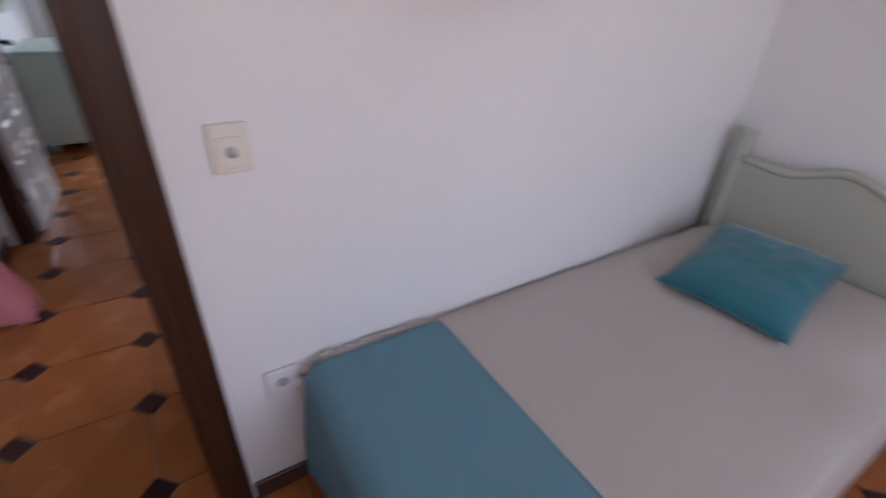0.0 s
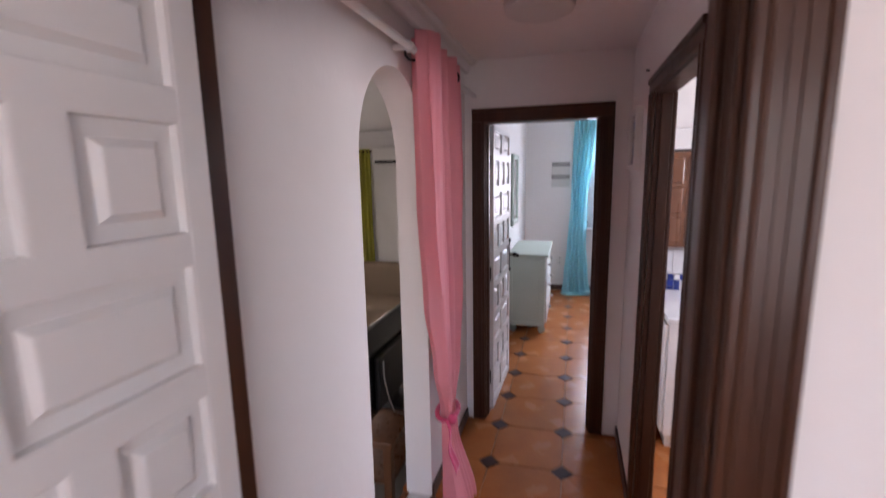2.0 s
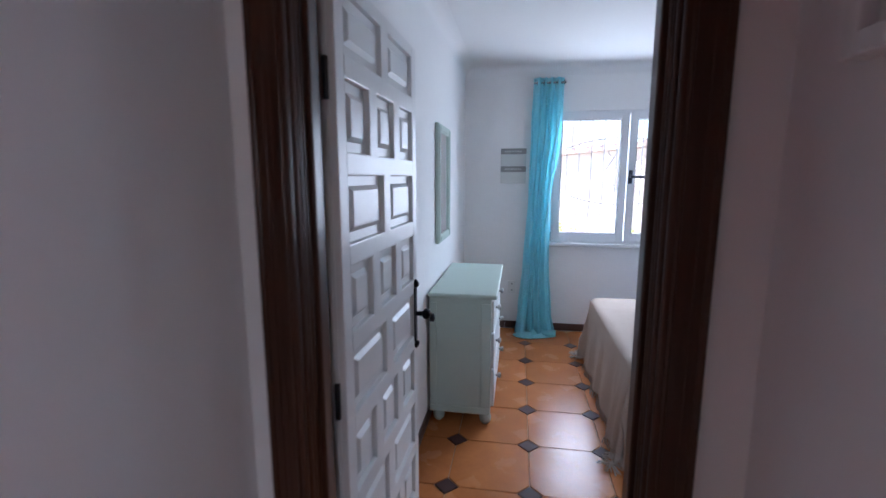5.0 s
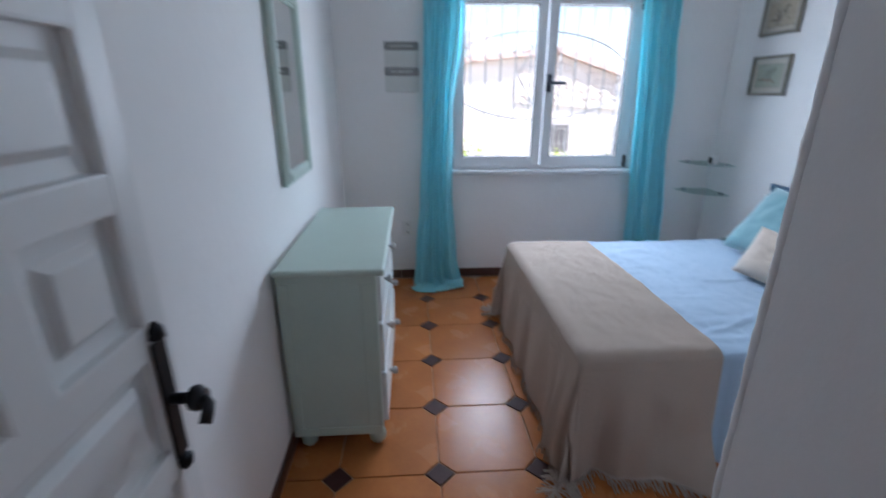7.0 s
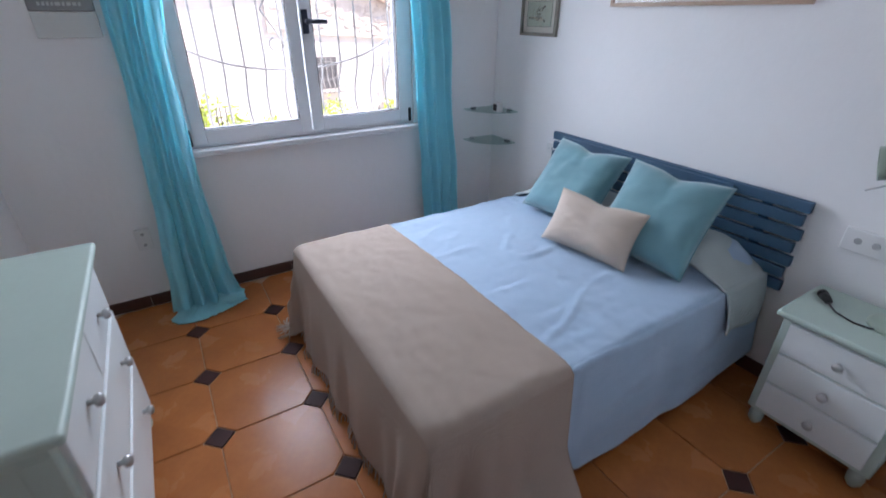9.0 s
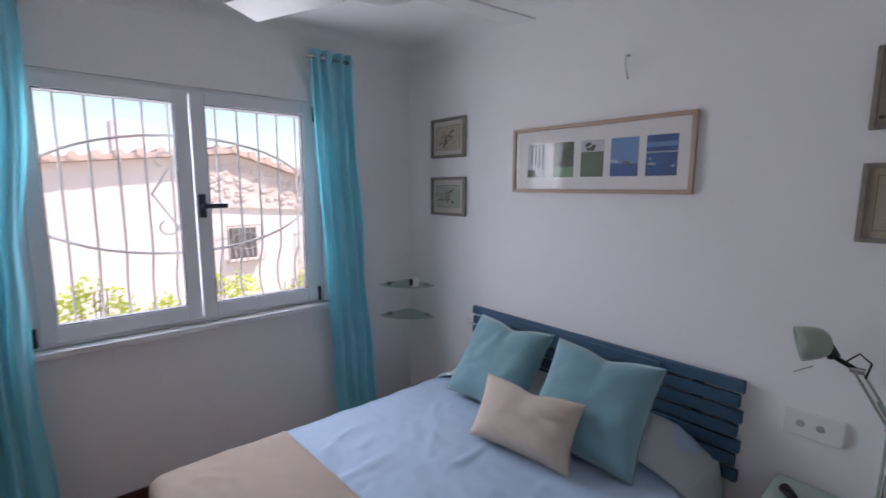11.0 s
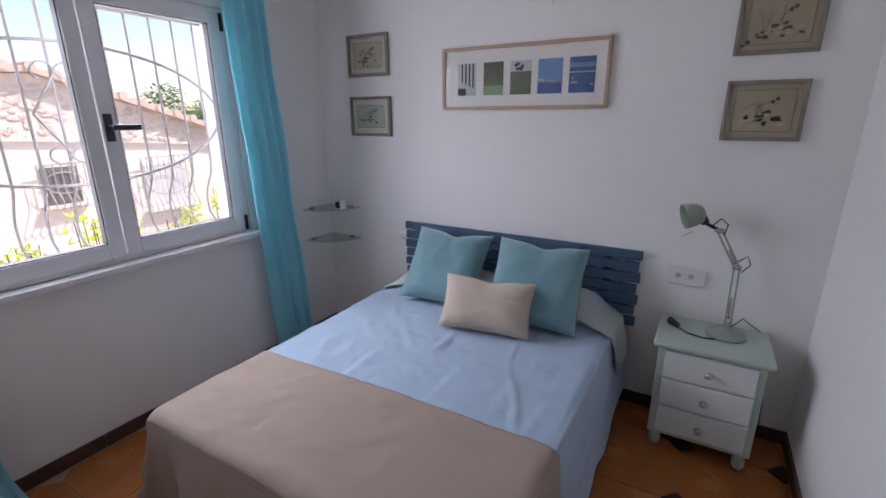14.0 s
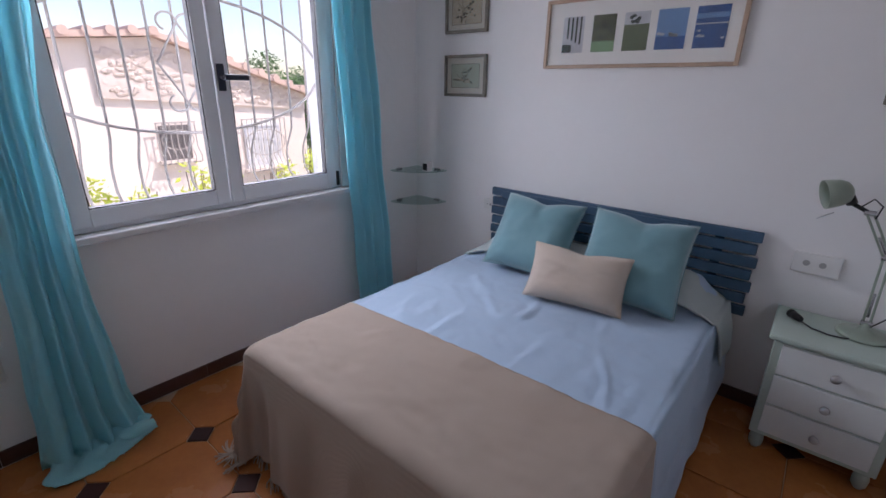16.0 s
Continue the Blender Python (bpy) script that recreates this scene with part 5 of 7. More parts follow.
# ---- corner glass shelves and clock ----
for z in (0.958, 0.735):
    s = thing("corner_shelf", (2.31, 5.39, z), "pale green glass quarter-round corner shelf", "shelf", "corner shelves")
    bm = bmesh.new()
    n = 14
    rim = [(2.313 - 0.27 * math.sin(a), 5.398 - 0.29 * math.cos(a)) for a in [math.pi / 2 * i / n for i in range(n + 1)]]
    pts = [(2.313, 5.398)] + rim
    lo = [bm.verts.new((x, y, z - 0.008)) for x, y in pts]
    hi = [bm.verts.new((x, y, z)) for x, y in pts]
    bm.faces.new(lo[::-1])
    bm.faces.new(hi)
    for i in range(len(pts)):
        j = (i + 1) % len(pts)
        bm.faces.new((lo[i], lo[j], hi[j], hi[i]))
    bmesh.ops.recalc_face_normals(bm, faces=bm.faces)
    part("glass_plate", bm, M["tintglass"], s, "pale green glass")
    for p0, p1 in (((2.10, 5.38), (2.14, 5.40)), ((2.29, 5.17), (2.315, 5.21))):
        part("clip", boxm(p0[0], p0[1], z - 0.014, p1[0], p1[1], z + 0.006, 0.003), M["chrome"], s)
ck = thing("clock", (2.18, 5.17, 0.959), "small white table clock with a dark face", "clock")
part("case", boxm(2.155, 5.145, 0.959, 2.205, 5.20, 1.022, 0.004), M["socket"], ck)
part("face", boxm(2.1525, 5.153, 0.968, 2.1552, 5.192, 1.013, 0.001, seg=1), M["black"], ck, "dark clock face")

# ---- pictures on the headboard wall ----
def picture(y0, y1, z0, z1, fw, fmat, label, mount=0.03, ground="paper"):
    """A framed picture on the wall x = 2.315 facing -x."""
    p = thing("picture", (2.31, (y0 + y1) / 2, z0), label, "picture")
    bm = bmesh.new()
    for a, b, c, d in ((y0, y0 + fw, z0, z1), (y1 - fw, y1, z0, z1), (y0 + fw, y1 - fw, z0, z0 + fw), (y0 + fw, y1 - fw, z1 - fw, z1)):
        box(bm, 2.290, a, c, 2.314, b, d, 0.003)
    part("frame", bm, fmat, p)
    part("mount", boxm(2.304, y0 + fw * 0.8, z0 + fw * 0.8, 2.313, y1 - fw * 0.8, z1 - fw * 0.8), M[ground], p)
    gp = part("pane", boxm(2.2965, y0 + fw * 0.9, z0 + fw * 0.9, 2.2985, y1 - fw * 0.9, z1 - fw * 0.9), M["glass"], p)
    gp.visible_shadow = False
    return p


def blot(bm, y, z, ry, rz, seed, x=2.3005, n=14):
    """A small flat uneven blot facing -x."""
    c = bm.verts.new((x, y, z))
    ring = []
    for i in range(n):
        a = 2 * math.pi * i / n
        k = 0.65 + 0.6 * abs(wob(math.cos(a) * 1.7 + seed, math.sin(a) * 1.7, seed, 1.3))
        ring.append(bm.verts.new((x, y + ry * k * math.cos(a), z + rz * k * math.sin(a))))
    for i in range(n):
        bm.faces.new((c, ring[i], ring[(i + 1) % n]))


def flat(p, name, y0, y1, z0, z1, m, x=2.302):
    return part(name, boxm(x, y0, z0, x + 0.0012, y1, z1), M[m], p)


rp = random.Random(11)
pf = picture(3.46, 4.405, 1.615, 1.952, 0.018, M["oak"], "long light wood frame with five holiday photos")
for i, (ya, yb) in enumerate(((4.306, 4.19), (4.143, 4.024), (3.983, 3.863), (3.827, 3.696), (3.661, 3.53))):
    z0, z1 = 1.693, 1.866
    ph = flat(pf, "photo", yb, ya, z0, z1, ("photo_light", "photo_grove", "photo_hill", "photo_sky", "photo_sea")[i], 2.3025)
    w_ = ya - yb
    if i == 0:
        for q in range(4):
            flat(ph, "trunk", yb + w_ * (0.12 + 0.2 * q), yb + w_ * (0.2 + 0.2 * q), z0 + 0.04 + 0.01 * q, z1 - 0.002, "photo_dark", 2.3015)
        flat(ph, "shade", yb + w_ * 0.55, ya, z0 + 0.002, z0 + 0.04, "photo_dark", 2.3012)
    elif i == 1:
        flat(ph, "pool", yb, ya, z0, z0 + 0.05, "photo_pool", 2.3015)
        bm = bmesh.new()
        for q in range(9):
            blot(bm, rp.uniform(yb + 0.015, ya - 0.015), rp.uniform(z0 + 0.07, z1 - 0.015), 0.012, 0.01, q, 2.3013)
        tagged(part("leaves", bm, M["photo_dark"], ph), kind="stuff")
    elif i == 2:
        flat(ph, "sky", yb, ya, z1 - 0.055, z1, "photo_light", 2.3015)
        bm = bmesh.new()
        for q in range(6):
            blot(bm, rp.uniform(yb + 0.05, ya - 0.012), rp.uniform(z1 - 0.045, z1 - 0.012), 0.014, 0.01, q + 20, 2.3012)
        tagged(part("leaves", bm, M["photo_dark"], ph), kind="stuff")
    elif i == 3:
        flat(ph, "sea", yb, ya, z0, z0 + 0.055, "photo_sea", 2.3015)
        bm = bmesh.new()
        for q in range(7):
            blot(bm, rp.uniform(yb + 0.012, ya - 0.012), z0 + 0.062 + rp.uniform(-0.004, 0.008), 0.013, 0.008, q + 40, 2.3012)
        tagged(part("surf", bm, M["photo_light"], ph), kind="stuff")
    else:
        flat(ph, "sand", yb, ya, z0 + 0.098, z0 + 0.103, "photo_light", 2.3015)
        flat(ph, "horizon", yb, ya, z1 - 0.05, z1 - 0.03, "photo_sky", 2.3015)
        bm = bmesh.new()
        for q in range(6):
            blot(bm, rp.uniform(yb + 0.015, ya - 0.015), rp.uniform(z0 + 0.03, z0 + 0.08), 0.009, 0.006, q + 60, 2.3012)
        tagged(part("boats", bm, M["photo_light"], ph), kind="stuff")


def flower_print(y0, y1, z0, z1, fw, label, ground, seed, mount, board="silk"):
    p = picture(y0, y1, z0, z1, fw, M["greyframe"], label, ground=board)
    a0, a1, b0, b1 = y0 + fw + mount, y1 - fw - mount, z0 + fw + mount, z1 - fw - mount
    pr = flat(p, "print", a0, a1, b0, b1, ground, 2.3022)
    r = random.Random(seed)
    bm, bm2 = bmesh.new(), bmesh.new()
    cy, cz = (a0 + a1) / 2 + (a1 - a0) * 0.05, b0 + (b1 - b0) * 0.32
    for q in range(26):
        blot(bm if q % 3 else bm2, cy + r.gauss(0, (a1 - a0) * 0.19), cz + r.gauss(0, (b1 - b0) * 0.10), (a1 - a0) * r.uniform(0.035, 0.08), (b1 - b0) * r.uniform(0.03, 0.065), seed + q, 2.3006 if q % 3 else 2.3003)
    for q in range(5):
        y_, z_ = cy + r.gauss(0, (a1 - a0) * 0.1), cz + (b1 - b0) * 0.05
        tube(bm, [(2.3012, y_, z_), (2.3012, y_ + r.uniform(-0.03, 0.03), z_ + (b1 - b0) * 0.2), (2.3012, y_ + r.uniform(-0.05, 0.05), z_ + (b1 - b0) * r.uniform(0.3, 0.5))], 0.0012, 4)
    for ya, yb, za, zb in ((a0, a1, b0, b0 + 0.002), (a0, a1, b1 - 0.002, b1), (a0, a0 + 0.002, b0, b1), (a1 - 0.002, a1, b0, b1)):
        part("border_line", boxm(2.3014, ya, za, 2.3021, yb, zb), M["ink"], p)
    for q in range(2):
        blot(bm, cy - (a1 - a0) * (0.18 + 0.07 * q), b0 + (b1 - b0) * (0.72 + 0.06 * q), (a1 - a0) * 0.05, (b1 - b0) * 0.06, seed + 31 + q, 2.3006)
    tagged(part("ink_drawing", bm, M["ink"], pr), kind="stuff")
    tagged(part("petals", bm2, M["petal"], pr), kind="stuff")


flower_print(4.80, 5.125, 1.83, 2.08, 0.018, "small grey framed bird and flower print", "petal", 5, 0.03, "creammount")
flower_print(4.795, 5.125, 1.455, 1.705, 0.018, "small grey framed pale green plant print", "greenprint", 9, 0.035, "creammount")
flower_print(2.655, 2.955, 1.825, 2.078, 0.016, "grey wood framed flower print on tan silk", "silk", 15, 0.022)
flower_print(2.66, 2.955, 1.47, 1.722, 0.016, "grey wood framed blossom branch print on tan silk", "silk", 22, 0.022)
solo("wall_hook", tube(bmesh.new(), [(2.314, 3.77, 2.22), (2.285, 3.772, 2.215), (2.27, 3.765, 2.18), (2.275, 3.76, 2.14), (2.30, 3.765, 2.12)], 0.006, 8), M["socket"], (2.31, 3.77, 2.12), "white curved wall hook", "hook", smooth=True)

# ---- sockets and switches ----
def plate(name, label, bx, holes, face):
    s = thing(name, ((bx[0] + bx[3]) / 2, (bx[1] + bx[4]) / 2, bx[2]), label, "socket" if "socket" in name else "switch")
    part("plate", boxm(*bx, 0.004), M["socket"], s)
    for y, z, r in holes:
        if face == "x":
            part("outlet", lathem([(r, 0.0), (r, -0.0015), (r * 0.8, -0.002)], (bx[0], y, z), 14, "x"), M["outlet"], s)
        else:
            part("outlet", lathem([(r, 0.0), (r, -0.0015), (r * 0.8, -0.002)], (y, bx[1], z), 14, "y"), M["outlet"], s)
    return s


plate("wall_socket", "white triple wall socket plate by the bed", (2.298, 2.915, 0.755, 2.314, 3.085, 0.848), [(3.035, 0.803, 0.013), (2.978, 0.803, 0.013)], "x")
plate("wall_socket", "white wall socket plate beside the headboard", (2.294, 4.69, 0.745, 2.314, 4.765, 0.815), [(4.71, 0.78, 0.008), (4.735, 0.78, 0.004)], "x")
plate("wall_socket", "white double wall socket near the floor", (-0.175, 5.380, 0.375, -0.10, 5.399, 0.50), [(-0.138, 0.47, 0.009), (-0.138, 0.405, 0.009)], "y")
plate("wall_socket", "white wall socket plate low beside the door", (0.365, -0.606, 0.42, 0.455, -0.591, 0.51), [(0.41, 0.465, 0.017)], "y")
s = thing("light_switch", (0.40, -0.60, 1.09), "white rocker light switch with toggle", "switch")
part("plate", boxm(0.357, -0.606, 1.092, 0.437, -0.591, 1.198, 0.005), M["switch"], s)
part("rocker", boxm(0.372, -0.611, 1.105, 0.422, -0.607, 1.172, 0.003), M["switch"], s)
part("toggle", lathem([(0.012, 0.0), (0.011, -0.007), (0.004, -0.010)], (0.397, -0.611, 1.14), 14, "y"), M["knob"], s, smooth=True)

# ---- plaques on the window wall ----
for z0, z1, m_, lb in ((1.755, 1.81, "plaque", "grey washed wooden sign with pale lettering"), (1.645, 1.752, "plaquepale", "pale whitewashed wooden sign board"), (1.585, 1.641, "plaque", "grey washed wooden sign with pale lettering"), (1.475, 1.582, "plaquepale", "pale whitewashed wooden sign board")):
    pq = thing("wall_sign", (-0.15, 5.39, z0), lb, "sign", "wooden wall signs")
    part("board", boxm(-0.274, 5.386, z0, -0.03, 5.399, z1, 0.002), M[m_], pq)
    if m_ == "plaque":
        x = -0.235
        while x < -0.08:
            wdt = rp.uniform(0.008, 0.022)
            part("lettering", boxm(x, 5.3845, z0 + 0.021, x + wdt, 5.3862, z1 - 0.021), M["plaquetext"], pq)
            x += wdt + 0.006

# ---- ceiling fan of the bedroom ----
cf = thing("ceiling_fan", (1.13, 3.94, 2.30), "white three-blade ceiling fan at rest", "ceiling fan")
part("rod", rod(bmesh.new(), (1.13, 3.94, 2.28), (1.13, 3.94, 2.56), 0.013, 12), M["fanwhite"], cf, smooth=True)
part("canopy", lathem([(0.02, 2.49), (0.055, 2.51), (0.065, 2.559)], (1.13, 3.94, 0), 20), M["fanwhite"], cf, smooth=True)
part("motor", lathem([(0.05, 2.20), (0.10, 2.215), (0.11, 2.24), (0.10, 2.28), (0.04, 2.30)], (1.13, 3.94, 0), 28), M["fanwhite"], cf, smooth=True)
for k in range(3):
    a = radians(-6 + 120 * k)
    bm = boxm(0.10, -0.012, 2.247, 0.20, 0.012, 2.255, 0.002)
    box(bm, 0.18, -0.06, 2.249, 0.585, 0.06, 2.257, 0.003)
    for v in bm.verts:
        if v.co.x > 0.3:
            v.co.y *= 1.15
        v.co.z += v.co.y * 0.15
    bmesh.ops.transform(bm, matrix=pose(1.13, 3.94, 0, 0, 0, math.degrees(a)), verts=bm.verts)
    part("blade", bm, M["fanwhite"], cf, "white fan blade")


# ---- corridor ----
def photo_frame(y0, y1, z0, z1, label, cells):
    """A white framed set of photos on the wall x = 0.33 facing -x."""
    p = thing("photo_frame", (0.325, (y0 + y1) / 2, z0), label, "picture", "photo frames in the corridor")
    bm = bmesh.new()
    fw = 0.03
    for a, b, c, d in ((y0, y0 + fw, z0, z1), (y1 - fw, y1, z0, z1), (y0 + fw, y1 - fw, z0, z0 + fw), (y0 + fw, y1 - fw, z1 - fw, z1)):
        box(bm, 0.296, a, c, 0.329, b, d, 0.004)
    part("frame", bm, M["socket"], p)
    part("mount", boxm(0.316, y0 + 0.02, z0 + 0.02, 0.328, y1 - 0.02, z1 - 0.02), M["paper"], p)
    for ya, yb, za, zb, m1, m2 in cells:
        ph = part("photo", boxm(0.3135, ya, za, 0.316, yb, zb), M[m1], p)
        part("lower_half", boxm(0.3125, ya, za, 0.3135, yb, za + (zb - za) * 0.45), M[m2], ph)
    g_ = part("pane", boxm(0.306, y0 + 0.025, z0 + 0.025, 0.308, y1 - 0.025, z1 - 0.025), M["glass"], p)
    g_.visible_shadow = False


photo_frame(1.245, 1.54, 1.68, 1.985, "white box frame with two sea photos", [(1.30, 1.485, 1.84, 1.94, "photo_sea", "photo_dark"), (1.30, 1.485, 1.715, 1.82, "photo_sky", "photo_sea")])
photo_frame(-0.40, -0.08, 1.36, 1.775, "tall white box frame with sea photos", [(-0.345, -0.135, 1.60, 1.72, "photo_sea", "photo_light"), (-0.345, -0.135, 1.43, 1.56, "photo_sea", "photo_sky")])
cl = thing("ceiling_light", (-0.13, 0.76, 2.30), "round white plastic ceiling light switched off", "lamp")
part("body", lathem([(0.135, 2.36), (0.14, 2.33), (0.138, 2.315)], (-0.13, 0.76, 0), 40), M["socket"], cl, smooth=True)
part("diffuser", lathem([(0.137, 2.316), (0.132, 2.300), (0.11, 2.288), (0.06, 2.281), (0.004, 2.279)][::-1], (-0.13, 0.76, 0), 40), M["opal"], cl, smooth=True)
for k in range(7):
    a = radians(-120 + k * 5)
    part("vent_slot", boxm(-0.13 + 0.139 * math.cos(a) - 0.002, 0.76 + 0.139 * math.sin(a) - 0.002, 2.325, -0.13 + 0.139 * math.cos(a) + 0.002, 0.76 + 0.139 * math.sin(a) + 0.002, 2.343), M["black"], cl)
solo("wall_nail", rod(bmesh.new(), (0.315, 1.13, 2.12), (0.332, 1.13, 2.12), 0.004), M["iron"], (0.33, 1.13, 2.12), "small dark iron nail in the wall", "nail")

# ---- bathroom ----
gb = thing("glass_block_wall", (1.5, 2.24, 1.15), "wall of blue glass blocks with white joints", "glass blocks", kind="structure")
part("joint_grid", boxm(0.895, 2.215, 1.13, 2.38, 2.335, 1.81), M["whitetile"], gb)
bb = bmesh.new()
box(bb, -0.0685, -0.012, -0.067, 0.0685, 0.0, 0.067, 0.006)
for v in bb.verts:
    if v.co.y < -0.011:
        v.co.y -= 0.006 * max(0, 1 - (v.co.x / 0.07) ** 2)
gbm = bpy.data.meshes.new("glass_block")
bb.to_mesh(gbm)
bb.free()
M["block"] = mat("blue glazed glass block", (0.055, 0.19, 0.33), 0.15, var=0.6, scale=22, fine=70, bump=0.6, depth=0.01, rnd=0.12, coat=0.6, tint=(0.02, 0.08, 0.17))
gbm.materials.append(M["block"])
for i in range(10):
    for j in range(4):
        b = new("glass_block", gbm)
        b.parent = gb
        b.location = (0.984 + i * 0.1505 - gb.location.x, 2.214 - gb.location.y, 1.213 + j * 0.1475 - gb.location.z)
tagged(part("ledge", boxm(0.56, 2.16, 1.812, 2.39, 2.338, 1.945, 0.006), M["whitetile"]), "white tiled ledge above the glass blocks", "ledge", kind="structure")
rug = thing("rag_rug", (1.06, 2.19, 1.56), "striped rag rug hung over the glass blocks", "rug")
x0, x1 = 0.885, 1.25
zz = 1.806
rg = random.Random(31)
i = 0
while zz > 1.575:
    hgt = rg.choice((0.006, 0.008, 0.010, 0.013))
    shade_ = rg.choice(("stripe_b", "stripe_a", "stripe_b", "stripe_c", "stripe_b"))
    def band(u, v, z_=zz, h_=hgt, k_=i):
        return (x0 + (x1 - x0) * u, 2.190 + 0.004 * wob(u * 9, k_ * 3.1, k_, 1), z_ - h_ * v + 0.004 * wob(u * 7, k_ * 1.7 + v, 2, 1))
    thicken(part("stripe", sheet(bmesh.new(), band, 24, 2), M[shade_], rug), 0.007)
    zz -= hgt
    i += 1
bm = bmesh.new()
for k in range(24):
    xx = x0 + 0.006 + k * (x1 - x0 - 0.01) / 23
    tube(bm, [(xx, 2.192, 1.578), (xx + rp.uniform(-0.006, 0.006), 2.192, 1.545), (xx + rp.uniform(-0.01, 0.01), 2.192, 1.515)], 0.0028, 4)
tagged(part("fringe", bm, M["stripe_b"], rug), kind="stuff")
sh = thing("towel_shelf", (1.7, 2.30, 1.96), "dark blue wall shelf with bracket", "shelf")
part("board", boxm(1.10, 2.19, 1.978, 1.95, 2.338, 2.005, 0.003), M["shelfblue"], sh)
for x in (1.24, 1.8):
    part("bracket", boxm(x, 2.21, 1.947, x + 0.10, 2.338, 1.977, 0.003), M["shelfblue"], sh)
wc = thing("wall_cabinet", (0.72, 2.25, 1.16), "brown wooden bathroom wall cabinet with panelled doors", "cabinet")
part("body", boxm(0.575, 2.19, 1.16, 0.888, 2.338, 1.80, 0.004), M["midwood"], wc)
d = part("cabinet_door", boxm(0.582, 2.170, 1.168, 0.882, 2.189, 1.792, 0.003), M["midwood"], wc)
for q in range(2):
    for r in range(3):
        part("panel", boxm(0.607 + q * 0.132, 2.160, 1.20 + r * 0.196, 0.718 + q * 0.132, 2.171, 1.37 + r * 0.196, 0.008), M["midwood"], d)
# tiled wall below, with a mosaic border
bt = thing("tiled_wall", (1.4, 2.3, 0.0), "white tiled bathroom wall with cobalt mosaic border", "wall tiles", kind="structure")
for i in range(12):
    for j in range(4):
        part("tile", boxm(0.565 + i * 0.152, 2.325, 0.004 + j * 0.202, 0.715 + i * 0.152, 2.337, 0.204 + j * 0.202), M["whitetile"], bt)
    part("tile", boxm(0.565 + i * 0.152, 2.325, 0.952, 0.715 + i * 0.152, 2.337, 1.125), M["whitetile"], bt)
for i in range(44):
    for j in range(3):
        if rp.random() < 0.8:
            part("mosaic", boxm(0.566 + i * 0.041, 2.322, 0.822 + j * 0.042, 0.603 + i * 0.041, 2.336, 0.860 + j * 0.042), M["bluemosaic"] if (i + j + rp.randrange(2)) % 2 else M["whitetile"], bt)
va = thing("vanity_unit", (0.75, 1.95, 0), "white bathroom vanity unit with panelled doors", "cabinet")
part("body", boxm(0.58, 1.62, 0.09, 1.15, 2.318, 0.80, 0.004), M["doorwhite"], va)
part("plinth", boxm(0.60, 1.66, 0.003, 1.13, 2.31, 0.089), M["doorwhite"], va)
part("worktop", boxm(0.565, 1.60, 0.801, 1.17, 2.32, 0.835, 0.006), M["whitetile"], va)
for y0, y1 in ((1.635, 1.965), (1.975, 2.305)):
    d = part("cabinet_door", boxm(0.562, y0, 0.11, 0.579, y1, 0.785, 0.003), M["doorwhite"], va)
    part("panel", boxm(0.557, y0 + 0.05, 0.17, 0.563, y1 - 0.05, 0.725, 0.004), M["doorwhite"], d)

# ---- small bedroom: wall planter, picture ----
wp = thing("wall_shelf", (0.92, -0.66, 1.47), "orange painted wooden wall shelf", "shelf")
bm = bmesh.new()
lo = [(0.80, -0.592), (1.12, -0.592), (1.08, -0.75), (0.86, -0.75)]
hi = [(0.70, -0.592), (1.22, -0.592), (1.17, -0.80), (0.76, -0.80)]
a = [bm.verts.new((x, y, 1.475)) for x, y in lo]
b = [bm.verts.new((x, y, 1.56)) for x, y in hi]
c = [bm.verts.new((x, y, 1.585)) for x, y in hi]
for r0, r1 in ((a, b), (b, c)):
    for i in range(4):
        j = (i + 1) % 4
        bm.faces.new((r0[i], r0[j], r1[j], r1[i]))
bm.faces.new(a[::-1])
bm.faces.new(c)
bmesh.ops.recalc_face_normals(bm, faces=bm.faces)
part("tray", bm, M["terracotta"], wp)
for k in range(3):
    x = 0.86 + k * 0.09
    pt = thing("succulent", (x, -0.70, 1.586), "small grey green succulent on the orange shelf", "plant", "succulents")
    bm = bmesh.new()
    for i in range(14):
        aa = 2.4 * i
        el = 0.3 + 0.06 * i
        d = Vector((math.cos(aa) * math.cos(el), math.sin(aa) * math.cos(el), math.sin(el)))
        rod(bm, Vector((x, -0.70, 1.59)), Vector((x, -0.70, 1.592)) + d * 0.045, 0.011, 7, 0.003)
    part("leaves", bm, M["cactus"], pt, smooth=True)
p = thing("picture", (2.43, -1.2, 1.32), "white framed picture above the single bed", "picture")
bm = bmesh.new()
for a_, b_, c_, d_ in ((-1.02, -0.985, 1.36, 1.85), (-1.55, -1.515, 1.36, 1.85), (-1.515, -1.02, 1.36, 1.395), (-1.515, -1.02, 1.815, 1.85)):
    box(bm, 2.412, a_, c_, 2.439, b_, d_, 0.003)
part("frame", bm, M["paper"], p)
part("print", boxm(2.424, -1.52, 1.39, 2.438, -1.015, 1.82), M["silk"], p)

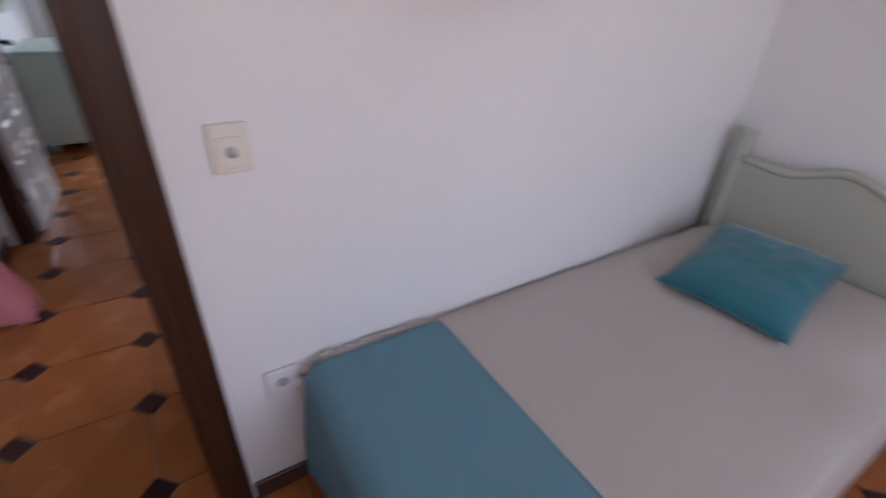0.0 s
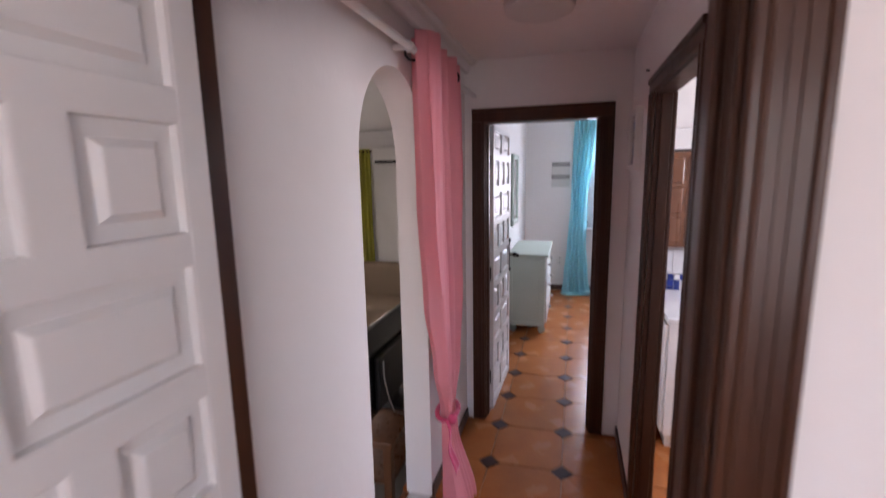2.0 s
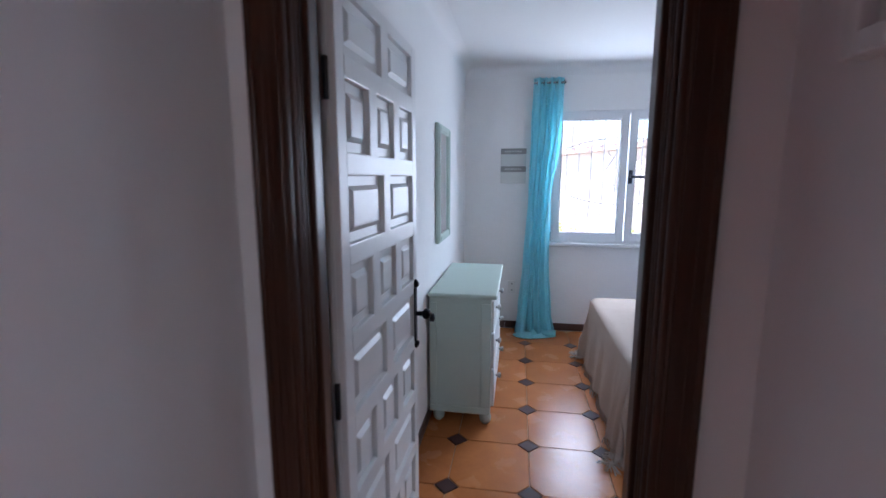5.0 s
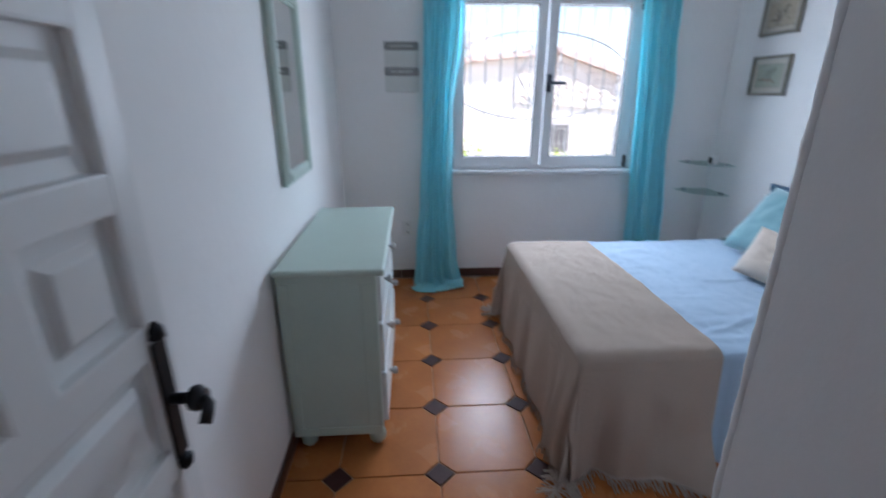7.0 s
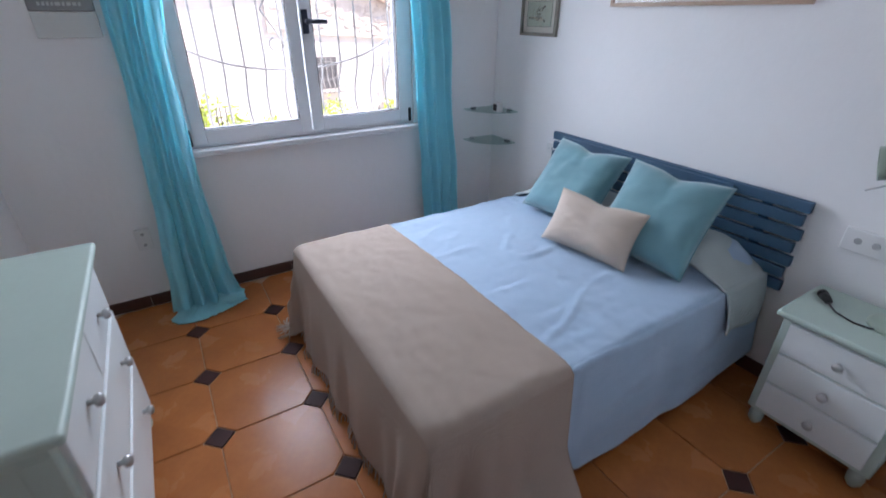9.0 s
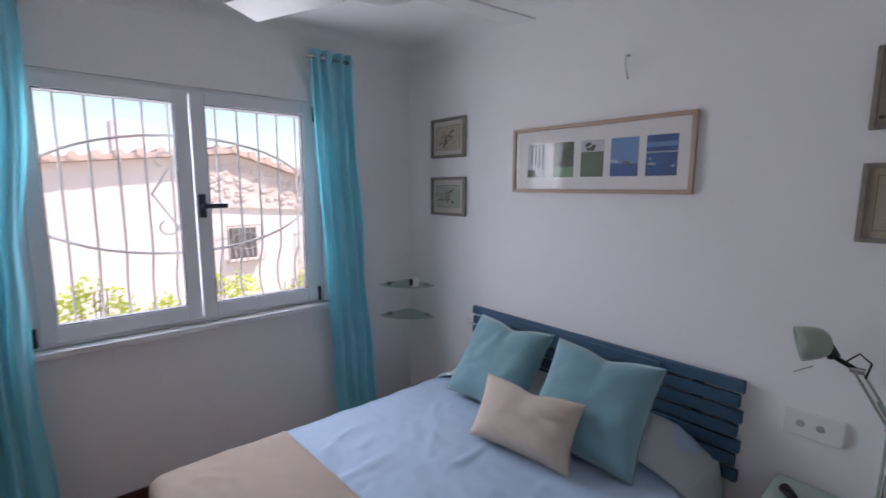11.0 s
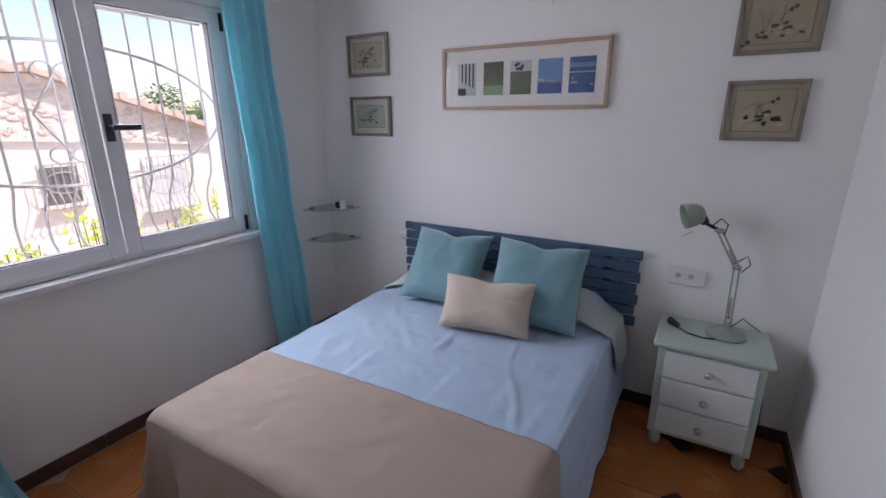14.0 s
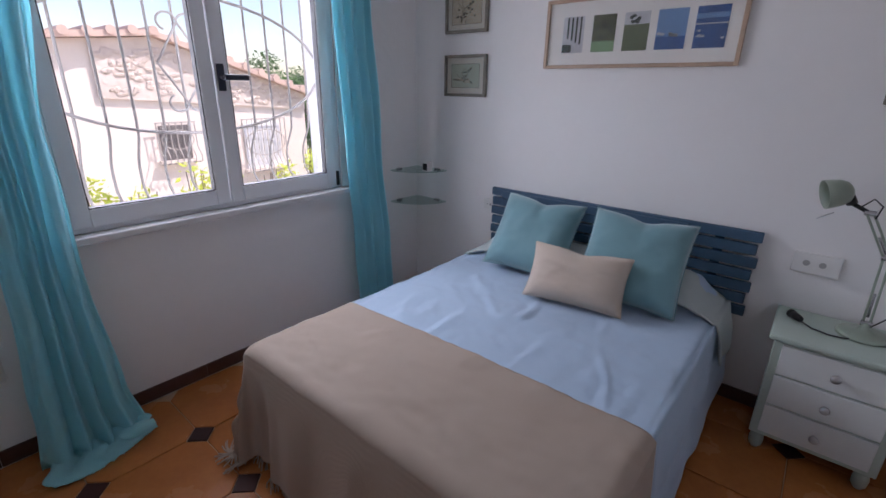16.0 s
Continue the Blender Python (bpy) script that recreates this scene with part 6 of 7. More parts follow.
# ---- living room ----
LZ = -0.32
curtain("curtain", "lime voile curtain at the living room window", M["limecurtain"], [(2.02, -4.32, -4.03, 4.42, 1), (1.2, -4.31, -4.04, 4.42, 1), (0.30, -4.32, -4.03, 4.42, 1)], 5, 0.025, seed=8, ncol=60, nrow=20, group="lime curtains")
curtain("curtain", "lime voile curtain at the living room window", M["limecurtain"], [(2.02, -2.83, -2.57, 4.42, 1), (1.2, -2.83, -2.57, 4.42, 1), (0.43, -2.84, -2.56, 4.42, 1)], 5, 0.025, seed=9, ncol=60, nrow=20, group="lime curtains")
rd = thing("curtain_rod", (-3.4, 4.42, 1.97), "dark wooden curtain pole over the window", "curtain rod")
part("pole", rod(bmesh.new(), (-4.36, 4.42, 1.986), (-2.5, 4.42, 1.986), 0.014, 12), M["darkwood"], rd, smooth=True)
for x in (-4.37, -2.49):
    part("finial", lathem([(0.004, -0.03), (0.022, -0.012), (0.022, 0.012), (0.004, 0.03)], (x, 4.42, 1.986), 12, "x"), M["darkwood"], rd, smooth=True)
for x in (-4.15, -2.7):
    part("bracket", boxm(x, 4.42, 1.976, x + 0.015, 4.499, 1.996), M["darkwood"], rd)


def sofa(name, label, cover, stripes=False):
    """A covered sofa facing -y, 1.9 m wide, at the origin."""
    s = thing(name, (0, 0, 0), label, "sofa")
    bm = bmesh.new()
    box(bm, -0.95, -0.45, 0.03, 0.95, 0.30, 0.40, 0.07, 4)
    part("seat", bm, cover, s, smooth=True)
    part("backrest", boxm(-0.92, 0.10, 0.36, 0.92, 0.31, 0.84, 0.07, seg=4), cover, s, smooth=True)
    if stripes:
        for x in (-0.62, -0.1, 0.42):
            def st(u, v, x=x):
                yy = 0.15 - 0.602 * min(1, v * 1.6)
                z_ = 0.407 if v < 0.625 else 0.407 - (v - 0.625) * 0.9
                return (x + 0.16 * u, yy - (0.006 if v >= 0.625 else 0), z_)
            thicken(part("stripe", sheet(bmesh.new(), st, 4, 24), M["bluestripe"], s, "blue woven stripe"), 0.004)
    else:
        bm = bmesh.new()
        for k in range(120):
            xx = -0.94 + k * 1.88 / 119
            tube(bm, [(xx, -0.452, 0.06), (xx + rl0.uniform(-0.006, 0.006), -0.458, 0.03), (xx + rl0.uniform(-0.008, 0.008), -0.462, 0.005)], 0.003, 4)
        tagged(part("fringe", bm, cover, s), kind="stuff")
    for x in (-0.85, 0.85):
        for y in (-0.38, 0.24):
            part("foot", boxm(x - 0.03, y - 0.03, 0.0, x + 0.03, y + 0.03, 0.035), M["darkwood"], s)
    return s


rl0 = random.Random(5)
so = sofa("sofa", "tan covered sofa under the living room window", M["sofa"])
so.matrix_basis = pose(-2.74, 4.18, LZ, 0, 0, 0)
so2 = sofa("sofa", "pale grey sofa throw with blue stripes", M["greysofa"], True)
so2.matrix_basis = pose(-4.17, 2.36, LZ, 0, 0, 106)
M["print"] = mat("black and cream printed cotton", (0.50, 0.44, 0.36), 0.9, var=0.2, fine=140)


def printed(label, m, w_, h_, seed, dark):
    c = make_cushion(label, M["print"], m, w_, h_, 0.14, seed)
    cov = c.children[0]
    bm = bmesh.new()
    r = random.Random(seed)
    for i in range(9):
        for j in range(4):
            if r.random() < 0.85:
                x, y = -w_ * 0.42 + i * w_ * 0.105, -h_ * 0.38 + j * h_ * 0.25
                u, v = 2 * x / w_, 2 * y / h_
                z_ = 0.07 * max(0, (1 - u ** 4) * (1 - v ** 4)) ** 0.62 + 0.011
                box(bm, x - w_ * 0.03, y - h_ * 0.08, z_ - 0.004, x + w_ * 0.03, y + h_ * 0.08, z_ + 0.002)
    bmesh.ops.translate(bm, verts=bm.verts, vec=c.location)
    tagged(part("printed_bars", bm, dark, cov), kind="stuff")


printed("cream oblong cushion with brown printed bars", basis((-3.28, 4.02, 0.235), (1, 0.05, 0), (0.0, 0.45, 0.9)), 0.58, 0.28, 12, M["ink"])
make_cushion("lime green cushion on the tan sofa", M["lime"], basis((-3.33, 4.20, 0.30), (1, 0.0, 0), (0.0, 0.30, 0.95)), 0.42, 0.36, 0.13, 13)
printed("black and white patterned cushion on the grey sofa", basis((-4.10, 2.62, 0.30), (-0.28, 0.95, 0.0), (-0.55, -0.15, 0.82)), 0.48, 0.46, 17, M["black"])
ct = thing("sideboard", (-4.45, 4.1, LZ), "low sideboard covered with dark red brown cloth", "cabinet")
part("carcass", boxm(-5.1, 3.80, LZ + 0.002, -3.82, 4.46, 0.32, 0.01), M["midwood"], ct)
def drape(u, v):
    x = -5.14 + 1.36 * u
    y, z, k = across(v, 3.77, 4.46, 0.332, (-0.22, 0.1), 0.02)
    return (x, min(4.49, y + 0.02 * k * math.sin(x * 15)), z)
thicken(part("cloth", sheet(bmesh.new(), drape, 60, 40), M["cloth"], ct, "dark red brown cloth", smooth=True), 0.005)
tl_ = thing("table_lamp", (-4.42, 4.05, 0.34), "turned wooden table lamp with a linen shade", "lamp")
part("stand", lathem([(0.085, 0.338), (0.085, 0.355), (0.03, 0.37), (0.022, 0.43), (0.04, 0.47), (0.024, 0.51), (0.036, 0.59), (0.022, 0.65), (0.034, 0.71), (0.02, 0.77), (0.028, 0.82), (0.015, 0.88), (0.012, 1.0)], (-4.42, 4.05, 0), 18), M["darkwood"], tl_, smooth=True)
part("shade", lathem([(0.24, 0.905), (0.25, 0.90), (0.16, 1.275), (0.15, 1.27)], (-4.42, 4.05, 0), 32), M["shade"], tl_, "brown grey linen shade", smooth=True)
TX_, TY_ = -2.93, 2.69
ctb = thing("coffee_table", (TX_, TY_, LZ), "oval honey pine coffee table with turned legs", "table")
bm = bmesh.new()
n = 40
def oval(k, s=1.0):
    a = 2 * math.pi * k / n
    c_, s_ = math.cos(a), math.sin(a)
    return (TX_ + s * 0.58 * math.copysign(abs(c_) ** 0.55, c_), TY_ + s * 0.29 * math.copysign(abs(s_) ** 0.55, s_))
rings = [[bm.verts.new((*oval(k, s), z)) for k in range(n)] for s, z in ((0.97, 0.080), (1.0, 0.088), (1.0, 0.102), (0.985, 0.11))]
for a, b in zip(rings, rings[1:]):
    for k in range(n):
        bm.faces.new((a[k], a[(k + 1) % n], b[(k + 1) % n], b[k]))
bm.faces.new(rings[0][::-1])
bm.faces.new(rings[-1])
part("tabletop", bm, M["pine"], ctb)
part("apron", boxm(TX_ - 0.50, TY_ - 0.245, -0.02, TX_ + 0.50, TY_ + 0.245, 0.079, 0.006), M["pine"], ctb)
for x in (TX_ - 0.48, TX_ + 0.48):
    for y in (TY_ - 0.22, TY_ + 0.22):
        part("leg", lathem([(0.02, LZ + 0.002), (0.03, LZ + 0.03), (0.022, LZ + 0.08), (0.034, LZ + 0.14), (0.034, LZ + 0.2), (0.024, LZ + 0.25), (0.034, LZ + 0.29), (0.034, LZ + 0.31)], (x, y, 0), 14), M["pine"], ctb, smooth=True)
for y in (TY_ - 0.22, TY_ + 0.22):
    part("stretcher", boxm(TX_ - 0.48, y - 0.015, LZ + 0.14, TX_ + 0.48, y + 0.015, LZ + 0.175, 0.004), M["pine"], ctb)
def run_fn(u, v):
    x = TX_ - 0.46 + 1.10 * u
    z = 0.116 + 0.002 * wob(u * 8, v * 6, 0, 1)
    lim = TX_ + 0.585
    if x > TX_ + 0.5:
        z -= (x - TX_ - 0.5) * 0.1
    yy = TY_ - 0.20 + 0.40 * v
    return (min(x, lim + 0.02), yy, z if x < lim else z - (x - lim) * 1.2)
rn = thing("table_runner", (TX_, TY_, 0.113), "ivory runner with dark stitched border", "runner")
thicken(part("runner_cloth", sheet(bmesh.new(), run_fn, 40, 14), M["lace"], rn, smooth=True), 0.003)
bm = bmesh.new()
for k in range(17):
    for y in (TY_ - 0.16, TY_ + 0.16):
        box(bm, TX_ - 0.43 + k * 0.05, y - 0.008, 0.1185, TX_ - 0.403 + k * 0.05, y + 0.008, 0.1205)
tagged(part("stitched_border", bm, M["ink"], rn), kind="stuff")
PX_, PY_ = -2.86, 2.60
po = thing("plant_pot", (PX_, PY_, 0.12), "ochre painted plant pot with dark zigzag pattern", "plant pot")
part("pot", lathem([(0.075, 0.121), (0.085, 0.13), (0.108, 0.22), (0.12, 0.222), (0.122, 0.255), (0.11, 0.257), (0.10, 0.235), (0.01, 0.232)], (PX_, PY_, 0), 28), M["ochre"], po, smooth=True)
bm = bmesh.new()
for k in range(10):
    a = 2 * math.pi * k / 10
    for sgn in (-1, 1):
        rod(bm, Vector((PX_ + 0.088 * math.cos(a), PY_ + 0.088 * math.sin(a), 0.14)), Vector((PX_ + 0.106 * math.cos(a + sgn * 0.26), PY_ + 0.106 * math.sin(a + sgn * 0.26), 0.205)), 0.006, 5)
tagged(part("zigzag", bm, M["ink"], po), kind="stuff")
bm = bmesh.new()
for k in range(26):
    a, l = 2.4 * k, 0.08 + 0.06 * (k % 4) / 3
    q0 = Vector((PX_ + 0.06 * math.cos(a), PY_ + 0.06 * math.sin(a), 0.235))
    tube(bm, [q0, q0 + Vector((0.02 * math.cos(a), 0.02 * math.sin(a), l * 0.7)), q0 + Vector((0.06 * math.cos(a), 0.06 * math.sin(a), l))], 0.006, 5)
part("plant", bm, M["soil"], po, "dark withered plant")
tc_ = thing("tv_table", (-1.22, 1.6, LZ), "dark brown wooden television table", "table")
part("tabletop", boxm(-1.42, 1.05, 0.10, -0.95, 2.15, 0.14, 0.006), M["midwood"], tc_)
part("shelf", boxm(-1.40, 1.08, -0.15, -0.97, 2.12, -0.12, 0.004), M["midwood"], tc_)
for x in (-1.38, -0.99):
    for y in (1.09, 2.11):
        part("leg", boxm(x - 0.025, y - 0.025, LZ + 0.002, x + 0.025, y + 0.025, 0.10, 0.003), M["midwood"], tc_)
tv = thing("television", (-1.15, 1.55, 0.14), "black flat television seen from behind", "television")
bm = boxm(-1.165, 1.07, 0.20, -1.124, 2.05, 0.77, 0.008)
part("housing", bm, M["screen"], tv)
part("back_cover", boxm(-1.125, 1.22, 0.24, -1.085, 1.9, 0.58, 0.015), M["black"], tv)
part("stand", boxm(-1.25, 1.42, 0.141, -1.02, 1.70, 0.16, 0.006), M["black"], tv)
part("neck", boxm(-1.16, 1.50, 0.16, -1.13, 1.62, 0.24, 0.004), M["black"], tv)
part("cable", tube(bmesh.new(), [(-1.075, 1.26, 0.55), (-1.068, 1.25, 0.45), (-1.06, 1.29, 0.30), (-1.05, 1.34, 0.18), (-1.0, 1.38, 0.145)], 0.005, 6), M["grille"], tv, "white cable", smooth=True)
fan = thing("ceiling_fan", (-3.28, 2.13, 1.9), "white ceiling fan with brown blades at rest", "ceiling fan")
part("rod", rod(bmesh.new(), (-3.28, 2.13, 2.05), (-3.28, 2.13, 2.255), 0.014, 12), M["fanwhite"], fan)
part("motor", lathem([(0.04, 1.93), (0.11, 1.95), (0.13, 1.99), (0.11, 2.04), (0.04, 2.06)], (-3.28, 2.13, 0), 24), M["fanwhite"], fan, smooth=True)
part("light_bowl", lathem([(0.01, 1.85), (0.06, 1.87), (0.085, 1.92), (0.07, 1.935)], (-3.28, 2.13, 0), 20), M["opal"], fan, smooth=True)
for k in range(4):
    bm = boxm(0.10, -0.015, 1.985, 0.2, 0.015, 1.992)
    box(bm, 0.18, -0.065, 1.984, 0.62, 0.065, 1.993, 0.003)
    for v in bm.verts:
        v.co.z += v.co.y * 0.2
    bmesh.ops.transform(bm, matrix=pose(-3.28, 2.13, 0, 0, 0, 114 + 90 * k), verts=bm.verts)
    part("blade", bm, M["midwood"] if k % 2 == 0 else M["fanwhite"], fan)
ws = thing("wall_shelf", (-5.28, 3.3, 1.215), "short black wooden wall shelf", "shelf")
part("board", boxm(-5.299, 3.02, 1.21, -5.12, 3.56, 1.24, 0.004), M["black"], ws)
part("bracket", boxm(-5.299, 3.10, 1.13, -5.27, 3.46, 1.209, 0.004), M["black"], ws)
bm = boxm(-5.235, 3.13, 1.36, -5.185, 3.38, 1.45, 0.022, seg=3)
for y in (3.15, 3.36):
    rod(bm, (-5.21, y, 1.242), (-5.21, y, 1.38), 0.014, 8)
rod(bm, (-5.21, 3.36, 1.42), (-5.21, 3.43, 1.53), 0.028, 8, 0.02)
rod(bm, (-5.21, 3.42, 1.53), (-5.21, 3.48, 1.49), 0.022, 8, 0.013)
solo("figurine", bm, M["black"], (-5.21, 3.26, 1.242), "black carved animal figurine on the wall shelf", "figurine", smooth=True)
pw_ = thing("wall_shelf", (-5.28, 4.17, 0.98), "pale painted wall ledge in the corner", "shelf")
part("board", boxm(-5.299, 3.95, 0.98, -5.16, 4.38, 1.00, 0.004), M["paper"], pw_)
part("back_panel", boxm(-5.299, 3.95, 1.001, -5.285, 4.38, 1.13, 0.004), M["paper"], pw_)
ac = thing("air_conditioner", (-2.1, 4.4, 1.81), "white wall-mounted air conditioner", "air conditioner")
part("casing", boxm(-2.50, 4.30, 1.81, -1.70, 4.499, 2.04, 0.03, seg=4), M["socket"], ac)
part("outlet", boxm(-2.45, 4.288, 1.83, -1.75, 4.302, 1.865, 0.003), M["black"], ac)

# ---- outside the bedroom window ----
tagged(part("ground", boxm(-400, -400, -2.2, 400, 400, -1.9), M["ground"]), "dry pale ground around the houses", "ground", kind="structure")
# glass of the far window is one opaque grey
M["greypane"] = mat("opaque grey window pane", (0.16, 0.15, 0.15), 0.3, var=0.2)
hs = thing("house", (4.0, 15.0, -1.9), "pinkish white house with rubble stone gable and barred windows", "house")
def prism(bm, poly, y0, y1):
    a = [bm.verts.new((x, y0, z)) for x, z in poly]
    b = [bm.verts.new((x, y1, z)) for x, z in poly]
    bm.faces.new(a)
    bm.faces.new(b[::-1])
    for i in range(len(poly)):
        j = (i + 1) % len(poly)
        bm.faces.new((a[j], a[i], b[i], b[j]))
    bmesh.ops.recalc_face_normals(bm, faces=bm.faces)
    return bm
part("wall", prism(bmesh.new(), [(-4.5, -1.9), (6.45, -1.9), (6.45, 1.30), (3.3, 2.30), (-4.5, 1.55)], 13.0, 20.0), M["facade"], hs)
part("stone_gable", prism(bmesh.new(), [(2.35, 1.25), (6.43, 0.98), (6.43, 1.31), (3.3, 2.30), (2.35, 2.20)], 12.93, 13.0), M["rubble"], hs, "weathered rubble stone")
rs = random.Random(3)
stb = bmesh.new()
bmesh.ops.create_icosphere(stb, subdivisions=1, radius=0.5)
stm = bpy.data.meshes.new("stone")
stb.to_mesh(stm)
stb.free()
stm.materials.append(M["rubble"])
placed = 0
while placed < 150:
    x = rs.uniform(2.45, 6.3)
    top = 2.2 if x < 3.3 else 2.30 - (x - 3.3) * 0.314
    lowz = 1.27 - (x - 2.35) * 0.066
    z = rs.uniform(lowz + 0.06, top - 0.06)
    st = new("stone", stm)
    st.parent = hs
    st.location = Vector((x, 12.935, z)) - hs.location
    st.scale = (rs.uniform(0.12, 0.3), 0.07, rs.uniform(0.08, 0.16))
    st.rotation_euler = (0, rs.uniform(-0.3, 0.3), 0)
    placed += 1
def slope(bm, x0, z0, x1, z1, y0, y1, t=0.1):
    return prism(bm, [(x0, z0), (x1, z1), (x1, z1 + t), (x0, z0 + t)], y0, y1)
rf_ = part("roof", slope(slope(bmesh.new(), -4.7, 1.53, 3.3, 2.31, 12.75, 20.2), 3.3, 2.31, 6.65, 1.24, 12.75, 20.2), M["rooftile"], hs, "faded clay roof")
for k in range(34):
    x0 = -4.6 + k * 0.33
    z0 = 1.54 + (x0 + 4.7) * 0.0975 if x0 < 3.3 else 2.31 - (x0 - 3.3) * 0.3194
    part("ridge_tile", rod(bmesh.new(), (x0, 12.72, z0 + 0.09), (x0, 13.6, z0 + 0.09), 0.08, 8), M["rooftile"], rf_)
part("chimney", boxm(1.35, 14.0, 1.9, 1.95, 14.6, 2.95, 0.03), M["facade"], hs)
for x0, x1, z0, z1 in ((3.18, 3.72, 0.08, 0.74), (4.86, 5.72, -0.28, 0.74)):
    wv = part("window", boxm(x0, 12.955, z0, x1, 12.995, z1, 0.005), M["pvc"] if x0 > 4 else M["greypane"], hs, "small barred window")
    part("sill", boxm(x0 - 0.08, 12.86, z0 - 0.07, x1 + 0.08, 12.999, z0), M["facade"], wv)
    bm = bmesh.new()
    k = max(5, round((x1 - x0 + 0.16) / 0.11))
    for i in range(k + 1):
        xx = x0 - 0.08 + (x1 - x0 + 0.16) * i / k
        tube(bm, [(xx, 12.86, z1 + 0.06), (xx, 12.86, z0 + 0.25), (xx, 12.72, z0 + 0.08), (xx, 12.74, z0 - 0.04), (xx, 12.86, z0 - 0.07)], 0.011, 5)
    for zz_ in (z1 + 0.06, z0 - 0.06):
        rod(bm, (x0 - 0.1, 12.86, zz_), (x1 + 0.1, 12.86, zz_), 0.012, 5)
    tube(bm, [((x0 + x1) / 2 + (x1 - x0) * 0.55 * math.cos(a), 12.85, (z0 + z1) / 2 + 0.06 + (z1 - z0) * 0.28 * math.sin(a)) for a in [2 * math.pi * i / 20 for i in range(21)]], 0.01, 5)
    part("grille", bm, M["grille"], wv)


def leaves(bm, c, r, count, size, rnd):
    for _ in range(count):
        d = Vector((rnd.gauss(0, 1), rnd.gauss(0, 1), rnd.gauss(0, 1))).normalized() * (rnd.random() ** 0.45)
        p = Vector(c) + Vector((d.x * r[0], d.y * r[1], d.z * r[2]))
        t = Vector((rnd.gauss(0, 1), rnd.gauss(0, 1), rnd.gauss(0, 0.6))).normalized()
        n_ = t.orthogonal().normalized()
        l = size * rnd.uniform(0.6, 1.3)
        vs = [bm.verts.new(q) for q in (p - t * l, p + n_ * l * 0.4, p + t * l, p - n_ * l * 0.4)]
        bm.faces.new(vs)


rl = random.Random(21)
def bush(x, y, z0, z1, r, label, m, count=500, size=0.03):
    b = thing("bush", (x, y, z0), label, "bush", "garden bushes")
    bm = bmesh.new()
    for k in range(5):
        rod(bm, (x, y, z0), (x + rl.uniform(-r, r) * 0.6, y + rl.uniform(-r, r) * 0.6, z1 - 0.1), 0.014, 6, 0.004)
    part("stem", bm, M["bark"], b)
    bm = bmesh.new()
    for k in range(9):
        cz = z1 - 0.12 - rl.random() * min(1.4, (z1 - z0)) * 0.6
        leaves(bm, (x + rl.uniform(-r, r) * 0.7, y + rl.uniform(-r, r) * 0.7, cz), (r * 0.5, r * 0.5, 0.16), count // 9, size, rl)
    tagged(part("leaf_clump", bm, m, b), kind="stuff")


bush(0.50, 6.75, -1.9, 1.00, 0.22, "yellow green garden bush below the window", M["limeleaf"])
bush(0.95, 6.95, -1.9, 0.80, 0.25, "yellow green garden bush below the window", M["limeleaf"])
bush(1.45, 7.0, -1.9, 0.93, 0.30, "yellow green garden bush below the window", M["limeleaf"])
bush(2.15, 7.2, -1.9, 0.80, 0.25, "yellow green garden bush below the window", M["limeleaf"])
bush(3.2, 8.0, -1.9, 0.85, 0.35, "yellow green garden bush by the path", M["limeleaf"], 700)


def tree(x, y, hgt, r, label, m, seed):
    rt_ = random.Random(seed)
    t = thing("tree", (x, y, -1.9), label, "tree")
    bm = bmesh.new()
    tube_pts = [Vector((x, y, -1.9)), Vector((x + 0.1, y, -1.9 + hgt * 0.3)), Vector((x - 0.05, y + 0.1, -1.9 + hgt * 0.6))]
    for a, b, ra, rb in ((0, 1, 0.16, 0.12), (1, 2, 0.12, 0.08)):
        rod(bm, tube_pts[a], tube_pts[b], ra, 8, rb)
    tips = []
    for k in range(9):
        a = 2.4 * k
        e = tube_pts[1 + k % 2] + Vector((math.cos(a) * r * 0.75, math.sin(a) * r * 0.75, hgt * rt_.uniform(0.12, 0.38)))
        rod(bm, tube_pts[1 + k % 2], e, 0.05, 6, 0.015)
        tips.append(e)
    part("trunk", bm, M["bark"], t)
    bm = bmesh.new()
    for e in tips + [tube_pts[2] + Vector((0, 0, hgt * 0.25))]:
        leaves(bm, e, (r * 0.42, r * 0.42, r * 0.33), 420, 0.09, rt_)
    part("crown", bm, m, t)


tree(8.9, 15.5, 3.5, 1.5, "green garden tree behind the house", M["leaf"], 1)
tree(10.6, 19.0, 4.2, 1.8, "green garden tree behind the house", M["leaf"], 2)
tree(6.9, 11.2, 2.8, 0.9, "yellow green shrub tree beside the house", M["limeleaf"], 5)
# what the living room window shows
tree(-5.2, 9.2, 4.3, 1.0, "green garden tree outside the living room", M["leaf"], 3)
tree(-4.5, 7.6, 3.8, 0.9, "green garden tree outside the living room", M["leaf"], 4)
ho3 = thing("house", (-6.5, 10.5, -1.9), "cream rendered neighbouring house wall", "house")
part("wall", boxm(-9.5, 9.5, -1.9, -5.2, 13.5, 2.6), M["facade"], ho3)
part("roof", slope(bmesh.new(), -9.8, 2.6, -4.9, 3.3, 9.2, 13.8), M["rooftile"], ho3)

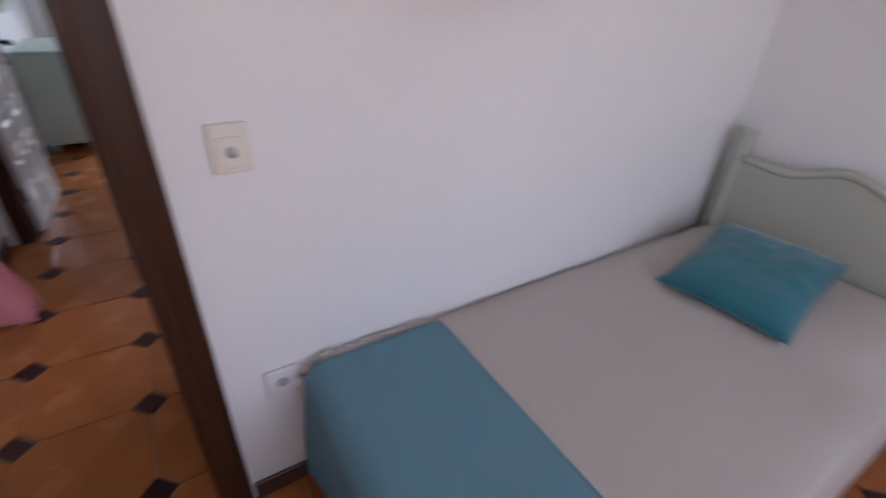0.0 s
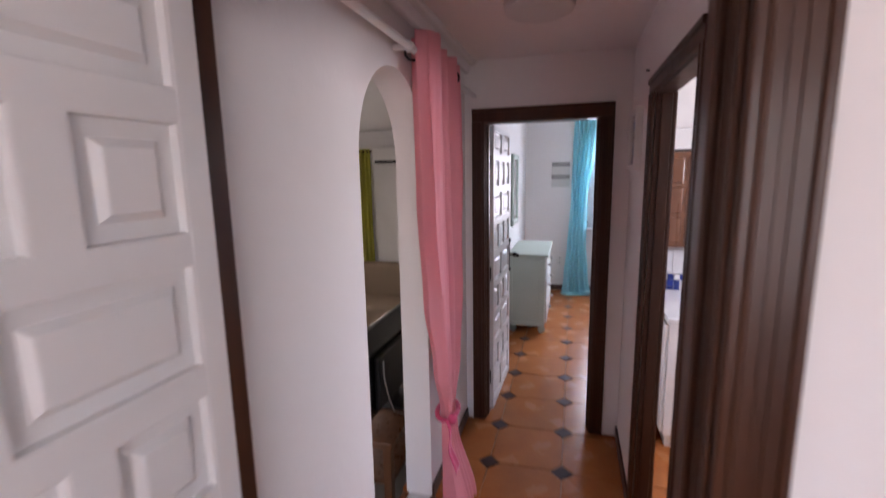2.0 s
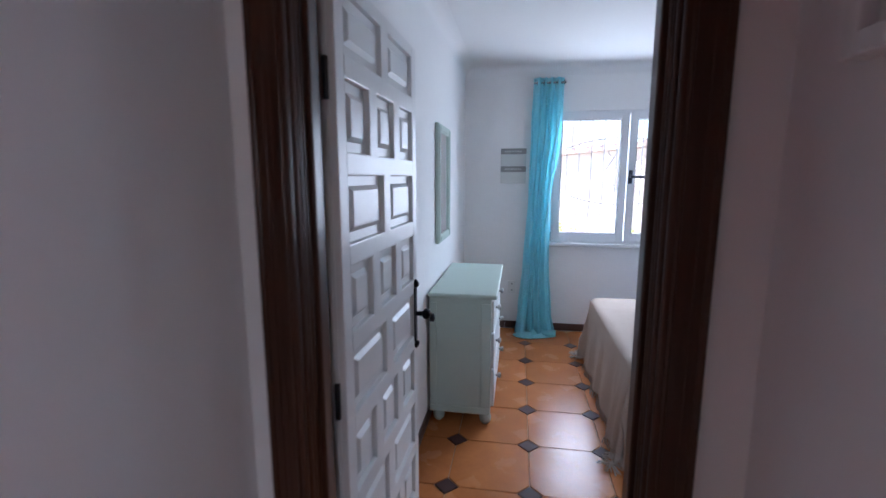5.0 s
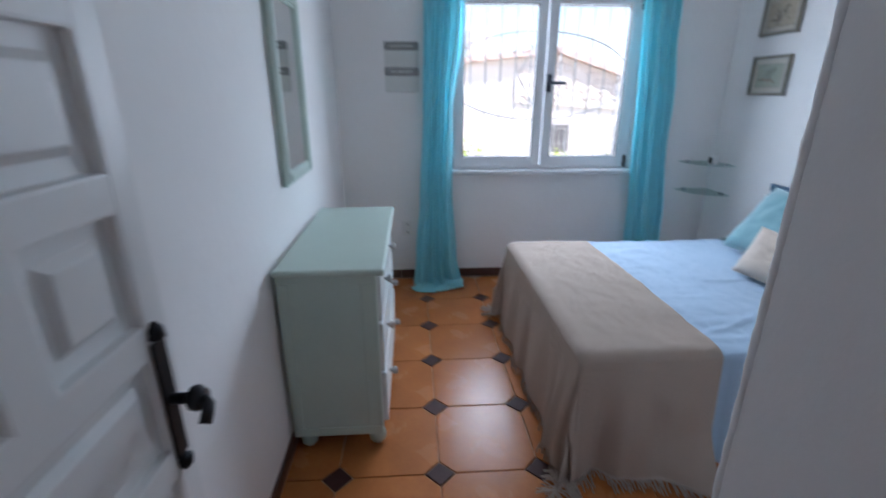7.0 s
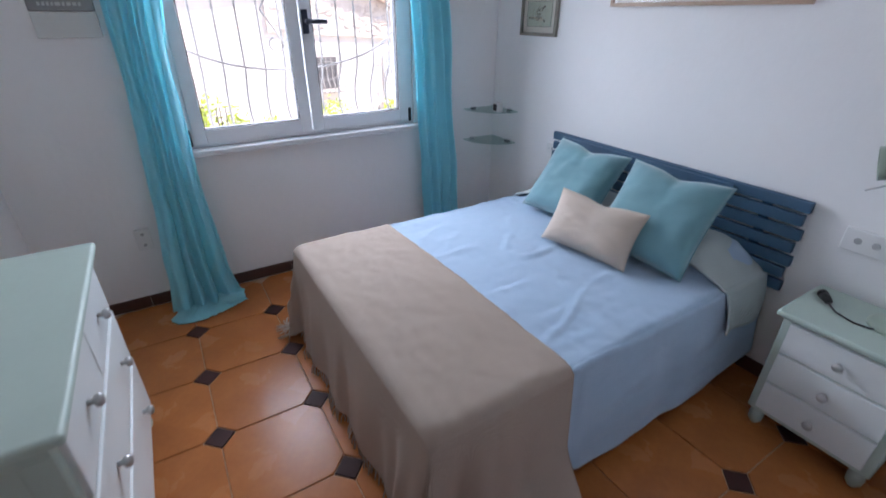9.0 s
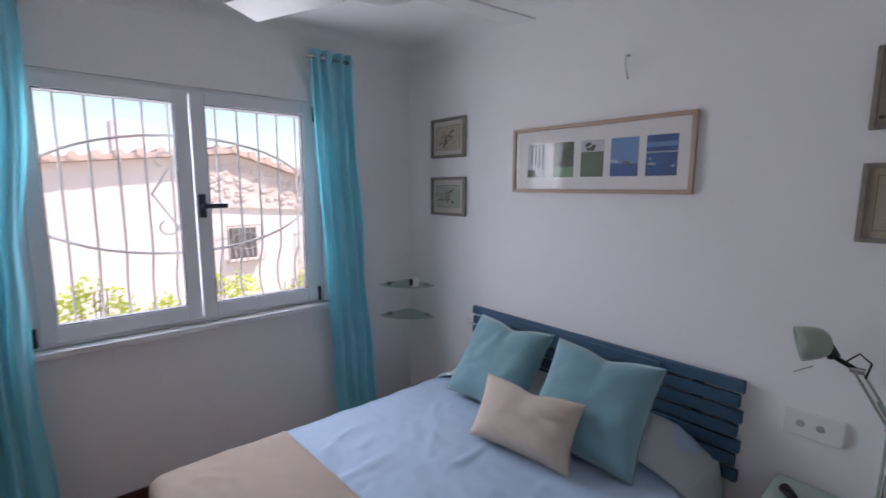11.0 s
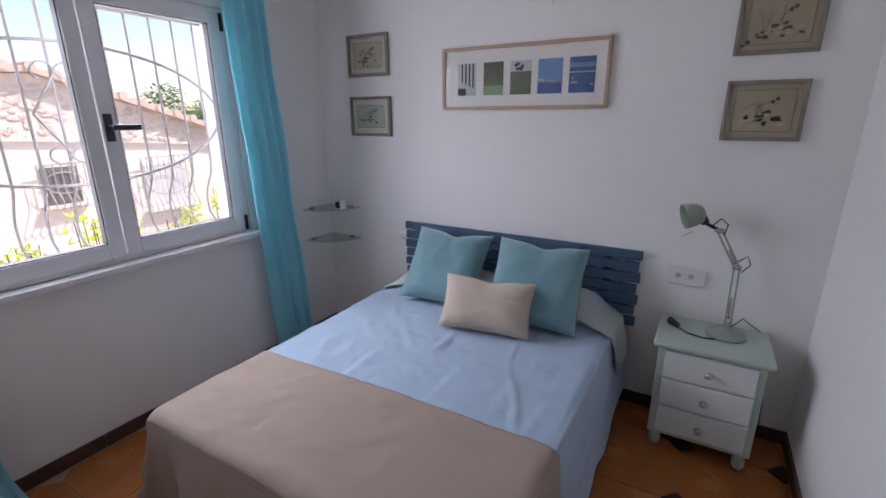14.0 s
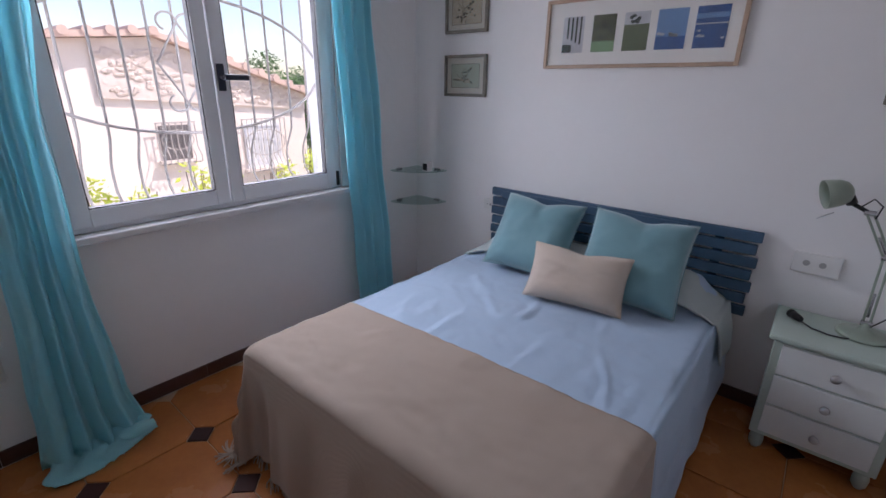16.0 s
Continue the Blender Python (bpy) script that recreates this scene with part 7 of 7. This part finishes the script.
# ---- floor tiles ----
P, Q = 0.415, 0.062
def octagon_mesh():
    bm = bmesh.new()
    hN, c, gp, bv = P / 2, Q, 0.0022, 0.002
    def ring(ins, z):
        k = hN - gp - ins
        cc = c + 0.4 * ins + 0.0012
        return [bm.verts.new((x, y, z)) for x, y in ((k - cc, -k), (k, -k + cc), (k, k - cc), (k - cc, k), (-k + cc, k), (-k, k - cc), (-k, -k + cc), (-k + cc, -k))]
    rs = [ring(0, -0.008), ring(0, -0.0018), ring(bv, 0.0)]
    for a, b in zip(rs, rs[1:]):
        for i in range(8):
            j = (i + 1) % 8
            bm.faces.new((a[i], a[j], b[j], b[i]))
    bm.faces.new(rs[-1])
    me = bpy.data.meshes.new("tile")
    bm.to_mesh(me)
    bm.free()
    me.materials.append(M["terra"])
    return me


def diamond_mesh():
    bm = bmesh.new()
    def ring(r, z):
        return [bm.verts.new((x * r, y * r, z)) for x, y in ((1, 0), (0, 1), (-1, 0), (0, -1))]
    rs = [ring(Q - 0.002, -0.008), ring(Q - 0.002, -0.0015), ring(Q - 0.0045, 0.0004)]
    for a, b in zip(rs, rs[1:]):
        for i in range(4):
            j = (i + 1) % 4
            bm.faces.new((a[i], a[j], b[j], b[i]))
    bm.faces.new(rs[-1])
    me = bpy.data.meshes.new("inset_tile")
    bm.to_mesh(me)
    bm.free()
    me.materials.append(M["inset"])
    return me


octa, diam = octagon_mesh(), diamond_mesh()
rt = random.Random(4)
for i in range(-1, 7):
    for j in range(-8, 13):
        x, y = (i - 0.5) * P, (j + 0.5) * P
        if x < -0.75 or x > 2.45 or y > 5.3:
            continue
        t = new("tile", octa)
        t.parent = fl
        t.location = (x, y, rt.uniform(-0.0006, 0.0006))
        t.rotation_euler = (rt.uniform(-0.0012, 0.0012), rt.uniform(-0.0012, 0.0012), math.pi / 2 * rt.randrange(4))
for i in range(-1, 6):
    for j in range(-7, 13):
        t = new("inset_tile", diam)
        t.parent = fl
        t.location = (i * P, j * P, 0)
tile_l = boxm(-0.197, -0.197, -0.008, 0.197, 0.197, 0.0, 0.002, seg=1)
tl = bpy.data.meshes.new("living_tile")
tile_l.to_mesh(tl)
tile_l.free()
tl.materials.append(M["greytile"])
for i in range(11):
    for j in range(17):
        t = new("floor_tile", tl)
        t.parent = living_floor
        t.location = (-1.0 - i * 0.4, -2.3 + j * 0.4, -0.32)
